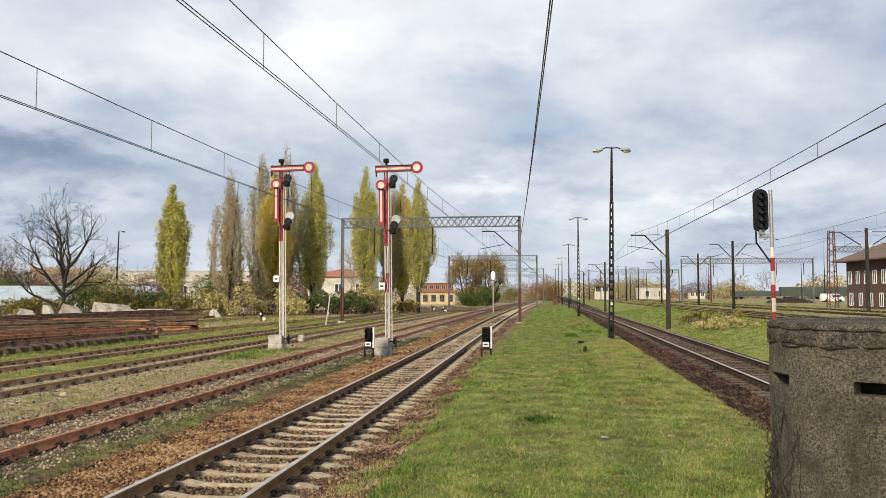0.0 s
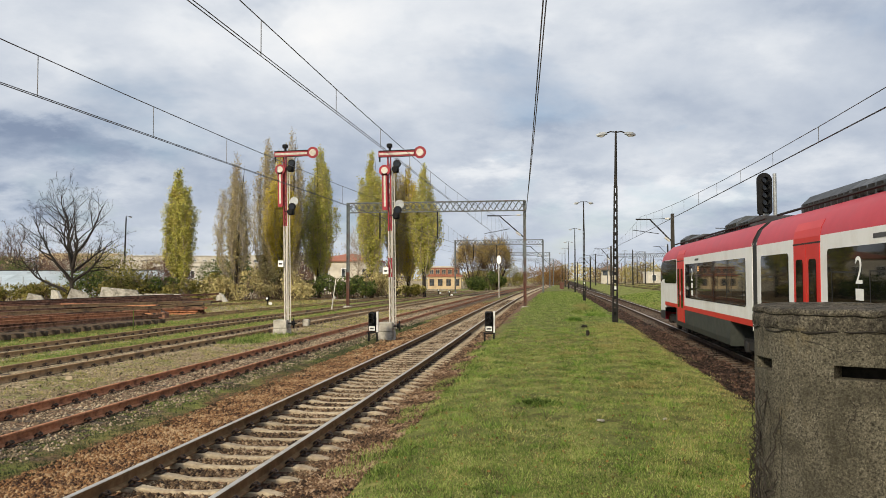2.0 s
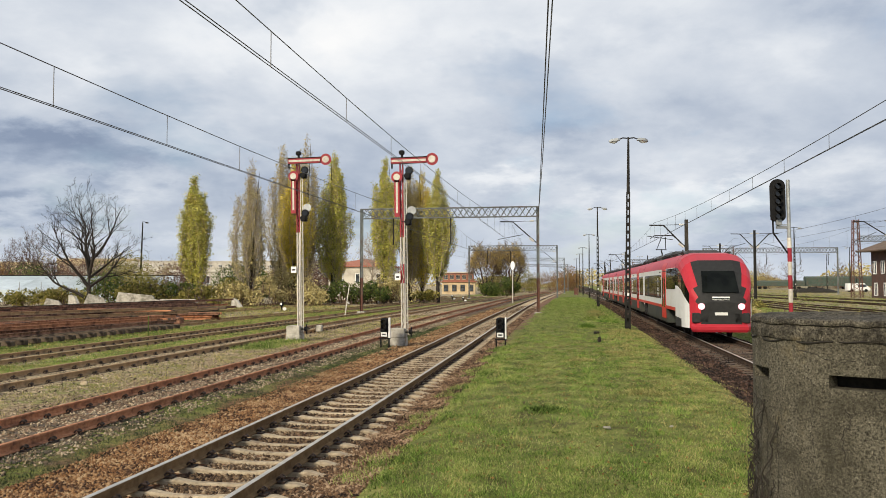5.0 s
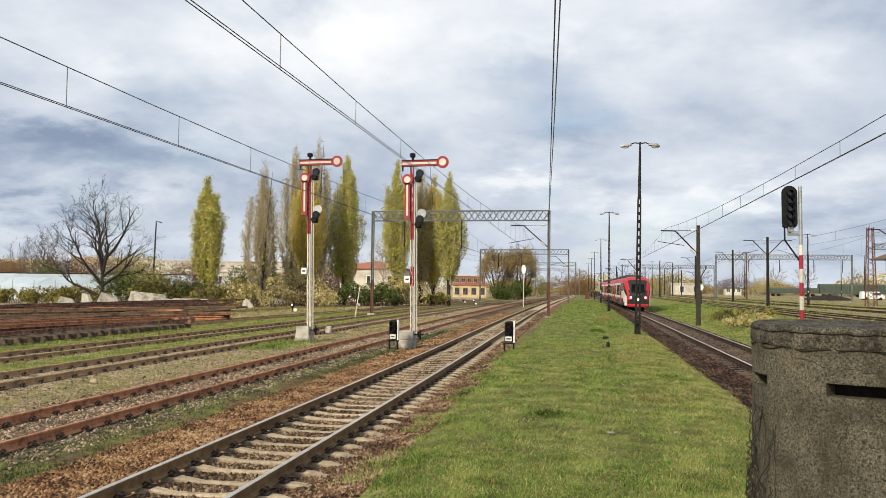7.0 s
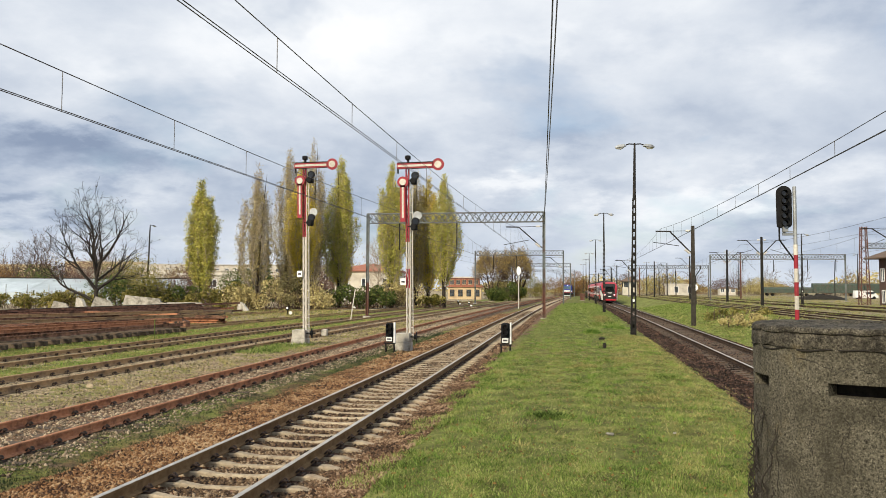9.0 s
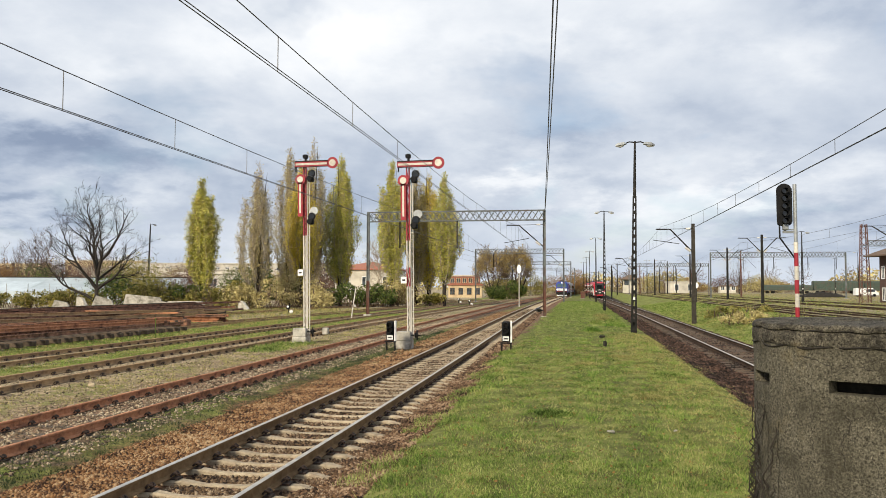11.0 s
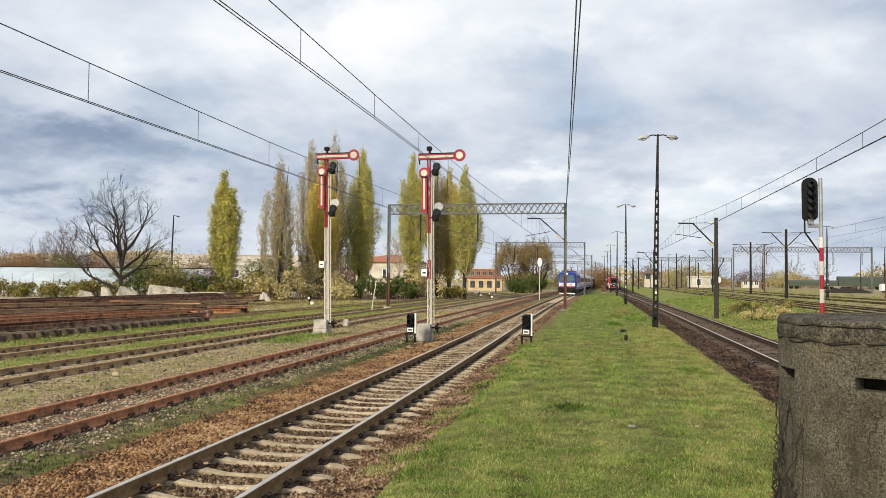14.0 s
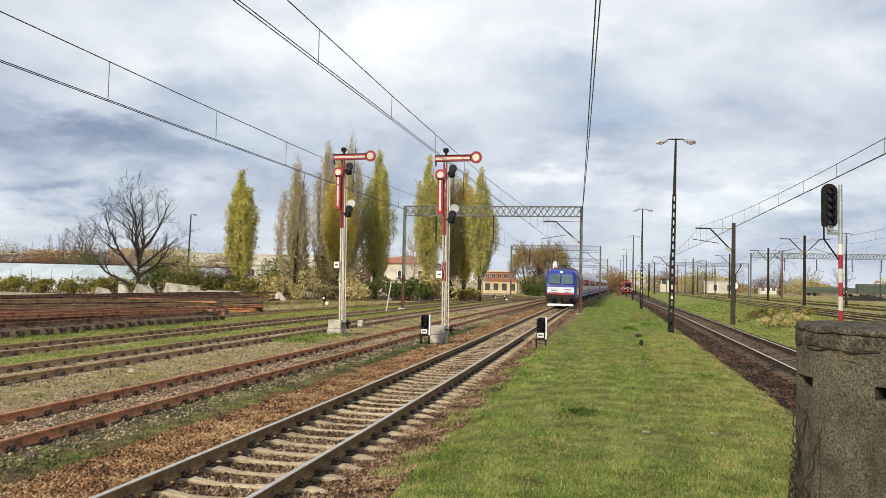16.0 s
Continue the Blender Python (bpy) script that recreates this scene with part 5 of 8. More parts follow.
def poplar(x, y, h, w, seed, mat, twig, leaves, bare_top, label, z=-0.25, low=0.05):
    """A narrow poplar: several steep leaders close beside the trunk, each with short upright twigs, leaves in clumps on the twigs."""
    r = np.random.default_rng(seed)
    t = thing("poplar_tree", label, "tree", pose(x, y, z), "poplars behind the yard")
    trunk, twigs = [], []
    limb_chain(r, (0, 0, -0.2), (0, 0, 1), h * 0.95, h * 0.017, 0.8, 0.012, 0.03, trunk)
    spots, height, heavy = [], [], []

    def spread(f):
        # how far a leader stands off the trunk at the height f: in at the foot, out at two fifths, drawn in above
        return np.interp(f, [0.0, 0.06, 0.2, 0.4, 0.62, 0.82, 1.0], [0.0, 0.36, 0.78, 1.0, 0.93, 0.68, 0.40])

    count = int(9 + w * 2.6)
    for k in range(count):
        a = 2.4 * k + r.uniform(-0.4, 0.4)
        rho = 0.0 if k == 0 else 0.22 + 0.60 * ((k % 7) / 6) ** 0.8 + r.uniform(-0.06, 0.06)
        f0 = low + r.uniform(0, 0.30) * (0.4 + rho)
        f1 = float(np.clip(0.99 - 0.43 * rho ** 1.5 + r.uniform(-0.10, 0.03), 0.4, 1.0))
        n = max(6, int((f1 - f0) * h / 0.33))
        p = np.array([0.0, 0.0, f0 * h])
        sway = r.uniform(0, 6.28)
        for j in range(1, n + 1):
            u = j / n
            f = f0 + (f1 - f0) * u
            out = rho * w / 2 * spread(f) * min(1.0, u / 0.22) ** 0.7
            aa = a + 0.18 * math.sin(sway + 4 * u)
            q = np.array([out * math.cos(aa), out * math.sin(aa), f * h]) + r.normal(size=3) * 0.025
            thick = (0.062 if rho < 0.5 else 0.048) * (1 - u) ** 0.8 + 0.010
            (trunk if u < 0.25 and rho < 0.35 else twigs).append((p, q, thick, thick * 0.96))
            if u > 0.08:
                room = 0.35 + 0.75 * math.sin(math.pi * min(1, 0.15 + 0.85 * f) ** 0.9)
                for _ in range(4):
                    b = r.uniform(0, 6.28)
                    ln = r.uniform(0.45, 1.25) * room * w / 5
                    e = np.array([math.cos(b) * 0.46, math.sin(b) * 0.46, 0.86]) * ln + r.normal(size=3) * 0.05
                    twigs.append((q, q + e, 0.011, 0.005))
                    wt = r.random() ** 2.2 * (0.45 if f < 0.1 else 1)
                    for s_ in (0.3, 0.62, 1.0):
                        c = q + e * s_
                        g = np.array([math.cos(b + s_), math.sin(b + s_), 1.5]) * r.uniform(0.1, 0.26)
                        twigs.append((c, c + g, 0.006, 0.003))
                        spots.append(c + g * 0.6)
                        height.append(c[2] / h)
                        heavy.append(wt)
            p = q
    sticks("trunk", trunk, M["bark"], t)
    tagged(sticks("branch_mass", twigs, M[twig], t), kind="stuff")
    c, fz = np.array(spots), np.array(height)
    want = np.clip(1.15 - fz * bare_top, 0.03, 1) * (0.06 + np.array(heavy))
    k = r.choice(len(c), size=leaves, p=want / want.sum())
    v, f = leaf_quads(c[k] + r.normal(size=(leaves, 3)) * np.array([0.13, 0.13, 0.2]), 0.098, r)
    tagged(bulk("crown", v, f, M[mat], t), kind="stuff")
    return t


poplar(-42.7, 84, 15.2, 4.3, 11, "leaf_olive", "twig", 33280, 0.2, "slim green and yellow poplar standing alone")
poplar(-35.9, 84, 16.6, 5.9, 13, "leaf_brown", "twig", 10880, 1.0, "nearly bare grey poplar with brown lower leaves")
poplar(-36.4, 95, 21.2, 4.4, 14, "leaf_brown", "twig", 15360, 0.75, "tall half-bare grey-brown poplar tree")
poplar(-33.7, 96.5, 22.2, 4.4, 15, "leaf_brown", "twig", 12800, 1.0, "tall poplar with a bare top")
poplar(-33.2, 91, 18.2, 4.5, 16, "leaf_yellow", "twig", 29440, 0.75, "slender yellow autumn poplar tree")
poplar(-30.2, 97, 19.6, 5.1, 17, "leaf_olive", "twig", 33280, 0.65, "slender yellow-green poplar with a thin top")
poplar(-31.2, 100.5, 13.5, 3.6, 21, "leaf_yellow", "twig", 15360, 0.5, "low yellow poplar between tall ones")
poplar(-23.6, 98, 19.0, 4.9, 18, "leaf_olive", "twig", 33280, 0.5, "yellow-green autumn poplar with a thin top")
poplar(-21.4, 103, 18.4, 4.2, 19, "leaf_brown", "twig", 16640, 0.6, "brownish poplar close behind another")
poplar(-19.9, 104, 18.6, 4.9, 20, "leaf_yellow", "twig", 26880, 0.6, "yellow poplar with a thin top")
poplar(-17.4, 102, 17.7, 4.9, 22, "leaf_olive", "twig", 28160, 0.65, "yellow-green poplar with a thin top")

def bare_tree(x, y, h, seed, label, mat="bark", width=0.75, z=-0.2, tips=700, fork=0.22):
    """A leafless tree: limbs grow from the trunk to points spread through the crown, thicker the more they carry."""
    r = np.random.default_rng(seed)
    t = thing("bare_tree", label, "tree", pose(x, y, z))
    node, up = [np.array([0.0, 0.0, -0.2])], [-1]
    d = np.array([0.0, 0.0, 1.0])
    steps = int(h * 0.62 / 0.4)
    for k in range(steps):
        d = d + r.normal(size=3) * 0.06
        d /= np.linalg.norm(d)
        node.append(node[-1] + d * 0.4)
        up.append(len(node) - 2)
    u = r.normal(size=(tips, 3))
    u /= np.linalg.norm(u, axis=1, keepdims=True)
    goal = u * (r.random(tips) ** 0.5)[:, None] * np.array([h * width / 2, h * width / 2, h * 0.40]) + np.array([0, 0, h * 0.60])
    goal[:, 2] += 0.10 * h * np.cos(np.arctan2(goal[:, 1], goal[:, 0]) * 3)
    goal = goal[goal[:, 2] > h * fork]
    start = np.array([0, 0, h * 0.34])
    goal = goal[np.argsort(np.linalg.norm((goal - start) * np.array([1, 1, 0.8]), axis=1))]
    arr = np.zeros((60000, 3))
    arr[: len(node)] = node
    m_ = len(node)
    path = np.zeros(60000)
    path[:m_] = np.arange(m_) * 0.4
    for g in goal:
        off = g - arr[:m_]
        dist = np.linalg.norm(off, axis=1) + 0.5 * path[:m_] + np.maximum(0, -off[:, 2]) * 0.4 + np.where(arr[:m_, 2] < h * fork, 50, 0)
        j = int(np.argmin(dist))
        p = arr[j].copy()
        ln = np.linalg.norm(g - p)
        n = max(1, int(ln / 0.35))
        lift = np.array([0, 0, -0.10 * ln])
        for k in range(1, n + 1):
            s_ = k / n
            q = p + (g - p) * s_ + lift * 4 * s_ * (1 - s_) * 0.4 + r.normal(size=3) * 0.03
            arr[m_] = q
            path[m_] = path[j] + ln / n
            up.append(j)
            j, m_ = m_, m_ + 1
    up = np.array(up)
    load = np.zeros(m_)
    has = np.zeros(m_, bool)
    has[up[1:]] = True
    load[~has] = 1
    for k in range(m_ - 1, 0, -1):
        load[up[k]] += load[k]
    rad = 0.027 * h / 15 * load ** 0.43
    seg = np.arange(1, m_)
    thick = load[seg] > 14
    for name, pick in (("limbs", thick), ("twigs", ~thick)):
        s2 = seg[pick]
        v, f = twig_prisms(arr[up[s2]], arr[s2], np.maximum(rad[s2], 0.015) * 1.05, np.maximum(rad[s2], 0.015))
        tagged(bulk("trunk" if name == "limbs" else "twig_mass", v, f, M[mat], t), kind="" if name == "limbs" else "stuff")
    tw = arr[seg[~thick]]
    pick = r.integers(len(tw), size=tips * 8)
    out_ = tw[pick] - start
    e = r.normal(size=(len(pick), 3)) * 0.26 + out_ / np.linalg.norm(out_, axis=1, keepdims=True) * 0.42
    v, f = twig_prisms(tw[pick], tw[pick] + e, np.full(len(pick), 0.010), np.full(len(pick), 0.004))
    tagged(bulk("twig_mass", v, f, M[mat], t), kind="stuff")
    return t




def forked_tree(x, y, h, seed, label, limbs, size=1.0, z=-0.2):
    """A leafless tree that forks again and again. limbs: (height it leaves the trunk, lean to the side, lean in depth, length)."""
    r = np.random.default_rng(seed)
    t = thing("bare_tree", label, "tree", pose(x, y, z))
    thick, thin = [], []

    def grow(p, d, length, radius, level):
        n = max(3, int(length / (0.42 if level < 2 else 0.22)))
        p, d = np.array(p, float), np.array(d, float) / np.linalg.norm(d)
        side = 1
        for k in range(n):
            u = (k + 1) / n
            d = d + r.normal(size=3) * (0.10 if level < 2 else 0.17) + np.array([0, 0, 0.035 if level < 3 else 0.01])
            d /= np.linalg.norm(d)
            q = p + d * length / n
            ra, rb = radius * (1 - 0.82 * k / n), radius * (1 - 0.82 * u)
            (thick if level < 2 else thin).append((p, q, max(ra, 0.010), max(rb, 0.008)))
            if level < 4 and u > (0.22 if level else 0.3) and r.random() < (0.62, 0.62, 0.68, 0.75)[level]:
                axis = np.cross(d, r.normal(size=3))
                axis /= np.linalg.norm(axis) + 1e-9
                ang = r.uniform(0.55, 1.0) * side
                side = -side
                nd_ = d * math.cos(ang) + axis * math.sin(abs(ang)) * np.sign(ang)
                nd_[2] = nd_[2] + 0.12
                grow(q, nd_, length * r.uniform(0.36, 0.60) * (1.12 - 0.45 * u), max(rb * 0.66, 0.012), level + 1)
            p = q

    limb_chain(r, (0, 0, -0.2), (0.02, 0, 1), h * 0.42, h * 0.026, 0.5, 0.03, 0.02, thick)
    joints = len(thick)
    for z0, lean, deep, length in limbs:
        k = min(joints - 1, int(z0 / (h * 0.42) * joints))
        grow(thick[k][1], (lean, deep, 1.0), length, h * 0.0135 * (length / 7) ** 0.6, 0)
    thick, thin = ([(p * size, q * size, a, b) for p, q, a, b in part_] for part_ in (thick, thin))
    sticks("trunk", thick, M["bark"], t)
    tagged(sticks("twig_mass", thin, M["bark"], t), kind="stuff")
    return t


forked_tree(-50.6, 76, 13.9, 5, "large bare dark tree with spreading limbs beside the rail stack", [
    (0.9, -1.5, 0.2, 8.6), (2.2, -0.75, -0.3, 8.6), (2.6, 1.3, 0.3, 7.0), (3.4, -0.5, 0.5, 8.2), (3.8, 0.75, -0.2, 8.0), (4.6, -0.22, -0.2, 8.6), (5.2, 0.28, 0.3, 8.2), (4.4, 0.2, -0.8, 6.5), (3.2, 0.9, 0.9, 6.0)], 0.89)
bare_tree(-90, 118, 12, 32, "bare tree behind the greenhouse", "brown_twig", 0.5, tips=260)
bare_tree(-97, 122, 10, 33, "bare tree behind the greenhouse", "brown_twig", 0.6, tips=260)
bare_tree(-84, 126, 10, 35, "bare tree behind the greenhouse", "brown_twig", 0.7, tips=260)
bare_tree(-30.5, 118, 11, 34, "small bare grey tree between the poplars", "twig", 0.4, tips=260)
bare_tree(-18.6, 166, 11.6, 36, "willow full of thin grey-brown branches", "brown_twig", 0.8, tips=300, fork=0.12)
bare_tree(-13.6, 168, 12.0, 37, "willow full of thin grey-brown branches", "brown_twig", 0.75, tips=300, fork=0.12)
for k in range(7):
    bare_tree(20 + k * 13, 310 + 9 * (k % 3), 11 + k % 3, 140 + k, "distant bare tree beyond the yard", "brown_twig", 0.8, tips=200)


def bush(x, y, w, h, seed, mat, label, n=1500, deep=None, leaf=0.12, z=-0.1, twig="brown_twig", name="bush", category="bush"):
    """A thicket: stems from several roots and leaves in uneven lobes."""
    r = np.random.default_rng(seed)
    t = thing(name, label, category, pose(x, y, z))
    deep = deep or w * 0.6
    out = []
    for k in range(int(14 + w * 5)):
        p = np.array([r.uniform(-w / 2, w / 2) * 0.9, r.uniform(-deep / 2, deep / 2) * 0.8, -0.1])
        limb_chain(r, p, (r.normal() * 0.3, r.normal() * 0.3, 1), h * r.uniform(0.5, 1.02), 0.03, 0.4, 0.16, 0.05, out)
    tagged(sticks("stem_mass", out, M[twig], t), kind="stuff")
    lobes = int(7 + w * 1.6)
    lx, ly = r.uniform(-w / 2, w / 2, lobes), r.uniform(-deep / 2, deep / 2, lobes)
    lz = h * r.uniform(0.22, 0.8, lobes) * (1 - 0.45 * np.abs(lx) / (w / 2))
    lr = h * r.uniform(0.16, 0.34, lobes)
    k = r.integers(lobes, size=n)
    d = r.normal(size=(n, 3))
    d /= np.linalg.norm(d, axis=1, keepdims=True)
    c = np.stack([lx[k], ly[k], lz[k]], 1) + d * (lr[k] * r.uniform(0.45, 1.08, n) ** 0.6)[:, None] * np.array([1.25, 1.0, 0.95])
    c[:, 2] = np.abs(c[:, 2])
    v, f = leaf_quads(c, leaf, r, 0.8)
    tagged(bulk("foliage", v, f, M[mat], t), kind="stuff")
    return t


# trees and thickets before the far buildings
for k, (x, y, w, h, mat) in enumerate([(-104, 112, 12, 9.5, "leaf_red"), (-94, 114, 9, 7.0, "leaf_orange"), (-84, 110, 7, 7.4, "leaf_green"), (-74, 108, 8, 8.0, "leaf_red"), (-67, 104, 6, 6.4, "leaf_green"), (-60, 100, 7, 7.4, "leaf_hedge"), (-53, 102, 5, 6.6, "leaf_red"), (-45, 101, 6, 6.6, "leaf_green"), (-39.5, 104, 5, 4.4, "leaf_green"), (-27, 108, 5, 3.6, "leaf_brown")]):
    bush(x, y, w, h, 160 + k, mat, "autumn thicket before the far buildings", 4200, 4, 0.12, name="thicket")

# under the poplars
bu = random.Random(5)
for k, (x, y, w, h, mat, n) in enumerate([
    (-47.5, 82, 5, 3.6, "leaf_hedge", 2200), (-44.5, 83, 6, 3.2, "leaf_green", 2200), (-40.5, 81, 5, 2.6, "leaf_hedge", 2000), (-38.2, 83, 5, 3.6, "leaf_hedge", 2200), (-34.5, 81, 5, 3.8, "leaf_brown", 2200),
    (-31.0, 86, 6, 3.6, "leaf_brown", 2200), (-27.8, 92, 5, 3.0, "leaf_green", 2000), (-25.2, 94, 5, 3.2, "leaf_green", 2200), (-22.2, 97, 4.5, 4.0, "leaf_brown", 1800), (-33.5, 90, 6, 4.5, "leaf_brown", 2000),
    (-19.0, 101, 4, 2.0, "leaf_hedge", 1400), (-53.5, 84, 6, 4.4, "leaf_green", 2200), (-49.0, 84, 5, 4.2, "leaf_hedge", 2200), (-57.5, 82, 5, 2.6, "leaf_hedge", 1500)]):
    bush(x, y, w, h, 40 + k, mat, "tangled autumn bush under the trees", n, leaf=0.15)
for k in range(9):
    bush(-91 + k * 4.7, 84 - k * 0.9, 5.4, 1.9 + 0.3 * (k % 3), 70 + k, "leaf_hedge", "yellow-green hedge before the greenhouse", 1700, 1.6, 0.14, name="hedge", category="hedge")
bush(12.4, 63, 5.2, 1.25, 90, "leaf_hedge", "low tangled bush on the bank", 1500, 3, 0.09, 0.0)
bush(11.2, 52, 4.6, 0.9, 91, "leaf_brown", "dry brown shrub on the bank", 1500, 3, 0.08, 0.1)


def dome_foliage(x, y, w, h, seed, mat, label, n):
    """A broad willow crown: thin leaves hang in strands from an uneven dome, thickest over the top."""
    r = np.random.default_rng(seed)
    t = thing("willow_tree", label, "tree", pose(x, y, -0.1))
    for k in range(7):
        a, out = r.uniform(0, 6.28), []
        limb_chain(r, (0.5 * math.cos(a), 0.5 * math.sin(a), -0.1), (0.35 * math.cos(a), 0.35 * math.sin(a), 1), h * r.uniform(0.6, 0.85), 0.12, 0.6, 0.09, 0.02, out)
        sticks("trunk", out, M["bark"], t)
    m = n // 9
    u = r.normal(size=(m, 3))
    u /= np.linalg.norm(u, axis=1, keepdims=True)
    u[:, 2] = np.abs(u[:, 2])
    lump = 1 + 0.09 * np.sin(u[:, 0] * 7 + seed) + 0.07 * np.sin(u[:, 1] * 9) + 0.05 * np.sin(u[:, 0] * 17 + u[:, 2] * 11)
    shell = (r.uniform(0.45, 1.0, m) ** 0.45 * lump)[:, None]
    tip = u * shell * np.array([w / 2, w * 0.36, h * 0.56]) + np.array([0, 0, h * 0.42])
    twig_from = tip * np.array([0.72, 0.72, 0.9])
    v, f = twig_prisms(twig_from, tip, np.full(m, 0.014), np.full(m, 0.006))
    tagged(bulk("branch_mass", v, f, M["brown_twig"], t), kind="stuff")
    leafy = np.flatnonzero(tip[:, 2] > h * (0.50 + 0.18 * r.random(m)))
    m = len(leafy)
    k = np.repeat(leafy, 9)
    drop = np.tile(np.linspace(0, 1, 9), m)
    c = tip[k] + np.stack([0.12 * r.normal(size=len(k)), 0.12 * r.normal(size=len(k)), -drop * 0.85 + 0.1 * r.normal(size=len(k))], 1)
    v, f = leaf_quads(c, 0.10, r, 0.9)
    tagged(bulk("foliage", v, f, M[mat], t), kind="stuff")
    return t


dome_foliage(-18.4, 167, 9.5, 11.0, 92, "leaf_willow", "big willow with thinning golden-brown leaves", 17000)
dome_foliage(-13.4, 169, 9.0, 11.6, 93, "leaf_willow", "big willow with thinning golden-brown leaves", 19000)
bush(-14.6, 160, 6.5, 4.6, 94, "leaf_green", "dense green bush at the foot of the willows", 6000, 4, 0.18)
bush(-18.5, 198, 8, 6.5, 95, "leaf_hedge", "yellow-green bush behind the sidings", 9000, 6, 0.13)
bush(-14.0, 225, 8, 7.5, 96, "leaf_hedge", "yellow-green bush beyond the willows", 8000, 5, 0.14)
bush(0.2, 262, 5, 8.2, 99, "leaf_orange", "russet autumn tree on the end of the island", 5000, 4, 0.12, name="autumn_tree", category="tree")
bush(-1.5, 290, 9, 10, 97, "leaf_orange", "orange autumn tree at the far end of the island", 6000, 6, 0.14, name="autumn_tree", category="tree")
bush(-8, 300, 14, 9, 98, "leaf_orange", "orange autumn tree beyond the tracks", 6000, 6, 0.15, name="autumn_tree", category="tree")
for k in range(12):
    bush(18 + k * 9.5 + bu.uniform(-3, 3), 300 + bu.uniform(0, 60), 12, 7 + bu.uniform(0, 4), 110 + k, ("leaf_red", "leaf_brown", "leaf_hedge", "leaf_orange")[k % 4], "distant autumn thicket beyond the yard", 5000, 6, 0.15)
for k in range(16):
    bush(-165 + k * 8.5, 165 + bu.uniform(-10, 25), 12, 8 + bu.uniform(0, 4), 130 + k, ("leaf_red", "leaf_red", "leaf_brown")[k % 3], "distant bare reddish trees", 4500, 6, 0.16, name="distant_thicket")


def conifer(x, y, h, seed):
    r = np.random.default_rng(seed)
    t = thing("spruce_tree", "dark green spruce among the houses", "tree", pose(x, y, 0))
    out = []
    limb_chain(r, (0, 0, -0.2), (0, 0, 1), h, 0.12, 0.8, 0.01, 0.02, out)
    sticks("trunk", out, M["bark"], t)
    z = h * r.random(1800) ** 1.4
    a = r.uniform(0, 6.28, 1800)
    rad = (1 - z / h) * h * 0.26 * r.random(1800) ** 0.5 * (0.7 + 0.3 * np.sin(z * 6))
    v, f = leaf_quads(np.stack([rad * np.cos(a), rad * np.sin(a), z - rad * 0.25], 1), 0.2, r)
    tagged(bulk("crown", v, f, M["leaf_green"], t), kind="stuff")


conifer(-58, 140, 9.5, 1)
conifer(-55.5, 143, 7.5, 2)
conifer(-68, 150, 8, 3)

# far woods along the horizon
r = np.random.default_rng(3)
n = 26000
a = r.uniform(-1.15, 1.15, n)
dist = r.uniform(620, 900, n)
hh = 9 + 5 * np.sin(a * 23) + 4 * np.sin(a * 61 + 1)
c = np.stack([dist * np.sin(a), dist * np.cos(a), np.abs(hh) * r.random(n)], 1)
v, f = leaf_quads(c, 1.5, r, 0.8)
tagged(bulk("far_woods", v, f, M["leaf_brown"]), "hazy belt of autumn trees along the horizon", "woods", kind="stuff")


# ---- grass, weeds and stones near the camera ----
def blades(name, label, x0, x1, y0, y1, n, mat, h, clump=0.0, near_bias=1.0, keep=None, wide=0.006):
    r = np.random.default_rng(int(abs(x0) * 31 + y0 * 7 + n) % 9973)
    y = y0 + (y1 - y0) * r.random(n) ** near_bias
    x = r.uniform(x0, x1, n)
    if clump:
        k = max(1, n // 14)
        cx, cy = r.uniform(x0, x1, k), y0 + (y1 - y0) * r.random(k) ** near_bias
        j = r.integers(k, size=n)
        pick = r.random(n) < clump
        sp = 0.05 + 0.0016 * cy[j]
        x = np.where(pick, cx[j] + r.normal(size=n) * sp, x)
        y = np.where(pick, cy[j] + r.normal(size=n) * sp, y)
    if keep is not None:
        k = keep(x, y)
        x, y = x[k], y[k]
        n = len(x)
    z = surface_height(x, y) - 0.01
    s = 1 + np.clip((y - 12) / 22, 0, 4)
    hh = h * r.uniform(0.45, 1.4, n) * (0.8 + 0.2 * s)
    a = r.uniform(0, 6.28, n)
    w = wide * s * r.uniform(0.7, 1.5, n)
    lean = r.normal(size=(n, 2)) * 0.55
    p = np.stack([x, y, z], 1)
    du = np.stack([np.cos(a) * w, np.sin(a) * w, np.zeros(n)], 1)
    tip = p + np.stack([lean[:, 0] * hh, lean[:, 1] * hh, hh], 1)
    v = np.stack([p - du, p + du, tip], 1).reshape(-1, 3)
    return tagged(bulk(name, v, np.arange(3 * n).reshape(-1, 3), M[mat]), label, "grass", kind="stuff")


def ragged(x0, x1):
    return lambda x, y: (x > x0 + 0.35 * np.sin(y * 1.7) + 0.2 * np.sin(y * 5.1)) & (x < x1 + 0.3 * np.sin(y * 1.3 + 1) + 0.2 * np.sin(y * 4.3))


def patchy(x0, x1, bare, seed):
    """Inside the ragged edges, thinned where the turf is worn: 0 leaves all, 1 leaves little."""
    inside = ragged(x0, x1)

    def keep(x, y):
        r = np.random.default_rng(seed)
        p = np.array([noise.noise(Vector((a * 1.6, c * 0.5, seed))) * 2.2 + noise.noise(Vector((a * 5.5, c * 1.7, seed))) * 1.9 for a, c in zip(x, y)])
        return inside(x, y) & (r.random(len(x)) > bare * (1 / (1 + np.exp(-2.2 * p))))

    return keep


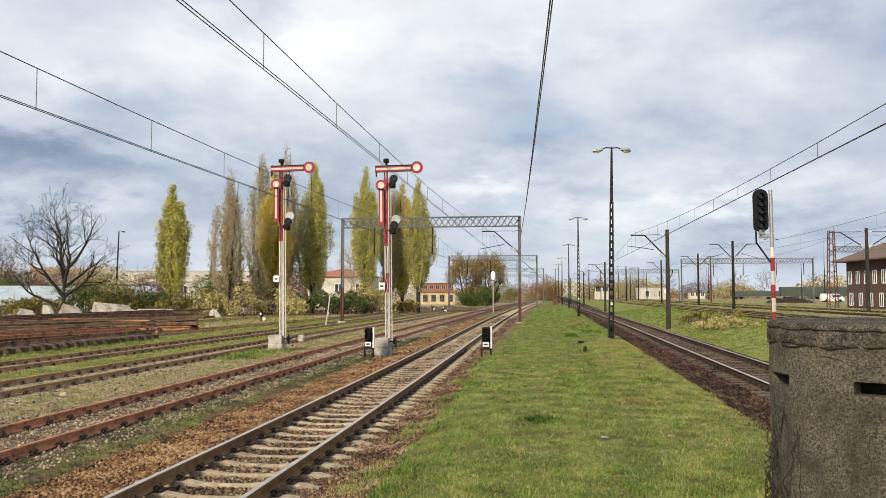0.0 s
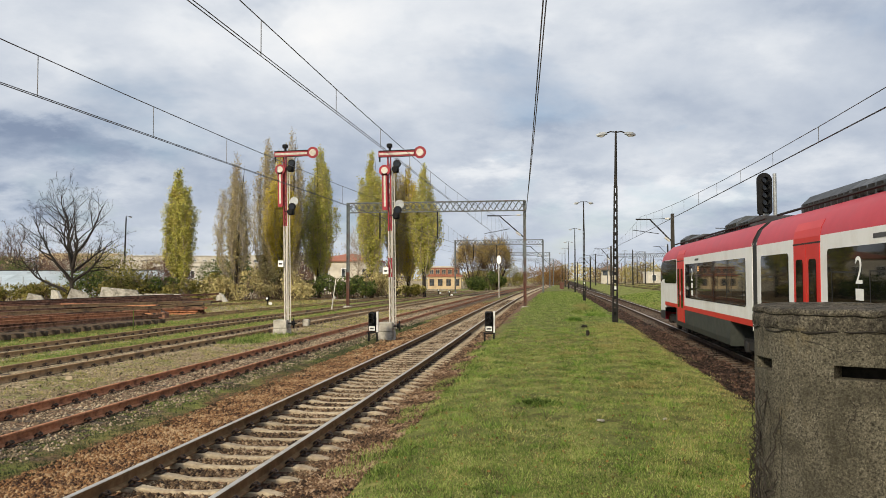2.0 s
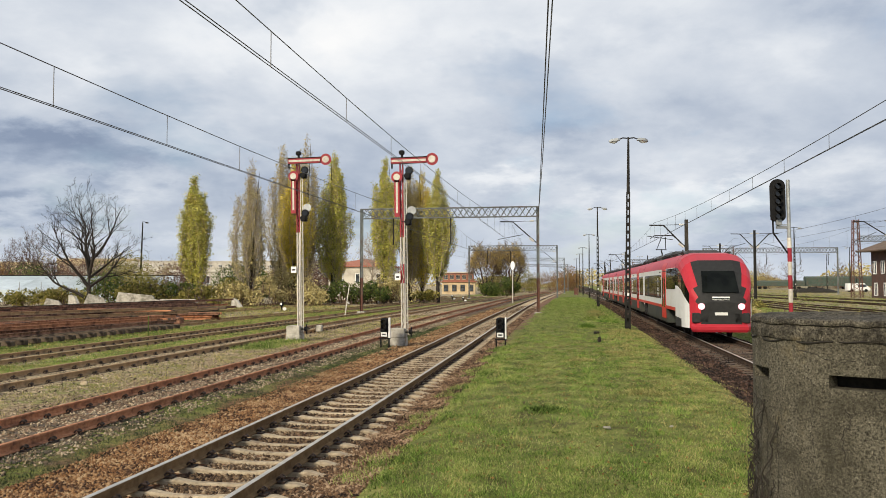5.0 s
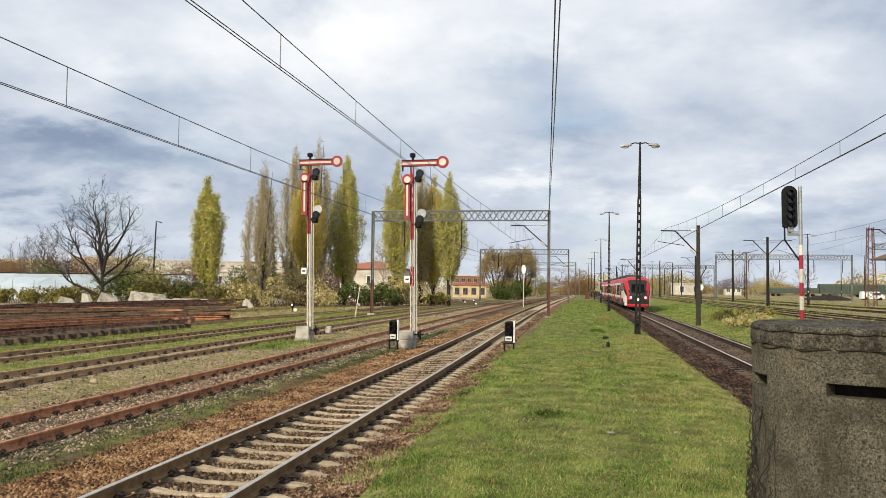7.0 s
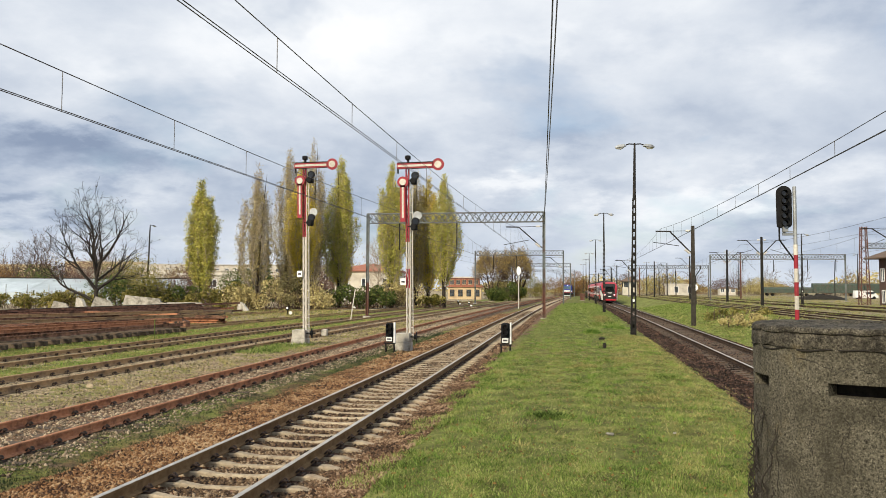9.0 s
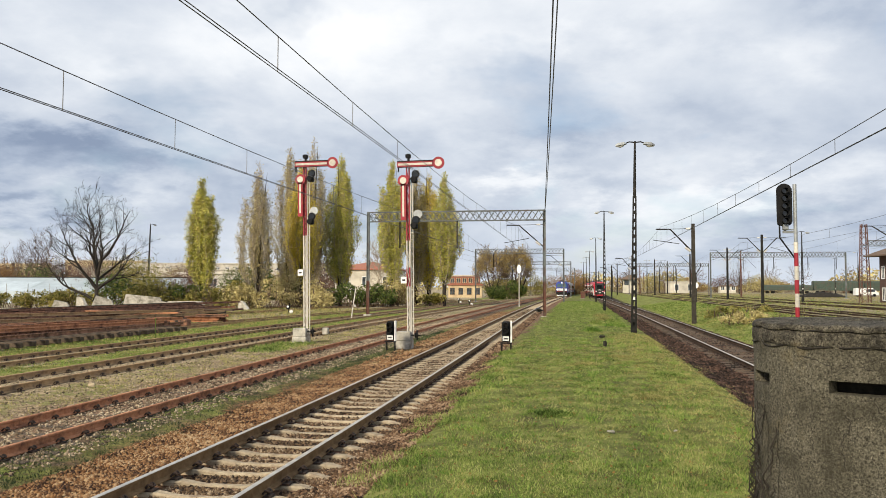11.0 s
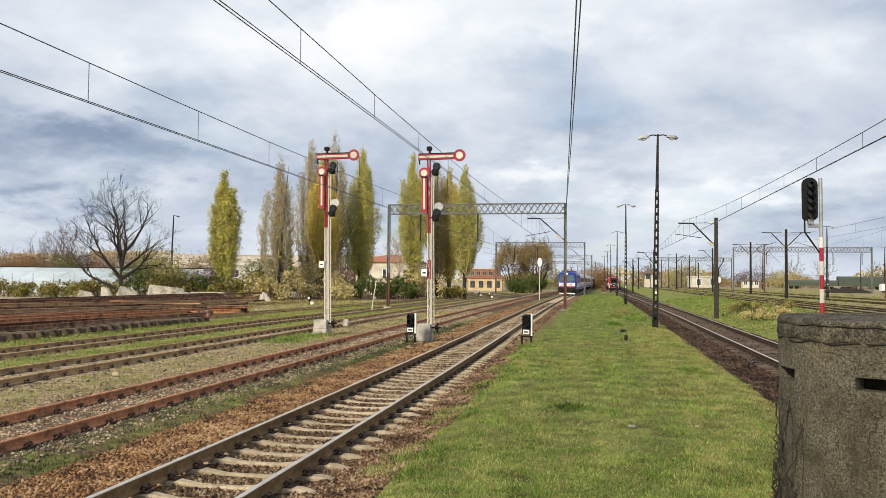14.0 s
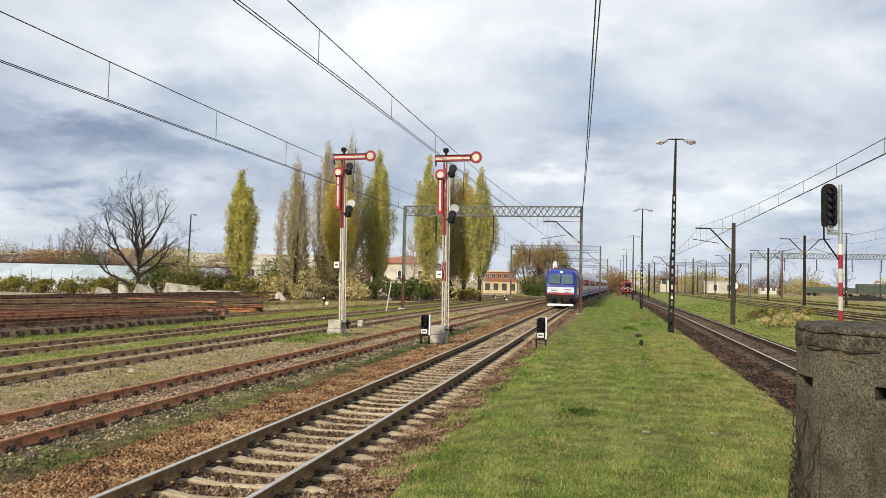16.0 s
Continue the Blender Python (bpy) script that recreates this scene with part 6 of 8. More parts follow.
blades("lawn_grass", "short green grass on the island between the main lines", -2.6, 4.0, 5.5, 24, 150000, "grass", 0.038, 0.8, 1.25, patchy(-2.25, 3.5, 0.8, 1))
blades("lawn_grass", "short green grass close before the shelter", -2.6, 3.2, 4.6, 10.5, 90000, "grass", 0.036, 0.85, 1.0, patchy(-2.25, 3.5, 0.8, 2))
blades("lawn_grass", "short green grass on the island between the main lines", -2.9, 4.0, 24, 130, 90000, "grass", 0.042, 0.75, 1.4, patchy(-2.45, 3.4, 0.5, 3))
blades("straw_grass", "short straw-coloured dead grass in the turf", -2.4, 3.6, 5.0, 30, 60000, "straw", 0.030, 0.9, 1.3, patchy(-2.2, 3.5, 0.8, 8))
blades("dry_grass", "dry yellow grass along the edges of the island", 1.4, 4.2, 5.5, 40, 22000, "dry_grass", 0.055, 0.9, 1.4, ragged(1.6, 3.9))
blades("edge_grass", "longer grass hanging over the edge of the ballast", -2.75, -1.9, 5.5, 30, 16000, "grass", 0.085, 0.9, 1.3, ragged(-2.5, -1.95))
blades("bank_grass", "short grass on the sloping bank", 8.2, 14.4, 22, 110, 60000, "grass", 0.05, 0.8, 1.3)
blades("bank_grass", "dry grass on the bank", 8.4, 14.4, 22, 80, 14000, "dry_grass", 0.06, 0.9, 1.3)
# tussocks of brighter and longer grass in the turf
tr = np.random.default_rng(19)
for name, label, mat, count, hh in (("grass_tussock", "bright green tussocks standing in the short turf", "tussock", 420, 0.10), ("straw_tussock", "pale straw tussocks in the short turf", "dry_grass", 170, 0.085)):
    cx, cy = tr.uniform(-2.1, 3.2, count), 5.2 + 30 * tr.random(count) ** 1.5
    per = 34
    k = np.repeat(np.arange(count), per)
    size = tr.uniform(0.5, 1.5, count)
    n = len(k)
    d, a = tr.random(n) ** 0.7 * 0.075 * size[k] * (1 + cy[k] / 25), tr.uniform(0, 6.28, n)
    px, py = cx[k] + d * np.cos(a), cy[k] + d * np.sin(a)
    p = np.stack([px, py, surface_height(px, py) - 0.01], 1)
    h_ = hh * size[k] * tr.uniform(0.4, 1.1, n)
    w_ = 0.005 * (1 + np.clip((py - 10) / 16, 0, 4))
    b_ = tr.uniform(0, 6.28, n)
    du = np.stack([np.cos(b_) * w_, np.sin(b_) * w_, np.zeros(n)], 1)
    tip = p + np.stack([np.cos(a) * h_ * 0.7, np.sin(a) * h_ * 0.7, h_], 1)
    v = np.stack([p - du, p + du, tip], 1).reshape(-1, 3)
    tagged(bulk(name, v, np.arange(3 * n).reshape(-1, 3), M[mat]), label, "grass", kind="stuff")
blades("yard_grass", "dry grass and weeds on the raised yard", 14.4, 60, 40, 260, 46000, "dry_grass", 0.07, 0.9, 1.5)
blades("yard_grass", "green weeds along the yard tracks", 14.0, 40, 36, 200, 14000, "grass", 0.07, 0.95, 1.5)
blades("siding_weeds", "low dark weeds beside the rusty siding", -7.9, -6.5, 7, 45, 26000, "weeds", 0.05, 0.8, 1.4)
blades("siding_weeds", "weeds between the sidings", -12.6, -9.9, 12, 60, 16000, "dry_grass", 0.06, 0.9, 1.4)
blades("siding_grass", "green grass between the sidings", -17.0, -14.9, 16, 70, 9000, "tussock", 0.06, 0.85, 1.4)
blades("siding_grass", "straw-coloured grass between the sidings", -17.2, -14.7, 16, 70, 18000, "dry_grass", 0.06, 0.85, 1.4)
blades("siding_grass", "green grass before the rail stack", -21.8, -18.9, 20, 70, 11000, "tussock", 0.08, 0.85, 1.3)
blades("siding_grass", "straw-coloured grass before the rail stack", -22.0, -18.8, 20, 70, 22000, "dry_grass", 0.08, 0.85, 1.3)
blades("siding_grass", "dry grass behind the rail heap", -46, -21.5, 46, 84, 26000, "dry_grass", 0.12, 0.85, 1.0)
blades("siding_grass", "green tuft beside the signal", -12.8, -11.2, 28, 33, 2500, "grass", 0.12, 0.6)
def tuft(x, y, w, n, mat, h, seed):
    """A loose tussock, thick in the middle and thin at its rim."""
    r = np.random.default_rng(seed)
    px, py = x + r.normal(size=n) * w * 0.45, y + r.normal(size=n) * w * 0.4
    p = np.stack([px, py, surface_height(px, py) - 0.01], 1)
    hh = h * r.uniform(0.4, 1.4, n) * np.exp(-(((px - x) ** 2 + (py - y) ** 2) / (w * w)))
    a = r.uniform(0, 6.28, n)
    du = np.stack([np.cos(a), np.sin(a), np.zeros(n)], 1) * (0.012 + 0.0002 * y)
    tip = p + np.stack([r.normal(size=n) * hh * 0.7, r.normal(size=n) * hh * 0.7, hh], 1)
    v = np.stack([p - du, p + du, tip], 1).reshape(-1, 3)
    tagged(bulk("grass_tuft", v, np.arange(3 * n).reshape(-1, 3), M[mat]), "rough tuft of long grass on the island", "grass", kind="stuff")


for k, (x, y, w) in enumerate(((2.3, 47, 0.9), (1.9, 55, 0.8), (1.3, 50, 0.5), (0.9, 41, 0.5), (1.8, 62, 0.7), (2.4, 52, 0.7), (2.6, 21, 0.5), (1.7, 16.5, 0.6), (-0.2, 14, 0.5), (0.4, 23, 0.6), (-1.2, 19, 0.5), (1.5, 26, 0.7))):
    tuft(x, y, w, 700, ("tussock", "dry_grass", "grass")[k % 3] if y > 30 else ("grass", "dry_grass")[k % 2], 0.26 if y > 40 else 0.10, 60 + k)

# fallen leaves on the lawn
r = np.random.default_rng(77)
n = 2600
px, py = r.uniform(-2.2, 3.6, n), 6 + 34 * r.random(n) ** 1.4
c = np.stack([px, py, surface_height(px, py) + 0.045 + 0.02 * r.random(n)], 1)
v, f = leaf_quads(c, 0.02, r, 0.25)
tagged(bulk("fallen_leaves", v, f, M["leaf_orange"]), "small dry brown leaves scattered on the grass", "leaves", kind="stuff")


def stones(name, label, x0, x1, y0, y1, n, mat, size, line, keep=None, near=1.3):
    """Broken track stones as squashed eight-sided pebbles."""
    r = np.random.default_rng(n)
    y = y0 + (y1 - y0) * r.random(n) ** near
    x = r.uniform(x0, x1, n)
    if keep is not None:
        k = keep(x, y)
        x, y = x[k], y[k]
        n = len(x)
    base = np.interp(y, *line) - line[1][1]
    xw = x + base
    z = surface_height(xw, y) + r.uniform(-0.012, 0.012, n)
    s = size * r.uniform(0.6, 1.35, n) * (1 + np.clip((y - 15) / 60, 0, 1))
    octa = np.array([(1, 0, 0), (0, 1, 0), (-1, 0, 0), (0, -1, 0), (0, 0, 1), (0, 0, -1)], float)
    jit = octa[None] * r.uniform(0.55, 1.2, (n, 6, 1)) + r.normal(size=(n, 6, 3)) * 0.16
    a = r.uniform(0, 6.28, n)
    ca, sa = np.cos(a)[:, None], np.sin(a)[:, None]
    vx, vy, vz = jit[..., 0] * ca - jit[..., 1] * sa, jit[..., 0] * sa + jit[..., 1] * ca, jit[..., 2] * 0.75
    v = np.stack([vx, vy, vz], 2) * s[:, None, None] + np.stack([xw, y, z], 1)[:, None, :]
    fs = np.array([(0, 1, 4), (1, 2, 4), (2, 3, 4), (3, 0, 4), (1, 0, 5), (2, 1, 5), (3, 2, 5), (0, 3, 5)])
    f = (np.arange(n)[:, None, None] * 6 + fs[None]).reshape(-1, 3)
    return tagged(bulk(name, v.reshape(-1, 3), f, M[mat]), label, "ballast", kind="stuff")


LL, RL = (LEFT_Y, LEFT_X), (RIGHT_Y, RIGHT_X)


def off_rails(c, keep=0.17):
    def free(x, y):
        k = (y + 29.7) / 0.6
        between = np.abs(k - np.round(k)) * 0.6 > keep
        return (np.abs(np.abs(x - c) - 0.7525) > 0.085) & (between | (np.abs(x - c) > 1.32))
    return free



stones("track_ballast", "red-brown broken stone ballast of the main line", -6.75, -5.1, 6.5, 24, 40000, "stone_left", 0.036, LL)
stones("track_ballast", "dark brown broken stone shoulder of the main line", -3.12, -2.15, 5.5, 24, 30000, "stone_brown", 0.034, LL)
stones("track_ballast", "brown broken stones between the sleepers of the main line", -5.4, -2.9, 6.5, 34, 46000, "stone_bed", 0.033, LL, off_rails(-4.15, 0.10))
stones("track_ballast", "red-brown broken stone ballast of the main line", -6.7, -5.2, 24, 80, 14000, "stone_left", 0.05, LL)
stones("track_ballast", "dark brown broken stone shoulder of the main line", -3.0, -2.35, 24, 80, 8000, "stone_brown", 0.05, LL)
stones("track_ballast", "brown broken stones between the sleepers of the main line", -5.4, -2.9, 34, 90, 14000, "stone_bed", 0.04, LL, off_rails(-4.15, 0.12))
stones("track_ballast", "grey-brown stones and soil in the rusty siding", -10.2, -7.2, 8, 60, 20000, "stone_grey", 0.034, ([-50, 10, 30, 50, 120, 260], [-8.6, -8.68, -8.95, -9.3, -9.6, -7.5]))
stones("track_ballast", "grey-brown stones between the sidings", -14.9, -10.0, 12, 70, 16000, "stone_grey", 0.03, ([-50, 20, 260], [-13.68, -13.68, -13.0]))
stones("track_ballast", "dark brown broken stone ballast below the bank", 3.7, 7.7, 10, 40, 34000, "stone_right", 0.05, RL, off_rails(6.2))
stones("track_ballast", "dark brown broken stone ballast below the bank", 3.7, 7.7, 40, 120, 18000, "stone_right", 0.042, RL, off_rails(6.2))


# ---- litter on the grass ----
def litter(name, label, x, y, w, mat, seed, h=0.035):
    r = random.Random(seed)
    s = Shape()
    n = 9
    ring = lambda k, z: [(w * k * math.cos(2 * math.pi * i / n) * q, w * 0.55 * k * math.sin(2 * math.pi * i / n) * q, z + r.uniform(0, 0.012)) for i, q in enumerate(qs)]
    qs = [r.uniform(0.6, 1.2) for _ in range(n)]
    s.loft([ring(0.8, 0), ring(1.0, h * 0.4), ring(0.75, h), ring(0.3, h * 0.8)])
    ob = part(name, s, M[mat], None, "", pose(x, y, float(surface_height(np.array(x), np.array(y))) + 0.02, 0, 0, r.uniform(0, 180)))
    return tagged(ob, label, "litter")


litter("paper_scrap", "crumpled white paper scrap lying in the grass", 0.775, 12.34, 0.085, "pale_concrete", 1, 0.03)
litter("paper_scrap", "small white paper scrap lying in the grass", 1.764, 12.57, 0.035, "pale_concrete", 2, 0.03)
litter("dark_lump", "dark lump lying in the grass", 1.25, 35.5, 0.24, "crack", 3, 0.09)
litter("stone_lump", "grey stone half sunk in the grass", 1.2, 30.2, 0.12, "pole_concrete", 4, 0.2)
litter("stone_lump", "pale stone beside the siding", -11.6, 17.5, 0.09, "sleeper", 5, 0.09)


# ---- stack of old rails and track panels ----
def rail_bar(name, p, q, parent, mat="dark_rust"):
    s = Shape()
    p, q = Vector(p), Vector(q)
    d = (q - p).normalized()
    a = d.cross(Vector((0, 0, 1))).normalized()
    b = a.cross(d)
    s.loft([[tuple(c + a * u + b * (w + 0.16)) for u, w in RAIL] for c in (p, q)])
    return part(name, s, M[mat], parent)


rs = random.Random(21)
for k, (x, y0, y1, z, tilt) in enumerate([(-22.6, 22, 40.5, -0.02, 0.3), (-25.4, 20, 44.0, 0.0, -0.4)]):
    t = thing("track_panel", "rusty lifted track panel with stub sleepers", "track panel", None, "scrap track beside the sidings")
    for off in (-0.75, 0.75):
        rail_bar("rail", (x + off, y0, z + 0.22), (x + off + tilt, y1, z + 0.2), t)
    yy = y0 + 0.3
    while yy < y1:
        s = Shape()
        s.bevel_box(-1.05, 1.05, -0.11, 0.11, 0.0, 0.2, 0.02)
        part("sleeper", s, M["wood_sleeper"], t, at=pose(x + tilt * (yy - y0) / (y1 - y0), yy, z - 0.12))
        yy += 0.75
heap = thing("rail_heap", "long heap of rusty brown scrap rails on timber bearers", "scrap rails", None, "scrap track beside the sidings")
HEAP = ("dark_rust", "rust", "dark_rust", "clip", "brown_rail")
for k in range(64):
    # long bars thrown on one another: low at the front, piled to waist height and longer further back
    far = k / 63
    x = -24.6 - 10.5 * far + rs.uniform(-0.5, 0.5)
    top = 0.18 + 0.62 * min(1.0, far * 1.5)
    z = rs.uniform(0.0, top) - 0.1
    y0 = 16 + rs.uniform(-3, 12) + 6 * far
    y1 = (41 if far < 0.35 else 52 + 18 * far) + rs.uniform(-9, 4)
    rail_bar("rail", (x, y0, z + rs.uniform(-0.06, 0.10)), (x + rs.uniform(-1.9, 1.5), y1, z + rs.uniform(-0.06, 0.12)), heap, HEAP[rs.randrange(5)])
for k in range(9):
    s = Shape()
    s.bevel_box(-4.4, 4.4, -0.13, 0.13, 0, 0.2, 0.02)
    part("bearer", s, M["wood_sleeper"], heap, at=pose(-29.5 - 0.35 * k, 21 + k * 5.0, -0.2 + 0.2 * (k % 3), 0, rs.uniform(-2, 2), rs.uniform(-9, 9)))
# two tight bundles whose sawn ends face the sidings
for bx, by, cols, rows_, turn, ln in ((-24.7, 46.2, 4, 5, 99, 11.0), (-23.6, 49.6, 5, 3, 104, 9.0)):
    for i in range(cols):
        for j in range(rows_):
            a = radians(turn + rs.uniform(-1.5, 1.5))
            px, py, pz = bx + rs.uniform(-0.45, 0.25), by + i * 0.19, -0.12 + j * 0.17
            rail_bar("rail", (px, py, pz), (px - math.sin(a) * ln, py + math.cos(a) * ln * 0.6, pz + rs.uniform(-0.02, 0.04)), heap, HEAP[rs.randrange(5)])
for off, za, zb in ((0.0, 0.42, 0.34), (1.45, 0.44, 0.36), (2.6, 0.72, 0.5), (3.4, 0.95, 0.7)):
    rail_bar("rail", (-24.6 - off, 17 + off, za), (-21.6 - off * 0.6, 38.5 + 2.5 * off, zb), heap, "rust" if off < 2 else "brown_rail")
for k in range(7):
    s = Shape()
    s.bevel_box(-0.2, 0.2, -0.3, 0.3, 0, 0.42, 0.05)
    part("block", s, M["crack" if k % 2 else "dark_rust"], heap, at=pose(-23.0 - k * 0.5, 43.5 + 0.7 * k, -0.1, 0, 0, 20 * k))

# concrete slabs dumped behind the sidings
for k, (x, y, w, h, ang) in enumerate([(-45.9, 77.5, 5.2, 1.5, 2), (-41.0, 77.5, 5.5, 0.9, -8), (-50.6, 73.5, 2.4, 1.4, -28), (-48.4, 74, 2.8, 1.3, 24), (-43.6, 77, 2.6, 0.9, 12), (-34.6, 77.5, 2, 1.0, -30), (-52.5, 73, 2.5, 0.9, 10)]):
    s = Shape()
    s.poly([(-w / 2, -0.15, -0.3), (w / 2, -0.15, -0.3), (w / 2, 0.15, -0.3), (-w / 2, 0.15, -0.3), (-w / 2 + 0.4, -0.12, h), (w / 2 - 0.9, -0.12, h * 0.8), (w / 2 - 0.9, 0.12, h * 0.8), (-w / 2 + 0.4, 0.12, h)],
           [(3, 2, 1, 0), (4, 5, 6, 7), (0, 1, 5, 4), (1, 2, 6, 5), (2, 3, 7, 6), (3, 0, 4, 7)])
    tagged(part("concrete_slab", s, M["pale_concrete"], None, "", pose(x, y, -0.1, 0, ang * 0.3, ang)), "broken pale concrete slab leaning behind the sidings", "slab", "dumped slabs")

# small signals and posts out in the yard
for x, y in ((-26.2, 68.5), (-27.0, 92), (-24.0, 95), (-14.5, 105), (-18, 118)):
    t = thing("point_lantern", "small black and white point lantern beside a siding", "lantern", pose(x, y, -0.15), "point lanterns")
    s = Shape()
    s.tube((0, 0, 0), (0, 0, 0.4), 0.05, n=8)
    s.bevel_box(-0.14, 0.14, -0.12, 0.12, 0.38, 0.75, 0.03)
    part("body", s, M["black_paint"], t)
    s = Shape()
    s.disc((0.0, -0.13, 0.62), 0.1, (0, 1, 0), 0.02, 12)
    part("face", s, M["plate"], t)
    s = Shape()
    s.disc((0.3, -0.05, 0.16), 0.16, (0, 1, 0), 0.12, 12)
    part("weight", s, M["plate"], t)
t = thing("leaning_stake", "pale leaning wooden stake beside a siding", "stake", pose(-16.9, 57.5, -0.15, 0, 8, 0))
s = Shape()
s.tube((0, 0, 0), (0, 0, 2.4), 0.05, 0.03, n=6)
part("pole", s, M["white_paint"], t)
t = thing("thin_marker", "thin green marker rod between the sidings", "marker rod", pose(-19.0, 33.2, -0.1))
s = Shape()
s.tube((0, 0, 0), (0, 0, 0.95), 0.025, n=6)
part("rod", s, M["leaf_green"], t)
t = thing("junction_box", "small pale trackside box between the sidings", "box", pose(-12.6, 38.5, -0.15))
s = Shape()
s.bevel_box(-0.16, 0.16, -0.12, 0.12, 0, 0.36, 0.04)
part("case", s, M["pale_concrete"], t)


# ---- buildings ----
M["plaster"] = surface("pale_plaster", (0.56, 0.52, 0.44), (0.68, 0.64, 0.56), 2, 0.9, bump=0.1, stain=(0.42, 0.38, 0.32), stain_scale=0.5)
M["plaster_yellow"] = surface("yellow_plaster", (0.52, 0.40, 0.24), (0.64, 0.52, 0.33), 2, 0.9, bump=0.1, stain=(0.40, 0.30, 0.2), stain_scale=0.5)
M["brick"] = surface("dark_brick", (0.075, 0.042, 0.036), (0.13, 0.075, 0.06), 9, 0.9, bump=0.3, stain=(0.06, 0.045, 0.042), stain_scale=1)
M["roof_tile"] = surface("brown_roof_tiles", (0.10, 0.07, 0.052), (0.18, 0.125, 0.09), 6, 0.9, bump=0.4, stain=(0.08, 0.065, 0.05))
M["roof_red"] = surface("red_roof", (0.25, 0.10, 0.065), (0.36, 0.15, 0.1), 3, 0.9, bump=0.2)
M["film"] = surface("greenhouse_film", (0.40, 0.46, 0.50), (0.52, 0.59, 0.63), 0.6, 0.4, bump=0.05, stain=(0.34, 0.40, 0.43), stain_scale=0.25)
M["pane"] = glass("window_pane", (0.05, 0.06, 0.07), 0.08)
M["wagon_green"] = surface("dull_green_wagon", (0.035, 0.058, 0.045), (0.075, 0.10, 0.08), 2, 0.7, bump=0.1, stain=(0.09, 0.07, 0.055))


def building(name, label, x, y, w, d, h, z, turn, wall, roof, rows, cols, pitch=0.0, win=(1.2, 1.4), category="house", frames="plate", overhang=0.3):
    t = thing(name, label, category, pose(x, y, z, 0, 0, turn))
    s = Shape()
    s.box(-w / 2, w / 2, -d / 2, d / 2, -0.5, h)
    part("wall", s, M[wall], t)
    s = Shape()
    o = overhang
    if pitch:
        hw, hd = w / 2 + o, d / 2 + o
        rl = max(hw - hd, 0.3)
        s.poly([(-hw, -hd, h), (hw, -hd, h), (hw, hd, h), (-hw, hd, h), (-hw, -hd, h + 0.15), (hw, -hd, h + 0.15), (hw, hd, h + 0.15), (-hw, hd, h + 0.15), (-rl, 0, h + pitch), (rl, 0, h + pitch)],
               [(3, 2, 1, 0), (0, 1, 5, 4), (1, 2, 6, 5), (2, 3, 7, 6), (3, 0, 4, 7), (4, 5, 9, 8), (5, 6, 9), (6, 7, 8, 9), (7, 4, 8)])
    else:
        s.box(-w / 2 - o, w / 2 + o, -d / 2 - o, d / 2 + o, h, h + 0.35)
    part("roof", s, M[roof], t)
    pane = Shape().box(-win[0] / 2, win[0] / 2, -0.03, 0.05, -win[1] / 2, win[1] / 2).mesh("window", M["pane"])
    fr = Shape()
    for a, b, c, e in ((-1, 1, -1, -0.86), (-1, 1, 0.86, 1), (-1, -0.86, -1, 1), (0.86, 1, -1, 1), (-0.06, 0.06, -1, 1)):
        fr.box(a * win[0] / 2 * 1.12, b * win[0] / 2 * 1.12, -0.07, 0.0, c * win[1] / 2 * 1.1, e * win[1] / 2 * 1.1)
    frame_mesh = fr.mesh("window_frame", M[frames])
    for zc, n, side in rows:
        for k in range(n):
            if side == "front":
                at = pose(-w / 2 + w * (k + 0.5) / n, -d / 2 - 0.02, zc)
            else:
                at = pose(-w / 2 - 0.02, -d / 2 + d * (k + 0.5) / n, zc, 0, 0, -90)
            wi = part("window", pane, None, t, at=at)
            part("window_frame", frame_mesh, None, wi)
    return t


building("signal_box", "dark brick signal box with white windows and a hipped brown roof", 43.4, 100.5, 11, 13, 6.4, -0.1, 4, "brick", "roof_tile", [(4.4, 5, "front"), (4.4, 6, "side"), (1.7, 4, "front"), (1.7, 5, "side")], 5, 3.4, (0.85, 1.5), "signal box", overhang=1.3)
building("white_hut", "small pale flat-roofed railway hut with a dark doorway", 34.6, 282, 9, 7, 3.9, 0.2, 6, "plaster", "plaster", [(2.2, 2, "front")], 2, win=(1.3, 2.2), category="hut")
building("white_hut", "low white hut in the yard", 53, 300, 5.5, 4, 2.6, 0.2, 0, "plaster", "roof_tile", [(2.0, 3, "front")], 3, 0.8, category="hut")
building("white_house", "white two-storey house behind the poplars", -62.6, 130, 12, 9, 4.6, -0.2, 10, "plaster", "plaster", [(3.2, 3, "front"), (1.2, 3, "front")], 3, category="house")
building("white_house", "white house between the poplars", -34.0, 126, 10, 9, 5.2, -0.2, 5, "plaster", "roof_red", [(3.4, 3, "front"), (1.3, 2, "front")], 3, 1.4)
building("yellow_building", "yellow low railway building with dark windows", -27.4, 190, 8, 10, 3.0, -0.3, 6, "plaster_yellow", "roof_red", [(1.6, 4, "front")], 5, win=(1.0, 1.5), category="building", frames="roof_tile")
building("red_building", "red brick upper storey with dark windows", -28.0, 193, 7.4, 8, 5.2, -0.3, 6, "roof_red", "plaster", [(4.2, 5, "front")], 7, win=(0.9, 1.1), category="building", frames="plaster_yellow")
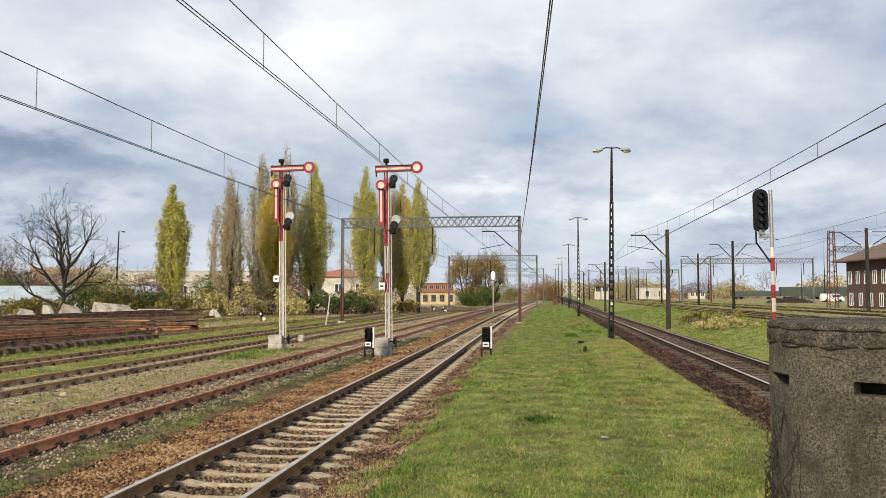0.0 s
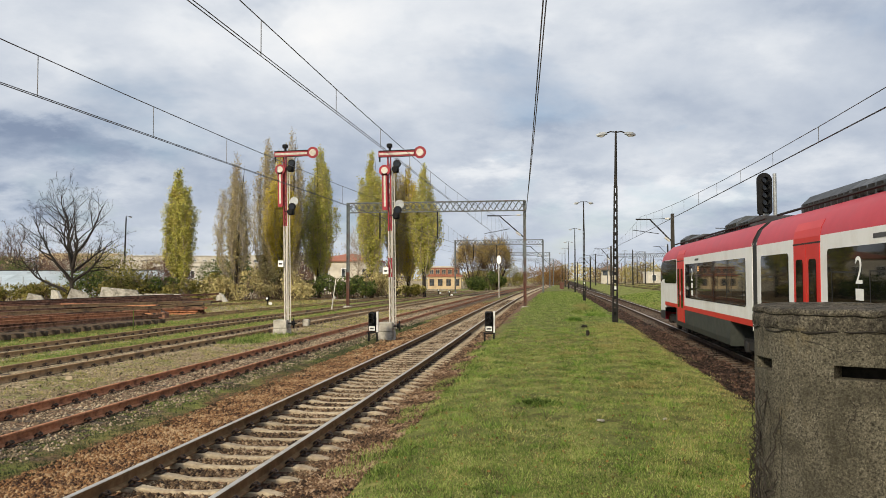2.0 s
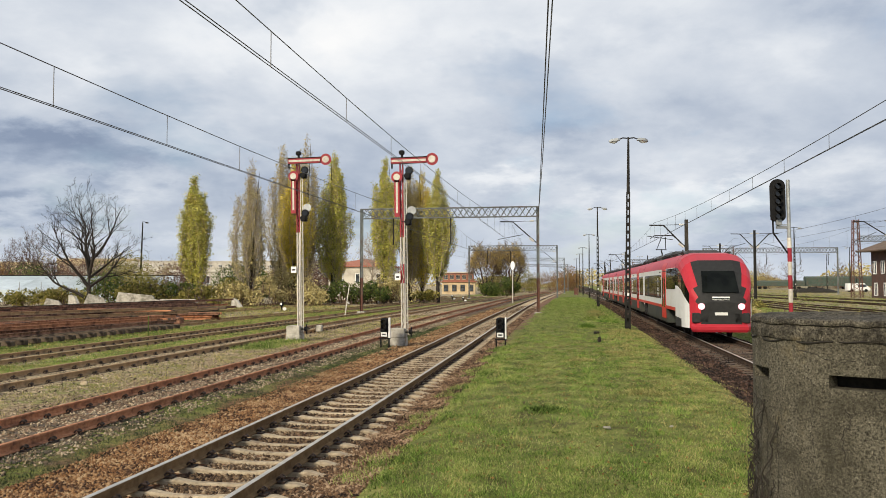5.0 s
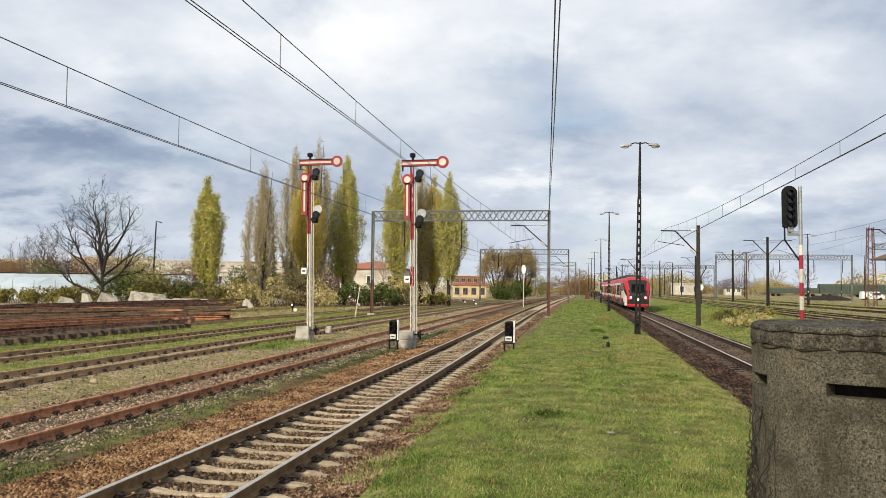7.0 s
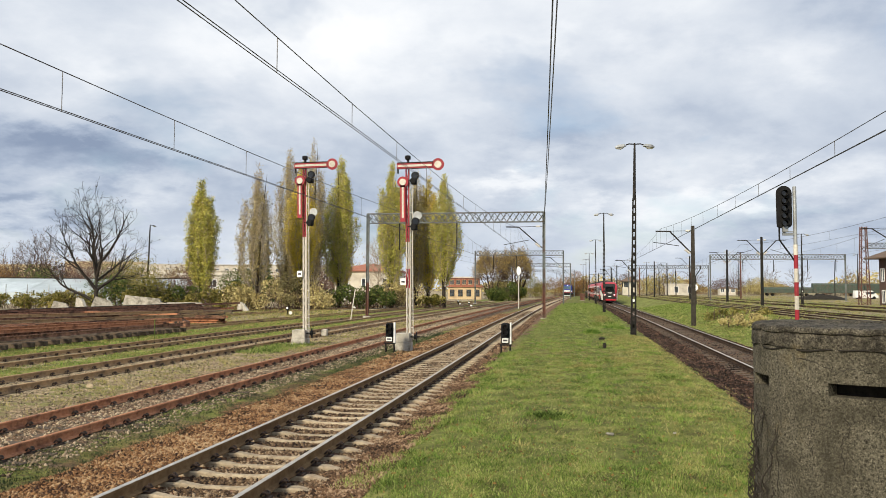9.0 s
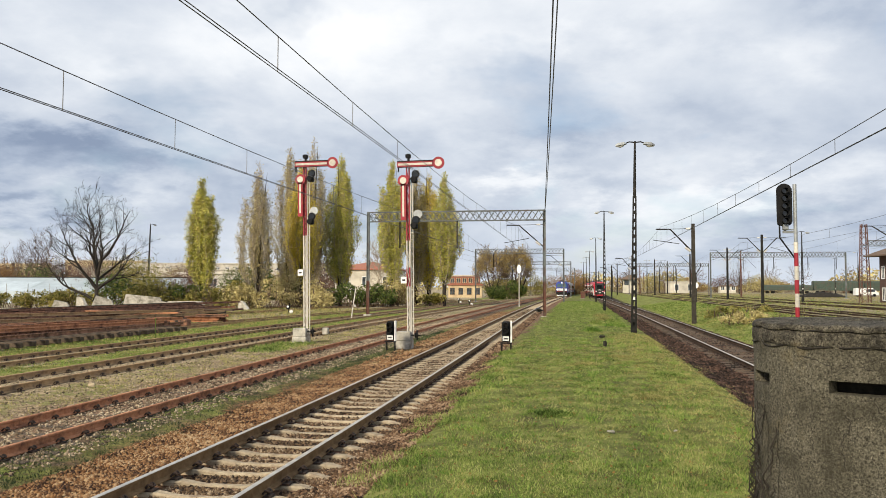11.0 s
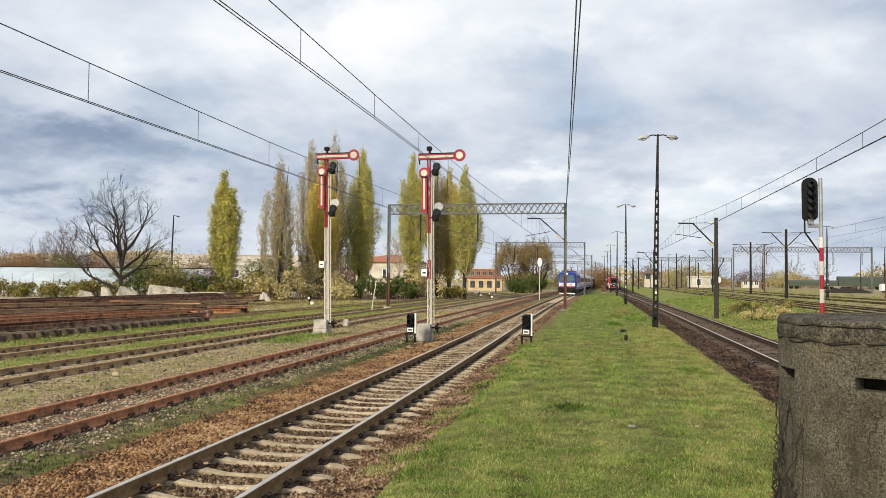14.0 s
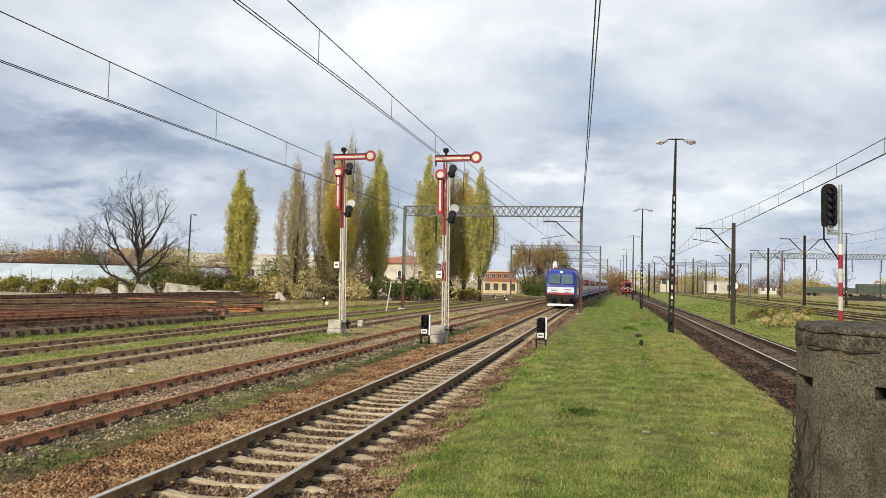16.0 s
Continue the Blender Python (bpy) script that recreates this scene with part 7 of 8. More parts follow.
for k, (x, y, w, h, wl) in enumerate([(-215, 330, 34, 13.6, "plaster_yellow"), (-178, 342, 62, 12.6, "plaster"), (-262, 330, 26, 12.4, "plaster_yellow"), (-128, 350, 52, 12.6, "plaster"), (-310, 352, 50, 12, "plaster"), (-150, 250, 40, 8, "plaster"), (-118, 240, 26, 7.5, "plaster")]):
    nf = max(2, int(h // 3))
    building("apartment_block", "long pale apartment block beyond the trees", x, y, w, 12, h, 0, 18, wl, "plaster", [(1.6 + 2.9 * i, int(w / 4.2), "front") for i in range(nf)], 8, category="apartment building", win=(1.6, 1.5))

# long low greenhouse with white film
t = thing("greenhouse", "long low greenhouse covered in white film", "greenhouse", pose(-82, 104, 0, 0, 0, 9))
for k in range(5):
    x0, x1 = -30 + k * 11.3, -30 + (k + 1) * 11.3 - 0.06
    s = Shape()
    ring = lambda xx: [(xx, -6, -0.3), (xx, -6, 1.5), (xx, 1.5, 3.55), (xx, 9, 1.5), (xx, 9, -0.3)]
    s.loft([ring(x0), ring(x1)])
    part("bay", s, M["film"], t)
for k in range(16):
    s = Shape()
    s.beam((-23 + k * 3.06, -6.05, 0), (-23 + k * 3.06, -6.05, 2.6), 0.08, 0.08)
    part("rib", s, M["galv"], t)
s = Shape()
s.box(-30, 26.4, 1.35, 1.65, 3.5, 3.66)
part("ridge_beam", s, M["pole_dark"], t)

# wagons standing in the yard
for k in range(9):
    t = thing("freight_wagon", "dull green covered freight wagon standing in the yard" if k % 3 else "open dark freight wagon standing in the yard", "wagon", Matrix.Translation((70 + k * 16.6, 285 + k * 1.2, 0.4)), "wagons in the yard")
    s = Shape()
    hh = 4.4 if k % 3 else 3.0
    s.loft([[(-8, -1.4, 1.1), (8, -1.4, 1.1), (8, 1.4, 1.1), (-8, 1.4, 1.1)], [(-8, -1.45, hh - 0.5), (8, -1.45, hh - 0.5), (8, 1.45, hh - 0.5), (-8, 1.45, hh - 0.5)], [(-8, -0.8, hh), (8, -0.8, hh), (8, 0.8, hh), (-8, 0.8, hh)]])
    part("body", s, M["wagon_green"], t)
    for i in range(8):
        s = Shape()
        s.box(-8 + i * 2.25, -7.85 + i * 2.25, -1.5, -1.43, 1.1, hh - 0.5)
        part("rib", s, M["wagon_green"], t)
    for xw in (-6.4, -4.6, 4.6, 6.4):
        s = Shape()
        s.disc((xw, -0.8, 0.5), 0.46, (0, 1, 0), 0.14, 16)
        s.disc((xw, 0.8, 0.5), 0.46, (0, 1, 0), 0.14, 16)
        part("wheelset", s, M["pole_dark"], t)

t = thing("white_van", "white van parked beside the yard tracks", "van", pose(63.5, 190, 0.42))
s = Shape()
s.loft([[(-2.4, -0.9, z0), (2.4, -0.9, z0), (2.4, 0.9, z0), (-2.4, 0.9, z0)] for z0 in (0.35, 1.0)])
s.loft([[(-2.4, -0.9, 1.0), (2.2, -0.9, 1.0), (2.2, 0.9, 1.0), (-2.4, 0.9, 1.0)], [(-2.3, -0.75, 1.95), (1.2, -0.75, 1.95), (1.2, 0.75, 1.95), (-2.3, 0.75, 1.95)]])
part("body", s, M["plate"], t)
for xw in (-1.5, 1.5):
    s = Shape()
    s.disc((xw, -0.85, 0.34), 0.34, (0, 1, 0), 0.2, 16)
    part("wheel", s, M["black_paint"], t)
    s = Shape()
    s.disc((xw, 0.85, 0.34), 0.34, (0, 1, 0), 0.2, 16)
    part("wheel", s, M["black_paint"], t)
s = Shape()
s.box(-0.2, 1.6, -0.92, -0.88, 1.1, 1.7)
part("window", s, M["pane"], t)

building("signal_cabin", "small pale signal cabin with a brown hipped roof", 15.4, 250, 4.2, 4.0, 4.6, 0.2, 0, "plaster", "roof_tile", [(3.6, 2, "front"), (3.6, 2, "side")], 2, 1.5, (1.3, 1.3), "signal cabin", "pole_dark", 0.8)
t = thing("relay_cabinet", "dark brown steel relay cabinet on the grass island", "cabinet", pose(0.75, 160, 0.0))
s = Shape()
s.bevel_box(-0.45, 0.45, -0.3, 0.3, 0.1, 1.5, 0.03)
body = part("body", s, M["pole_rust"], t)
for d in (-1, 1):
    s = Shape()
    s.bevel_box(d * 0.22 - 0.20, d * 0.22 + 0.20, -0.325, -0.295, 0.2, 1.4, 0.008)
    part("door", s, M["pole_rust"], body)
s = Shape()
s.box(-0.5, 0.5, -0.35, 0.35, -0.2, 0.1)
part("base", s, M["pale_concrete"], t)
t = thing("disc_sign", "round white disc on a dark post with a bent arm", "sign", pose(14.3, 100, 0.4))
s = Shape()
s.tube((0, 0, -0.3), (0, 0, 3.6), 0.07, n=8)
s.tube((0, 0, 3.6), (0.55, 0, 4.5), 0.06, n=8)
s.tube((0.55, 0, 4.5), (0.55, 0, 4.9), 0.06, n=8)
part("post", s, M["pole_dark"], t)
s = Shape()
s.disc((-0.12, -0.1, 2.2), 0.38, (0, 1, 0), 0.03, 24)
part("disc", s, M["plate"], t)

# heap of dark soil in the yard
r = np.random.default_rng(8)
gx, gy = np.meshgrid(np.linspace(-5, 5, 40), np.linspace(-3, 3, 20))
hz = np.clip(1 - (gx / 5) ** 2 - (gy / 3) ** 2, 0, 1) ** 0.7 * 1.1 * (0.6 + 0.7 * r.random(gx.shape)) - 0.1
v = np.stack([gx.ravel() + 48, gy.ravel() + 168, hz.ravel() + 0.4], 1)
i = (np.arange(19)[:, None] * 40 + np.arange(39)[None]).ravel()
tagged(bulk("soil_mound", v, np.stack([i, i + 1, i + 41, i + 40], 1), M["crack"]), "heap of dark soil and old sleepers in the yard", "soil heap")


# ---- trains ----
M["emu_white"] = surface("white_train_paint", (0.68, 0.685, 0.68), (0.75, 0.755, 0.75), 1.5, 0.36, bump=0.02, stain=(0.62, 0.61, 0.58), stain_scale=0.8, vary=0.02)
M["emu_red"] = surface("red_train_paint", (0.37, 0.018, 0.030), (0.45, 0.028, 0.042), 1.5, 0.42, bump=0.02, stain=(0.36, 0.028, 0.04), stain_scale=0.8, vary=0.02, spec=0.25)
M["emu_door"] = surface("orange_red_door_paint", (0.47, 0.02, 0.016), (0.55, 0.03, 0.022), 1.5, 0.4, bump=0.02, vary=0.02, spec=0.25)
M["emu_grey"] = surface("grey_green_skirt", (0.02, 0.024, 0.02), (0.042, 0.047, 0.04), 3, 0.6, bump=0.05, stain=(0.06, 0.055, 0.045), vary=0.05)
M["roof_gear"] = surface("grey_roof_equipment", (0.025, 0.029, 0.033), (0.10, 0.11, 0.122), 4, 0.6, bump=0.1, stain=(0.03, 0.033, 0.037), vary=0.35)
M["bellows"] = surface("black_rubber", (0.01, 0.01, 0.01), (0.02, 0.02, 0.02), 6, 0.7, bump=0.1)
M["train_glass"] = glass("dark_train_glass", (0.005, 0.006, 0.005), 0.03, 0.15)
M["tail_lamp"] = surface("tail_lamp", (0.8, 0.3, 0.35), (0.9, 0.4, 0.45), 3, 0.3, bump=0, glow=((1.0, 0.45, 0.5), 1.6))
M["head_lamp"] = surface("head_lamp", (0.9, 0.9, 0.85), (0.95, 0.95, 0.9), 3, 0.3, bump=0, glow=((1.0, 0.97, 0.9), 2.5))
M["loco_blue"] = surface("blue_locomotive_paint", (0.012, 0.026, 0.22), (0.018, 0.04, 0.30), 1.5, 0.4, bump=0.02, vary=0.02)
M["loco_white"] = surface("silver_white_paint", (0.62, 0.64, 0.66), (0.7, 0.72, 0.74), 1.5, 0.3, bump=0.02, vary=0.02)
M["loco_red"] = surface("dark_red_stripe", (0.36, 0.03, 0.05), (0.45, 0.04, 0.06), 1.5, 0.4, bump=0.02)
M["coach_grey"] = surface("light_grey_coach_paint", (0.48, 0.49, 0.52), (0.56, 0.57, 0.60), 1.5, 0.4, bump=0.02, stain=(0.4, 0.4, 0.42), vary=0.03)
# windscreen base colour lightened to imitate the sky mirrored in it
M["loco_glass"] = surface("windscreen_sky_tint", (0.05, 0.09, 0.11), (0.09, 0.14, 0.16), 2, 0.08, bump=0, spec=0.6)
M["under"] = surface("dark_running_gear", (0.006, 0.006, 0.006), (0.02, 0.018, 0.016), 6, 0.8, bump=0.2)
M["display"] = surface("amber_display", (0.7, 0.35, 0.1), (0.8, 0.4, 0.12), 9, 0.5, bump=0, glow=((1.0, 0.45, 0.12), 0.25))


def glyph(text, size):
    cu = bpy.data.curves.new("figure", "FONT")
    cu.body, cu.size, cu.extrude = text, size, 0.002
    tmp = bpy.data.objects.new("figure", cu)
    me = bpy.data.meshes.new_from_object(tmp)
    bpy.data.objects.remove(tmp)
    me.materials.clear()
    me.materials.append(M["plate"])
    return me


FIGURE_2 = glyph("2", 0.62)


def band(s, prof, ys):
    """An open strip with the profile (x, z), drawn along y, on both sides."""
    for d in (-1, 1):
        rings = [[(d * x, y, z) for x, z in prof] for y in ys]
        if d > 0:
            rings = [r[::-1] for r in rings]
        s.loft(rings, closed=False, caps=False)


def rounded_panel(s, x, y0, y1, z0, z1, c, side, thick=0.012):
    """A thin panel on the side of a car with rounded corners."""
    pts = []
    for cy, cz, a0 in ((y1 - c, z1 - c, 0), (y0 + c, z1 - c, 90), (y0 + c, z0 + c, 180), (y1 - c, z0 + c, 270)):
        for k in range(4):
            a = radians(a0 + 30 * k)
            pts.append((cy + c * math.cos(a), cz + c * math.sin(a)))
    rings = [[(side * (x + t), y, z) for y, z in pts] for t in (0.0, thick)]
    if side < 0:
        rings = [r[::-1] for r in rings]
    s.loft(rings)


HW = 1.43
ROOF = [(HW, 3.03), (1.40, 3.18), (1.28, 3.42), (1.08, 3.60), (0.75, 3.68)]


def bogie(parent, y, name="bogie"):
    t = part(name, Shape().box(-1.1, 1.1, y - 1.5, y + 1.5, 0.42, 0.68), M["under"], parent)
    for yy in (y - 1.15, y + 1.15):
        for d in (-1, 1):
            s = Shape()
            s.disc((d * 0.75, yy, 0.42), 0.42, (1, 0, 0), 0.13, 20)
            part("wheel", s, M["under"], t)
    for d in (-1, 1):
        s = Shape()
        s.beam((d * 1.05, y - 1.6, 0.5), (d * 1.05, y + 1.6, 0.5), 0.16, 0.2)
        for yy in (y - 1.15, y + 1.15):
            s.bevel_box(d * 1.05 - 0.14, d * 1.05 + 0.14, yy - 0.18, yy + 0.18, 0.3, 0.6, 0.04)
        part("side_frame", s, M["under"], t)
    return t


def nose(parent, y0, d, tail):
    """The raked cab end; y0: plane where it joins the body, d: +1 if it points along y."""
    ln = 3.0
    secs = [(0.0, 0.80, 1.55), (0.10, 1.00, 1.85), (0.35, 1.20, 2.25), (0.75, 1.33, 2.78), (1.3, 1.40, 3.30), (2.1, 1.43, 3.60), (3.0, 1.43, 3.68)]
    shape = [(1.0, 0.0), (1.0, 0.12), (1.0, 0.26), (1.0, 0.40), (1.0, 0.55), (1.0, 0.68), (1.0, 0.80), (0.965, 0.86), (0.88, 0.925), (0.72, 0.975), (0.5, 1.0)]
    full = [(x, z) for x, z in shape] + [(-x, z) for x, z in shape[::-1]]
    rings = []
    for s_, hw, top in secs:
        rings.append([(x * hw, y0 + d * (ln - s_), 0.48 + z * (top - 0.48)) for x, z in full])
    sh = Shape()
    n = len(full)
    for k in range(len(rings) - 1):
        for i in range(n - 1):
            q = [rings[k][i], rings[k][i + 1], rings[k + 1][i + 1], rings[k + 1][i]]
            mx, mz = sum(abs(p[0]) for p in q) / 4, sum(p[2] for p in q) / 4
            fz = (full[i][1] + full[i + 1][1]) / 2
            s_ = (secs[k][0] + secs[k + 1][0]) / 2
            if 0.5 < fz < 0.8 and s_ > 0.3:
                sh.slot = 3
            elif fz > 0.8:
                sh.slot = 2 if (mx < 0.95 and s_ < 1.2) else 1
            elif s_ < 0.3:
                sh.slot = 1
            else:
                sh.slot = 2 if (fz < 0.19 and s_ > 1.2) else 1 if (0.19 < fz < 0.27 and s_ > 0.9) else 0
            sh.poly(q if d > 0 else q[::-1], [(0, 1, 2, 3)])
    sh.slot = 2
    sh.poly(rings[0] if d < 0 else rings[0][::-1], [tuple(range(n))])
    ob = part("cab", sh, [M["emu_white"], M["emu_red"], M["bellows"], M["train_glass"]], parent, "raked cab end in white, red and black")
    yt = y0 + d * ln
    s = Shape()
    s.poly([(-0.72, yt + d * 0.03 - d * 0.12, 1.95), (0.72, yt + d * 0.03 - d * 0.12, 1.95), (0.66, yt - d * 0.72, 2.84), (-0.66, yt - d * 0.72, 2.84)], [(0, 1, 2, 3) if d < 0 else (3, 2, 1, 0)])
    s.poly([(-0.72, yt - d * 0.2, 1.95), (0.72, yt - d * 0.2, 1.95), (0.66, yt - d * 0.85, 2.84), (-0.66, yt - d * 0.85, 2.84)], [(0, 1, 2, 3) if d < 0 else (3, 2, 1, 0)])
    part("windscreen", s, M["train_glass"], ob)
    s = Shape()
    ring = lambda hw, yy, zz: [(-hw, yy - d * 0.22, zz), (-hw * 0.86, yy, zz), (hw * 0.86, yy, zz), (hw, yy - d * 0.22, zz)]
    s.loft([ring(1.12, yt + d * 0.1, 0.34), ring(1.18, yt + d * 0.16, 0.44), ring(1.18, yt + d * 0.16, 0.56), ring(1.12, yt + d * 0.1, 0.66)])
    part("bumper", s, M["emu_red"], ob, "red lower bumper")
    s = Shape()
    s.bevel_box(-1.12, -0.5, yt - d * 0.1 - 0.1, yt - d * 0.1 + 0.16, 0.7, 1.12, 0.04)
    s.bevel_box(0.5, 1.12, yt - d * 0.1 - 0.1, yt - d * 0.1 + 0.16, 0.7, 1.12, 0.04)
    part("buffer_box", s, M["bellows"], ob)
    for x in (-0.78, 0.78):
        s = Shape()
        s.disc((x, yt + d * 0.02, 1.38), 0.13, (0, 1, 0), 0.08, 16)
        part("lamp", s, M["tail_lamp" if tail else "head_lamp"], ob)
    s = Shape()
    s.box(-0.25, 0.25, yt + d * 0.01 - 0.01, yt + d * 0.01 + 0.015, 1.02, 1.14)
    part("plate", s, M["plate"], ob)
    s = Shape()
    for z in (1.6, 1.72):
        s.box(-0.34, 0.34, yt - d * 0.05 - 0.02, yt - d * 0.05 + 0.05, z, z + 0.06)
    part("bar", s, M["plate"], ob)


def emu_car(length, windows, doors, label, nose_at=0, gangways=(0, 0), panto=None, gear=0):
    """One car of the red and white train; y runs back from 0 to -length along it. windows: (from, to, low, high); doors: (from, to)."""
    t = thing("train_car", label, "train", None, "cars of the red and white train")
    y1, y0 = (-3.0 if nose_at > 0 else -0.24), -length + (3.0 if nose_at < 0 else 0.24)
    s = Shape()
    k1, k0 = y1 - (3.2 if nose_at > 0 else 2.5), y0 + (3.2 if nose_at < 0 else 2.5)
    band(s, [(HW - 0.05, 0.42), (HW - 0.01, 0.6), (HW, 1.12)], (k1, k0))
    for y in (k1, k0):
        s.poly([(-HW, y, 0.42), (HW, y, 0.42), (HW, y, 1.12), (-HW, y, 1.12)], [(0, 1, 2, 3)])
    part("skirt", s, M["emu_grey"], t, "grey-green skirt")
    s = Shape()
    band(s, [(HW + 0.002, 1.1), (HW + 0.002, 1.25)], (y1, y0))
    part("stripe", s, M["emu_door"], t, "orange-red stripe")
    s = Shape()
    band(s, [(HW, 1.25), (HW, 3.03)], (y1, y0))
    for y in (y1, y0):
        s.poly([(-HW, y, 1.0), (HW, y, 1.0), (HW, y, 3.1), (-HW, y, 3.1)], [(0, 1, 2, 3)])
    part("side", s, M["emu_white"], t, "white side wall")
    s = Shape()
    prof = ROOF + [(-x, z) for x, z in ROOF[::-1]]
    s.loft([[(x, y, z) for x, z in prof] for y in (y0, y1)], closed=False, caps=False)
    part("roof", s, M["emu_red"], t, "red curved roof", smooth=True)
    s = Shape()
    for y in (y0, y1):
        s.poly([(x, y, z) for x, z in prof], [tuple(range(len(prof)))])
    part("end_wall", s, M["bellows"], t)
    if nose_at > 0:
        nose(t, -3.0, 1, False)
    if nose_at < 0:
        nose(t, -length + 3.0, -1, True)
    for g, y in zip(gangways, (0.0, -length)):
        if g:
            s = Shape()
            ring = [(HW - 0.02, 0.75), (HW - 0.02, 3.03), (1.26, 3.40), (0.8, 3.66), (-0.8, 3.66), (-1.26, 3.40), (-HW + 0.02, 3.03), (-HW + 0.02, 0.75)]
            s.loft([[(x, yy, z) for x, z in ring] for yy in (y - 0.24, y + 0.24)])
            part("gangway", s, M["bellows"], t, "black bellows between the cars")
    for side in (-1, 1):
        for a, b, lo, hi in windows:
            s = Shape()
            rounded_panel(s, HW + 0.002, -b, -a, lo, hi, 0.09, side)
            w = part("window", s, M["train_glass"], t)
            if b - a > 4:
                n = int((b - a) / 1.55)
                f = Shape()
                for k in range(n):
                    c = -b + (b - a) * (k + 0.5) / n
                    for z in (hi - 0.42, hi - 0.40):
                        f.box(*sorted((side * (HW + 0.013), side * (HW + 0.018))), c - 0.6, c + 0.6, z, z + 0.012)
                    for yy in (c - 0.6, c + 0.6):
                        f.box(*sorted((side * (HW + 0.013), side * (HW + 0.018))), yy - 0.012, yy + 0.012, lo + 0.15, hi - 0.39)
                tagged(part("vent_frame", f, M["under"], w), kind="stuff")
                f = Shape()
                fa = a if nose_at >= 0 else b - 2.92
                f.box(*sorted((side * (HW + 0.015), side * (HW + 0.019))), -fa - 1.62, -fa - 1.3, 1.92, 2.10)
                f.box(*sorted((side * (HW + 0.015), side * (HW + 0.019))), -fa - 1.62, -fa - 1.3, 1.66, 1.84)
                part("sticker", f, M["plate"], w)
                part("class_figure", FIGURE_2, None, w, at=Matrix.Translation((side * (HW + 0.02), -fa - (1.3 if side < 0 else 1.62), 2.18)) @ Matrix.Rotation(radians(-90 * 1 if side < 0 else 90), 4, "Z") @ Matrix.Rotation(radians(90), 4, "X"))
                f = Shape()
                for k in range(3):
                    f.box(*sorted((side * (HW + 0.015), side * (HW + 0.019))), -fa - 2.85, -fa - 2.55, 2.5 + k * 0.06, 2.53 + k * 0.06)
                part("display", f, M["display"], w)
                f = Shape()
                f.box(*sorted((side * (HW + 0.003), side * (HW + 0.006))), -fa - 2.7, -fa - 2.0, 2.86, 2.93)
                part("bar", f, M["bars"], t)
        for a, b in doors:
            c = (a + b) / 2
            s = Shape()
            skin = [(HW + 0.008, 2.93), (HW + 0.008, 3.03), (1.409, 3.18), (1.335, 3.33)]
            ring = [(side * px, pz) for px, pz in skin] + [(side * (px - 0.03), pz - 0.01) for px, pz in skin[::-1]]
            s.loft([[(px, yy, pz) for px, pz in ring] for yy in ((-b - 0.02, -a + 0.02) if side > 0 else (-a + 0.02, -b - 0.02))])
            part("door_header", s, M["emu_door"], t)
            s = Shape()
            s.box(*sorted((side * (HW - 0.03), side * (HW + 0.02))), -b - 0.02, -a + 0.02, 2.90, 2.93)
            part("door_track", s, M["bellows"], t)
            for u, v in ((a, c - 0.012), (c + 0.012, b)):
                s = Shape()
                s.box(*sorted((side * (HW - 0.03), side * (HW + 0.016))), -v, -u, 0.62, 2.90)
                leaf = part("door_leaf", s, M["emu_door"], t, "orange-red sliding door leaf")
                s = Shape()
                m_ = (u + v) / 2
                rounded_panel(s, HW + 0.017, -m_ - 0.2, -m_ + 0.2, 1.15, 2.62, 0.08, side)
                part("door_window", s, M["train_glass"], leaf)
            s = Shape()
            s.box(*sorted((side * (HW + 0.018), side * (HW + 0.024))), -c - 0.05, -c + 0.05, 1.62, 1.76)
            part("door_button", s, M["plate"], t)
    r = random.Random(gear)
    y = y1 - 1.2
    while y > y0 + 2.2:
        ln = r.uniform(1.2, 3.2)
        hgt = r.uniform(0.10, 0.36)
        if panto is None or not (panto - 1.8 < -y < panto + 1.8):
            s = Shape()
            wd = r.uniform(0.75, 1.0)
            s.loft([[(-wd, yy, 3.6), (-wd, yy, 3.66 + hgt * 0.6), (-wd * 0.75, yy, 3.7 + hgt), (wd * 0.75, yy, 3.7 + hgt), (wd, yy, 3.66 + hgt * 0.6), (wd, yy, 3.6)] for yy in (max(y - ln, y0 + 0.4), y)])
            eq = part("roof_unit", s, M["roof_gear"], t)
            g = Shape()
            k = 0
            while y - 0.3 - k * 0.35 > max(y - ln, y0 + 0.4) + 0.2:
                for sd in (-1, 1):
                    g.box(*sorted((sd * wd * 0.98, sd * (wd + 0.03))), y - 0.45 - k * 0.35, y - 0.25 - k * 0.35, 3.66, 3.66 + hgt * 0.55)
                k += 1
            if g.v:
                tagged(part("grille", g, M["under"], eq), kind="stuff")
        y -= ln + r.uniform(0.15, 0.5)
    s = Shape()
    for sd in (-1, 1):
        s.tube((sd * 1.02, y0 + 0.3, 3.72), (sd * 1.02, y1 - 0.3, 3.72), 0.03, n=6)
    part("roof_conduit", s, M["under"], t)
    if panto is not None:
        pantograph(t, -panto, 3.75, 5.5)
    for yy in ((-6.0 + 2.4 if nose_at > 0 else 0.0), (-length + 3.6 if nose_at < 0 else -length)):
        bogie(t, yy if abs(yy) > 0.1 and abs(yy + length) > 0.1 else (yy - 0.9 if abs(yy) < 0.1 else yy + 0.9))
    s = Shape()
    for k in range(3):
        yy = y1 - 4.5 - k * (y1 - y0 - 8) / 3
        s.bevel_box(-1.2, 1.2, yy - 1.4, yy, 0.35, 0.9, 0.05)
    part("underfloor_box", s, M["under"], t)
    return t


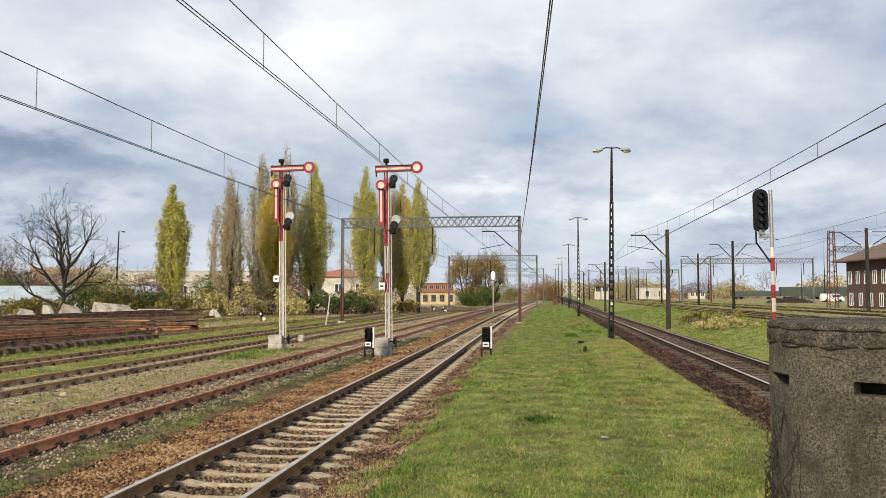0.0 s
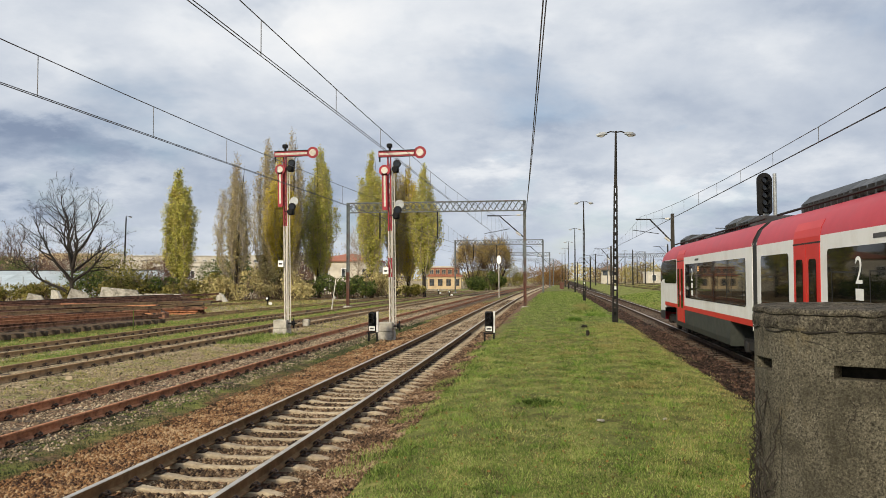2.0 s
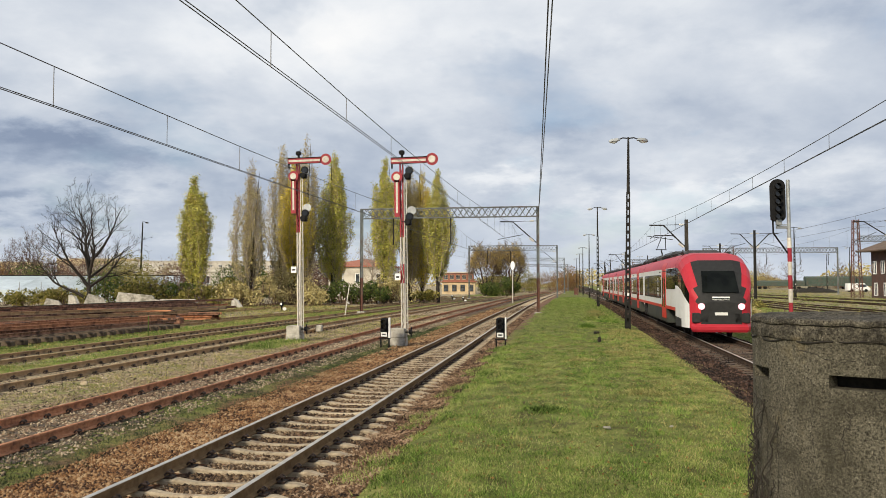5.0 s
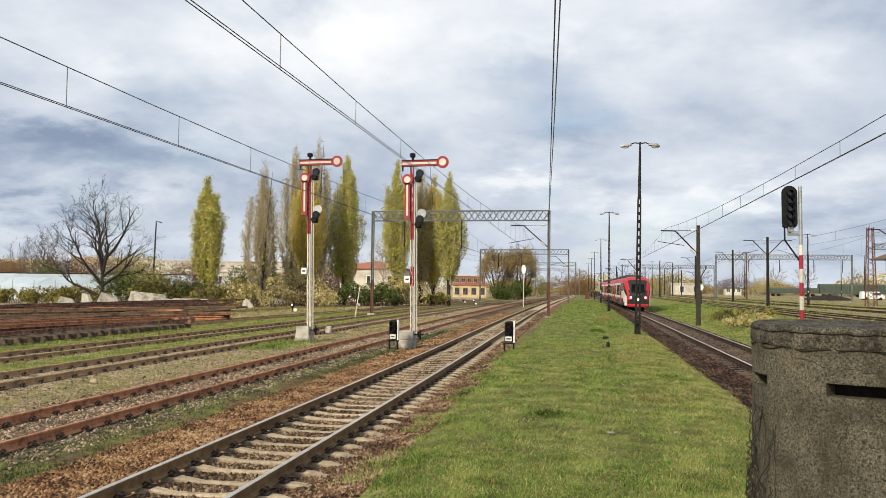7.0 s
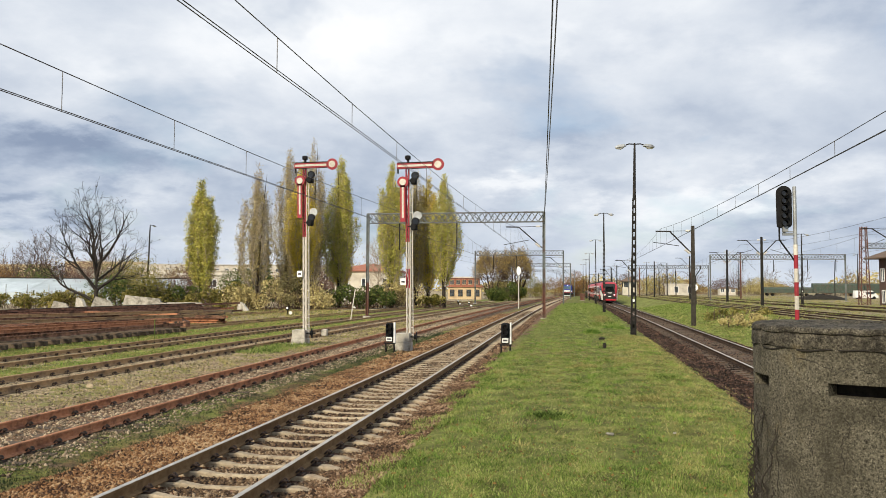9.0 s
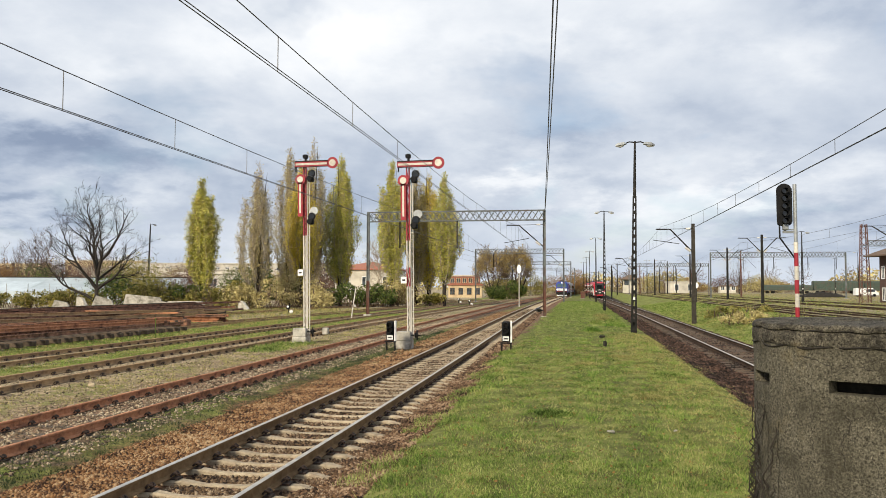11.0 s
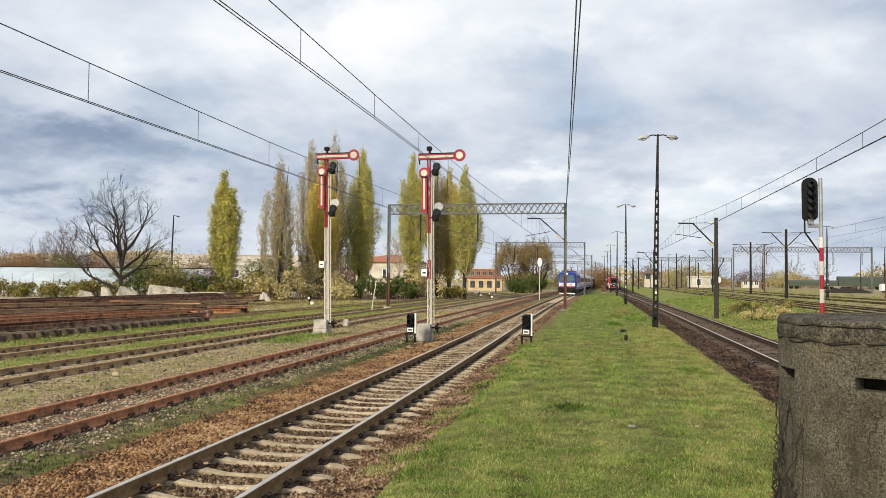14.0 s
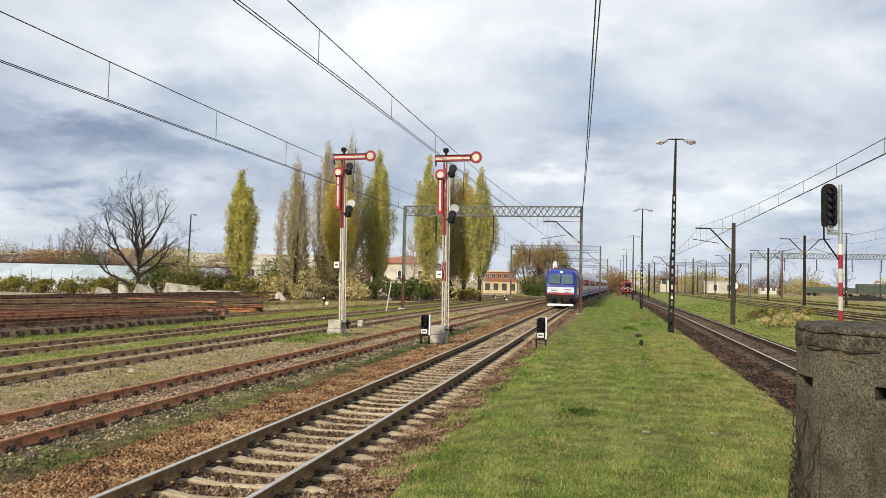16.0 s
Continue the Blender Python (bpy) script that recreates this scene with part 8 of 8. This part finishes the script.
def pantograph(parent, y, z0, z1):
    s = Shape()
    s.beam((-0.6, y - 0.7, z0), (-0.6, y + 0.7, z0), 0.06, 0.06)
    s.beam((0.6, y - 0.7, z0), (0.6, y + 0.7, z0), 0.06, 0.06)
    zm = (z0 + z1) / 2
    s.tube((0, y - 0.6, z0), (0, y + 1.0, zm), 0.045, n=6)
    s.tube((-0.3, y + 1.0, zm), (-0.12, y - 0.4, z1 - 0.1), 0.025, n=6)
    s.tube((0.3, y + 1.0, zm), (0.12, y - 0.4, z1 - 0.1), 0.025, n=6)
    s.tube((-0.35, y + 1.0, zm), (0.35, y + 1.0, zm), 0.03, n=6)
    for yy in (y - 0.6, y - 0.25):
        s.tube((-0.6, yy, z1), (0.6, yy, z1), 0.025, n=6)
        s.tube((-0.6, yy, z1), (-0.85, yy, z1 - 0.2), 0.02, n=6)
        s.tube((0.6, yy, z1), (0.85, yy, z1 - 0.2), 0.02, n=6)
    part("pantograph", s, M["under"], parent)
    s = Shape()
    for x in (-0.6, 0.6):
        for yy in (y - 0.6, y + 0.6):
            s.tube((x, yy, z0 - 0.22), (x, yy, z0), 0.07, n=8)
    part("insulator", s, M["loco_red"], parent)


END_WIN = [(2.97, 6.35, 2.06, 3.0), (8.6, 17.9, 1.55, 2.77)]
MID_WIN = [(0.65, 2.8, 1.55, 2.77), (5.15, 10.1, 1.55, 2.77), (12.6, 15.2, 1.55, 2.77)]
MID_DOOR = [(3.2, 4.75), (10.45, 12.0)]
END_LEN, MID_LEN = 18.8, 15.9


def flip(spans, length):
    return [(length - b, length - a, *rest) for a, b, *rest in spans]


emu = [
    emu_car(END_LEN, END_WIN, [(6.6, 8.2)], "leading car of a white and red electric train", 1, (0, 1), None, 1),
    emu_car(MID_LEN, MID_WIN, MID_DOOR, "middle car of a white and red electric train", 0, (0, 1), None, 2),
    emu_car(MID_LEN, MID_WIN, MID_DOOR, "middle car of a white and red electric train", 0, (0, 1), None, 3),
    emu_car(MID_LEN, MID_WIN, MID_DOOR, "middle car of a white and red train, pantograph raised", 0, (0, 1), 13.9, 4),
    emu_car(END_LEN, flip(END_WIN, END_LEN), flip([(6.6, 8.2)], END_LEN), "rear car of a white and red electric train", -1, (0, 0), None, 5),
]
EMU_START = [0, END_LEN, END_LEN + MID_LEN, END_LEN + 2 * MID_LEN, END_LEN + 3 * MID_LEN]


def locomotive():
    """Blue electric locomotive that faces -y, its front at y = 0."""
    t = thing("electric_locomotive", "blue electric locomotive with a white front band and lit headlamps", "locomotive")
    hw, L = 1.5, 19.0
    body = Shape()
    secs = [(0.0, 0.93, 2.0), (0.12, 0.97, 2.5), (0.75, 1.0, 3.62), (1.3, 1.0, 3.8), (L - 1.3, 1.0, 3.8), (L - 0.75, 1.0, 3.62), (L - 0.12, 0.97, 2.5), (L, 0.93, 2.0)]
    prof = [(1.0, 0.0), (1.0, 0.35), (1.0, 0.8), (0.93, 0.92), (0.72, 1.0)]
    full = prof + [(-x, z) for x, z in prof[::-1]]
    body.loft([[(x * hw * w, y, 0.95 + z * (top - 0.95)) for x, z in full] for y, w, top in secs])
    b = part("body", body, M["loco_blue"], t)
    # front band with white chevrons, red line below
    s = Shape()
    s.loft([[(-1.30, -0.03, z), (1.30, -0.03, z), (1.40, 0.25, z), (-1.40, 0.25, z)] for z in (1.42, 2.0)])
    part("front_band", s, M["loco_white"], t, "white band with blue slats across the front")
    for k in range(3):
        s = Shape()
        s.box(-1.25, -0.3, -0.05, -0.03, 1.46 + k * 0.16, 1.50 + k * 0.16)
        s.box(0.3, 1.25, -0.05, -0.03, 1.46 + k * 0.16, 1.50 + k * 0.16)
        part("slat", s, M["loco_blue"], t)
    s = Shape()
    s.loft([[(-1.36, -0.02, z), (1.36, -0.02, z), (1.42, 0.3, z), (-1.42, 0.3, z)] for z in (1.26, 1.40)])
    part("front_stripe", s, M["loco_red"], t)
    for d in (-1, 1):
        s = Shape()
        s.poly([(d * 0.07, -0.05, 2.35), (d * 1.24, -0.05, 2.35), (d * 1.14, 0.42, 3.3), (d * 0.07, 0.42, 3.3), (d * 0.07, 0.14, 2.35), (d * 1.24, 0.14, 2.35), (d * 1.14, 0.72, 3.3), (d * 0.07, 0.72, 3.3)],
               [(0, 1, 2, 3), (0, 4, 5, 1), (1, 5, 6, 2), (2, 6, 7, 3), (3, 7, 4, 0)])
        part("windscreen", s, M["loco_glass"], t)
        s = Shape()
        s.disc((d * 1.18, -0.04, 1.66), 0.12, (0, 1, 0), 0.08, 16)
        part("headlamp", s, M["head_lamp"], t)
        s = Shape()
        s.tube((d * 0.87, -0.62, 1.03), (d * 0.87, 0.1, 1.03), 0.11, n=12)
        s.disc((d * 0.87, -0.62, 1.03), 0.24, (0, 1, 0), 0.06, 16)
        part("buffer", s, M["under"], t)
        for k in range(2):
            s = Shape()
            s.box(*sorted((d * (hw + 0.0), d * (hw + 0.015))), 1.1 + k * 15.6, 2.2 + k * 15.6, 1.5, 3.3)
            part("cab_door", s, M["loco_blue"], t)
        s = Shape()
        s.box(*sorted((d * (hw + 0.0), d * (hw + 0.012))), 3.2, 15.8, 1.25, 1.9)
        part("side_stripe", s, M["loco_white"], t)
        s = Shape()
        s.box(*sorted((d * (hw + 0.0), d * (hw + 0.012))), 3.2, 15.8, 2.9, 3.15)
        part("vent", s, M["under"], t)
    s = Shape()
    s.disc((0, 0.62, 3.52), 0.11, (0, 1, 0), 0.1, 16)
    part("top_lamp", s, M["head_lamp"], t)
    s = Shape()
    s.box(-1.38, 1.38, 0.0, L, 0.5, 0.96)
    s.bevel_box(-1.42, 1.42, -0.06, 0.5, 0.62, 1.28, 0.05)
    part("underframe", s, M["under"], t)
    s = Shape()
    s.loft([[(-1.3, -0.25, 0.14), (1.3, -0.25, 0.14), (1.3, 0.1, 0.14), (-1.3, 0.1, 0.14)], [(-1.25, -0.15, 0.34), (1.25, -0.15, 0.34), (1.25, 0.2, 0.34), (-1.25, 0.2, 0.34)]])
    part("plough", s, M["loco_white"], t, "pale rail guard")
    s = Shape()
    s.tube((0, -0.45, 1.02), (0, 0.1, 1.02), 0.08, n=8)
    s.box(-0.08, 0.08, -0.4, -0.3, 0.6, 1.05)
    part("coupling_hook", s, M["under"], t)
    for y in (4.2, 14.8):
        bogie(t, y)
    s = Shape()
    for k in range(5):
        s.bevel_box(-1.0, 1.0, 3.4 + k * 2.5, 5.3 + k * 2.5, 3.74, 4.05, 0.06)
    part("roof_unit", s, M["roof_gear"], t)
    pantograph(t, 15.5, 4.05, 5.55)
    pantograph(t, 2.6, 3.98, 4.25)
    return t


def coach(label):
    t = thing("passenger_coach", label, "coach", None, "coaches of the passenger train")
    hw, L = 1.42, 26.2
    s = Shape()
    prof = [(hw, 0.85), (hw, 1.1), (hw, 3.0), (1.32, 3.4), (0.95, 3.8), (0.4, 3.98)]
    s.loft([[(x, y, z) for x, z in prof + [(-x, z) for x, z in prof[::-1]]] for y in (0.2, L)])
    part("body", s, M["coach_grey"], t)
    for d in (-1, 1):
        for z0, z1, mt in ((0.95, 1.35, "loco_blue"), (1.45, 1.62, "loco_red"), (1.95, 2.0, "loco_white")):
            s = Shape()
            s.box(*sorted((d * hw, d * (hw + 0.01))), 0.3, L - 0.1, z0, z1)
            part("stripe", s, M[mt], t)
        for k in range(11):
            s = Shape()
            rounded_panel(s, hw + 0.002, 2.6 + k * 1.95, 4.0 + k * 1.95, 2.1, 2.95, 0.1, d)
            part("window", s, M["train_glass"], t)
        for y in (0.9, L - 1.7):
            s = Shape()
            s.box(*sorted((d * hw, d * (hw + 0.012))), y, y + 0.85, 0.95, 2.95)
            part("door", s, M["loco_red"], t)
    for y in (4.2, L - 4.2):
        bogie(t, y)
    s = Shape()
    s.box(-1.25, 1.25, 7, L - 7, 0.5, 0.86)
    part("underframe", s, M["under"], t)
    return t


loco = locomotive()
coaches = [coach("light grey passenger coach with blue and red stripes") for _ in range(6)]


# ---- bird ----
M["feather"] = surface("black_feathers", (0.012, 0.012, 0.014), (0.03, 0.03, 0.034), 14, 0.6, bump=0.2)
bird = thing("crow", "black crow flying low over the grass", "bird")
s = Shape()
ring = lambda y, r_, z: [(r_ * math.cos(a), y, z + r_ * math.sin(a)) for a in [2 * math.pi * i / 10 for i in range(10)]]
s.loft([ring(-0.22, 0.015, 0.0), ring(-0.14, 0.05, 0.0), ring(0.0, 0.075, 0.0), ring(0.12, 0.05, 0.02), ring(0.19, 0.04, 0.035), ring(0.23, 0.02, 0.03), ring(0.29, 0.006, 0.02)])
s.poly([(-0.02, -0.18, 0.01), (0.02, -0.18, 0.01), (0.07, -0.38, 0.0), (-0.07, -0.38, 0.0), (0, -0.26, -0.012)], [(0, 1, 2, 3), (0, 4, 1), (1, 4, 2), (2, 4, 3), (3, 4, 0)])
part("body", s, M["feather"], bird)
wings = []
for d in (-1, 1):
    s = Shape()
    top = [(0.03 * d, 0.09, 0.02), (0.2 * d, 0.11, 0.03), (0.42 * d, 0.04, 0.0), (0.36 * d, -0.1, 0.0), (0.2 * d, -0.12, 0.01), (0.03 * d, -0.1, 0.01)]
    s.loft([[(x, y, z - 0.012) for x, y, z in top], top])
    wings.append((d, part("wing", s, M["feather"], bird)))


def motions():
    # red and white train: place of its leading end
    key_t = [0, 2, 4, 5.5, 7, 8, 9.0, 10.0, 11.0, 11.5, 12.0, 12.5, 13.0, 13.5, 14.5, 16.0]
    key_y = [-14.1, 38.3, 91.4, 132.0, 173.0, 200.0, 226.0, 250.0, 270.5, 279.5, 287.5, 294.5, 300.5, 306.0, 315.5, 328.0]
    for car, start in zip(emu, EMU_START):
        rows = []
        for k in range(33):
            t_ = k * 0.5
            y = float(np.interp(t_, key_t, key_y)) - start
            rows.append((t_, pose(right_line(y - 8), y, 0, 0, 0, -turn_of(right_line, y - 8))))
        walk(car, rows)
    for n_, ob in enumerate([loco] + coaches):
        off = 0 if n_ == 0 else 19.6 + (n_ - 1) * 26.5
        rows = []
        for k in range(33):
            t_ = k * 0.5
            y = 79.0 + 25.5 * (16.0 - t_) + off
            half = 9.5 if n_ == 0 else 13
            turn = -turn_of(left_line, y + half)
            rows.append((t_, pose(left_line(y + half) - half * math.sin(radians(-turn)), y, 0, 0, 0, turn)))
        walk(ob, rows)
    walk(bird, [(0, pose(-60, -30, 26, 0, 0, -60)), (9.0, pose(-16, 22, 22, 0, 0, -50)), (10.2, pose(-7, 33, 9, -20, 0, -60)), (10.9, pose(-2.4, 38.5, 1.6, -10, 0, -75)), (11.3, pose(0.21, 40, 0.68, 0, 10, -85)),
                (11.5, pose(1.44, 40.3, 0.9, 0, -8, -82)), (11.7, pose(2.6, 41, 0.83, 0, 8, -78)), (12.0, pose(4.7, 43.5, 0.85, 0, -8, -62)), (12.2, pose(6.3, 47.5, 0.7, 0, 8, -45)), (12.5, pose(8.6, 54, 0.4, 0, 0, -30)),
                (12.9, pose(8.9, 59.4, 0.02, 0, 0, -10)), (16, pose(8.9, 59.4, 0.02, 0, 0, -10))])
    for d, w in wings:
        rows = [(k * 0.15, pose(0, 0, 0.02, 0, d * (-38 if k % 2 else 30), 0)) for k in range(84)]
        walk(w, rows + [(13.0, pose(0, 0, 0.02, 0, d * 70, 0)), (16, pose(0, 0, 0.02, 0, d * 70, 0))])


motions()
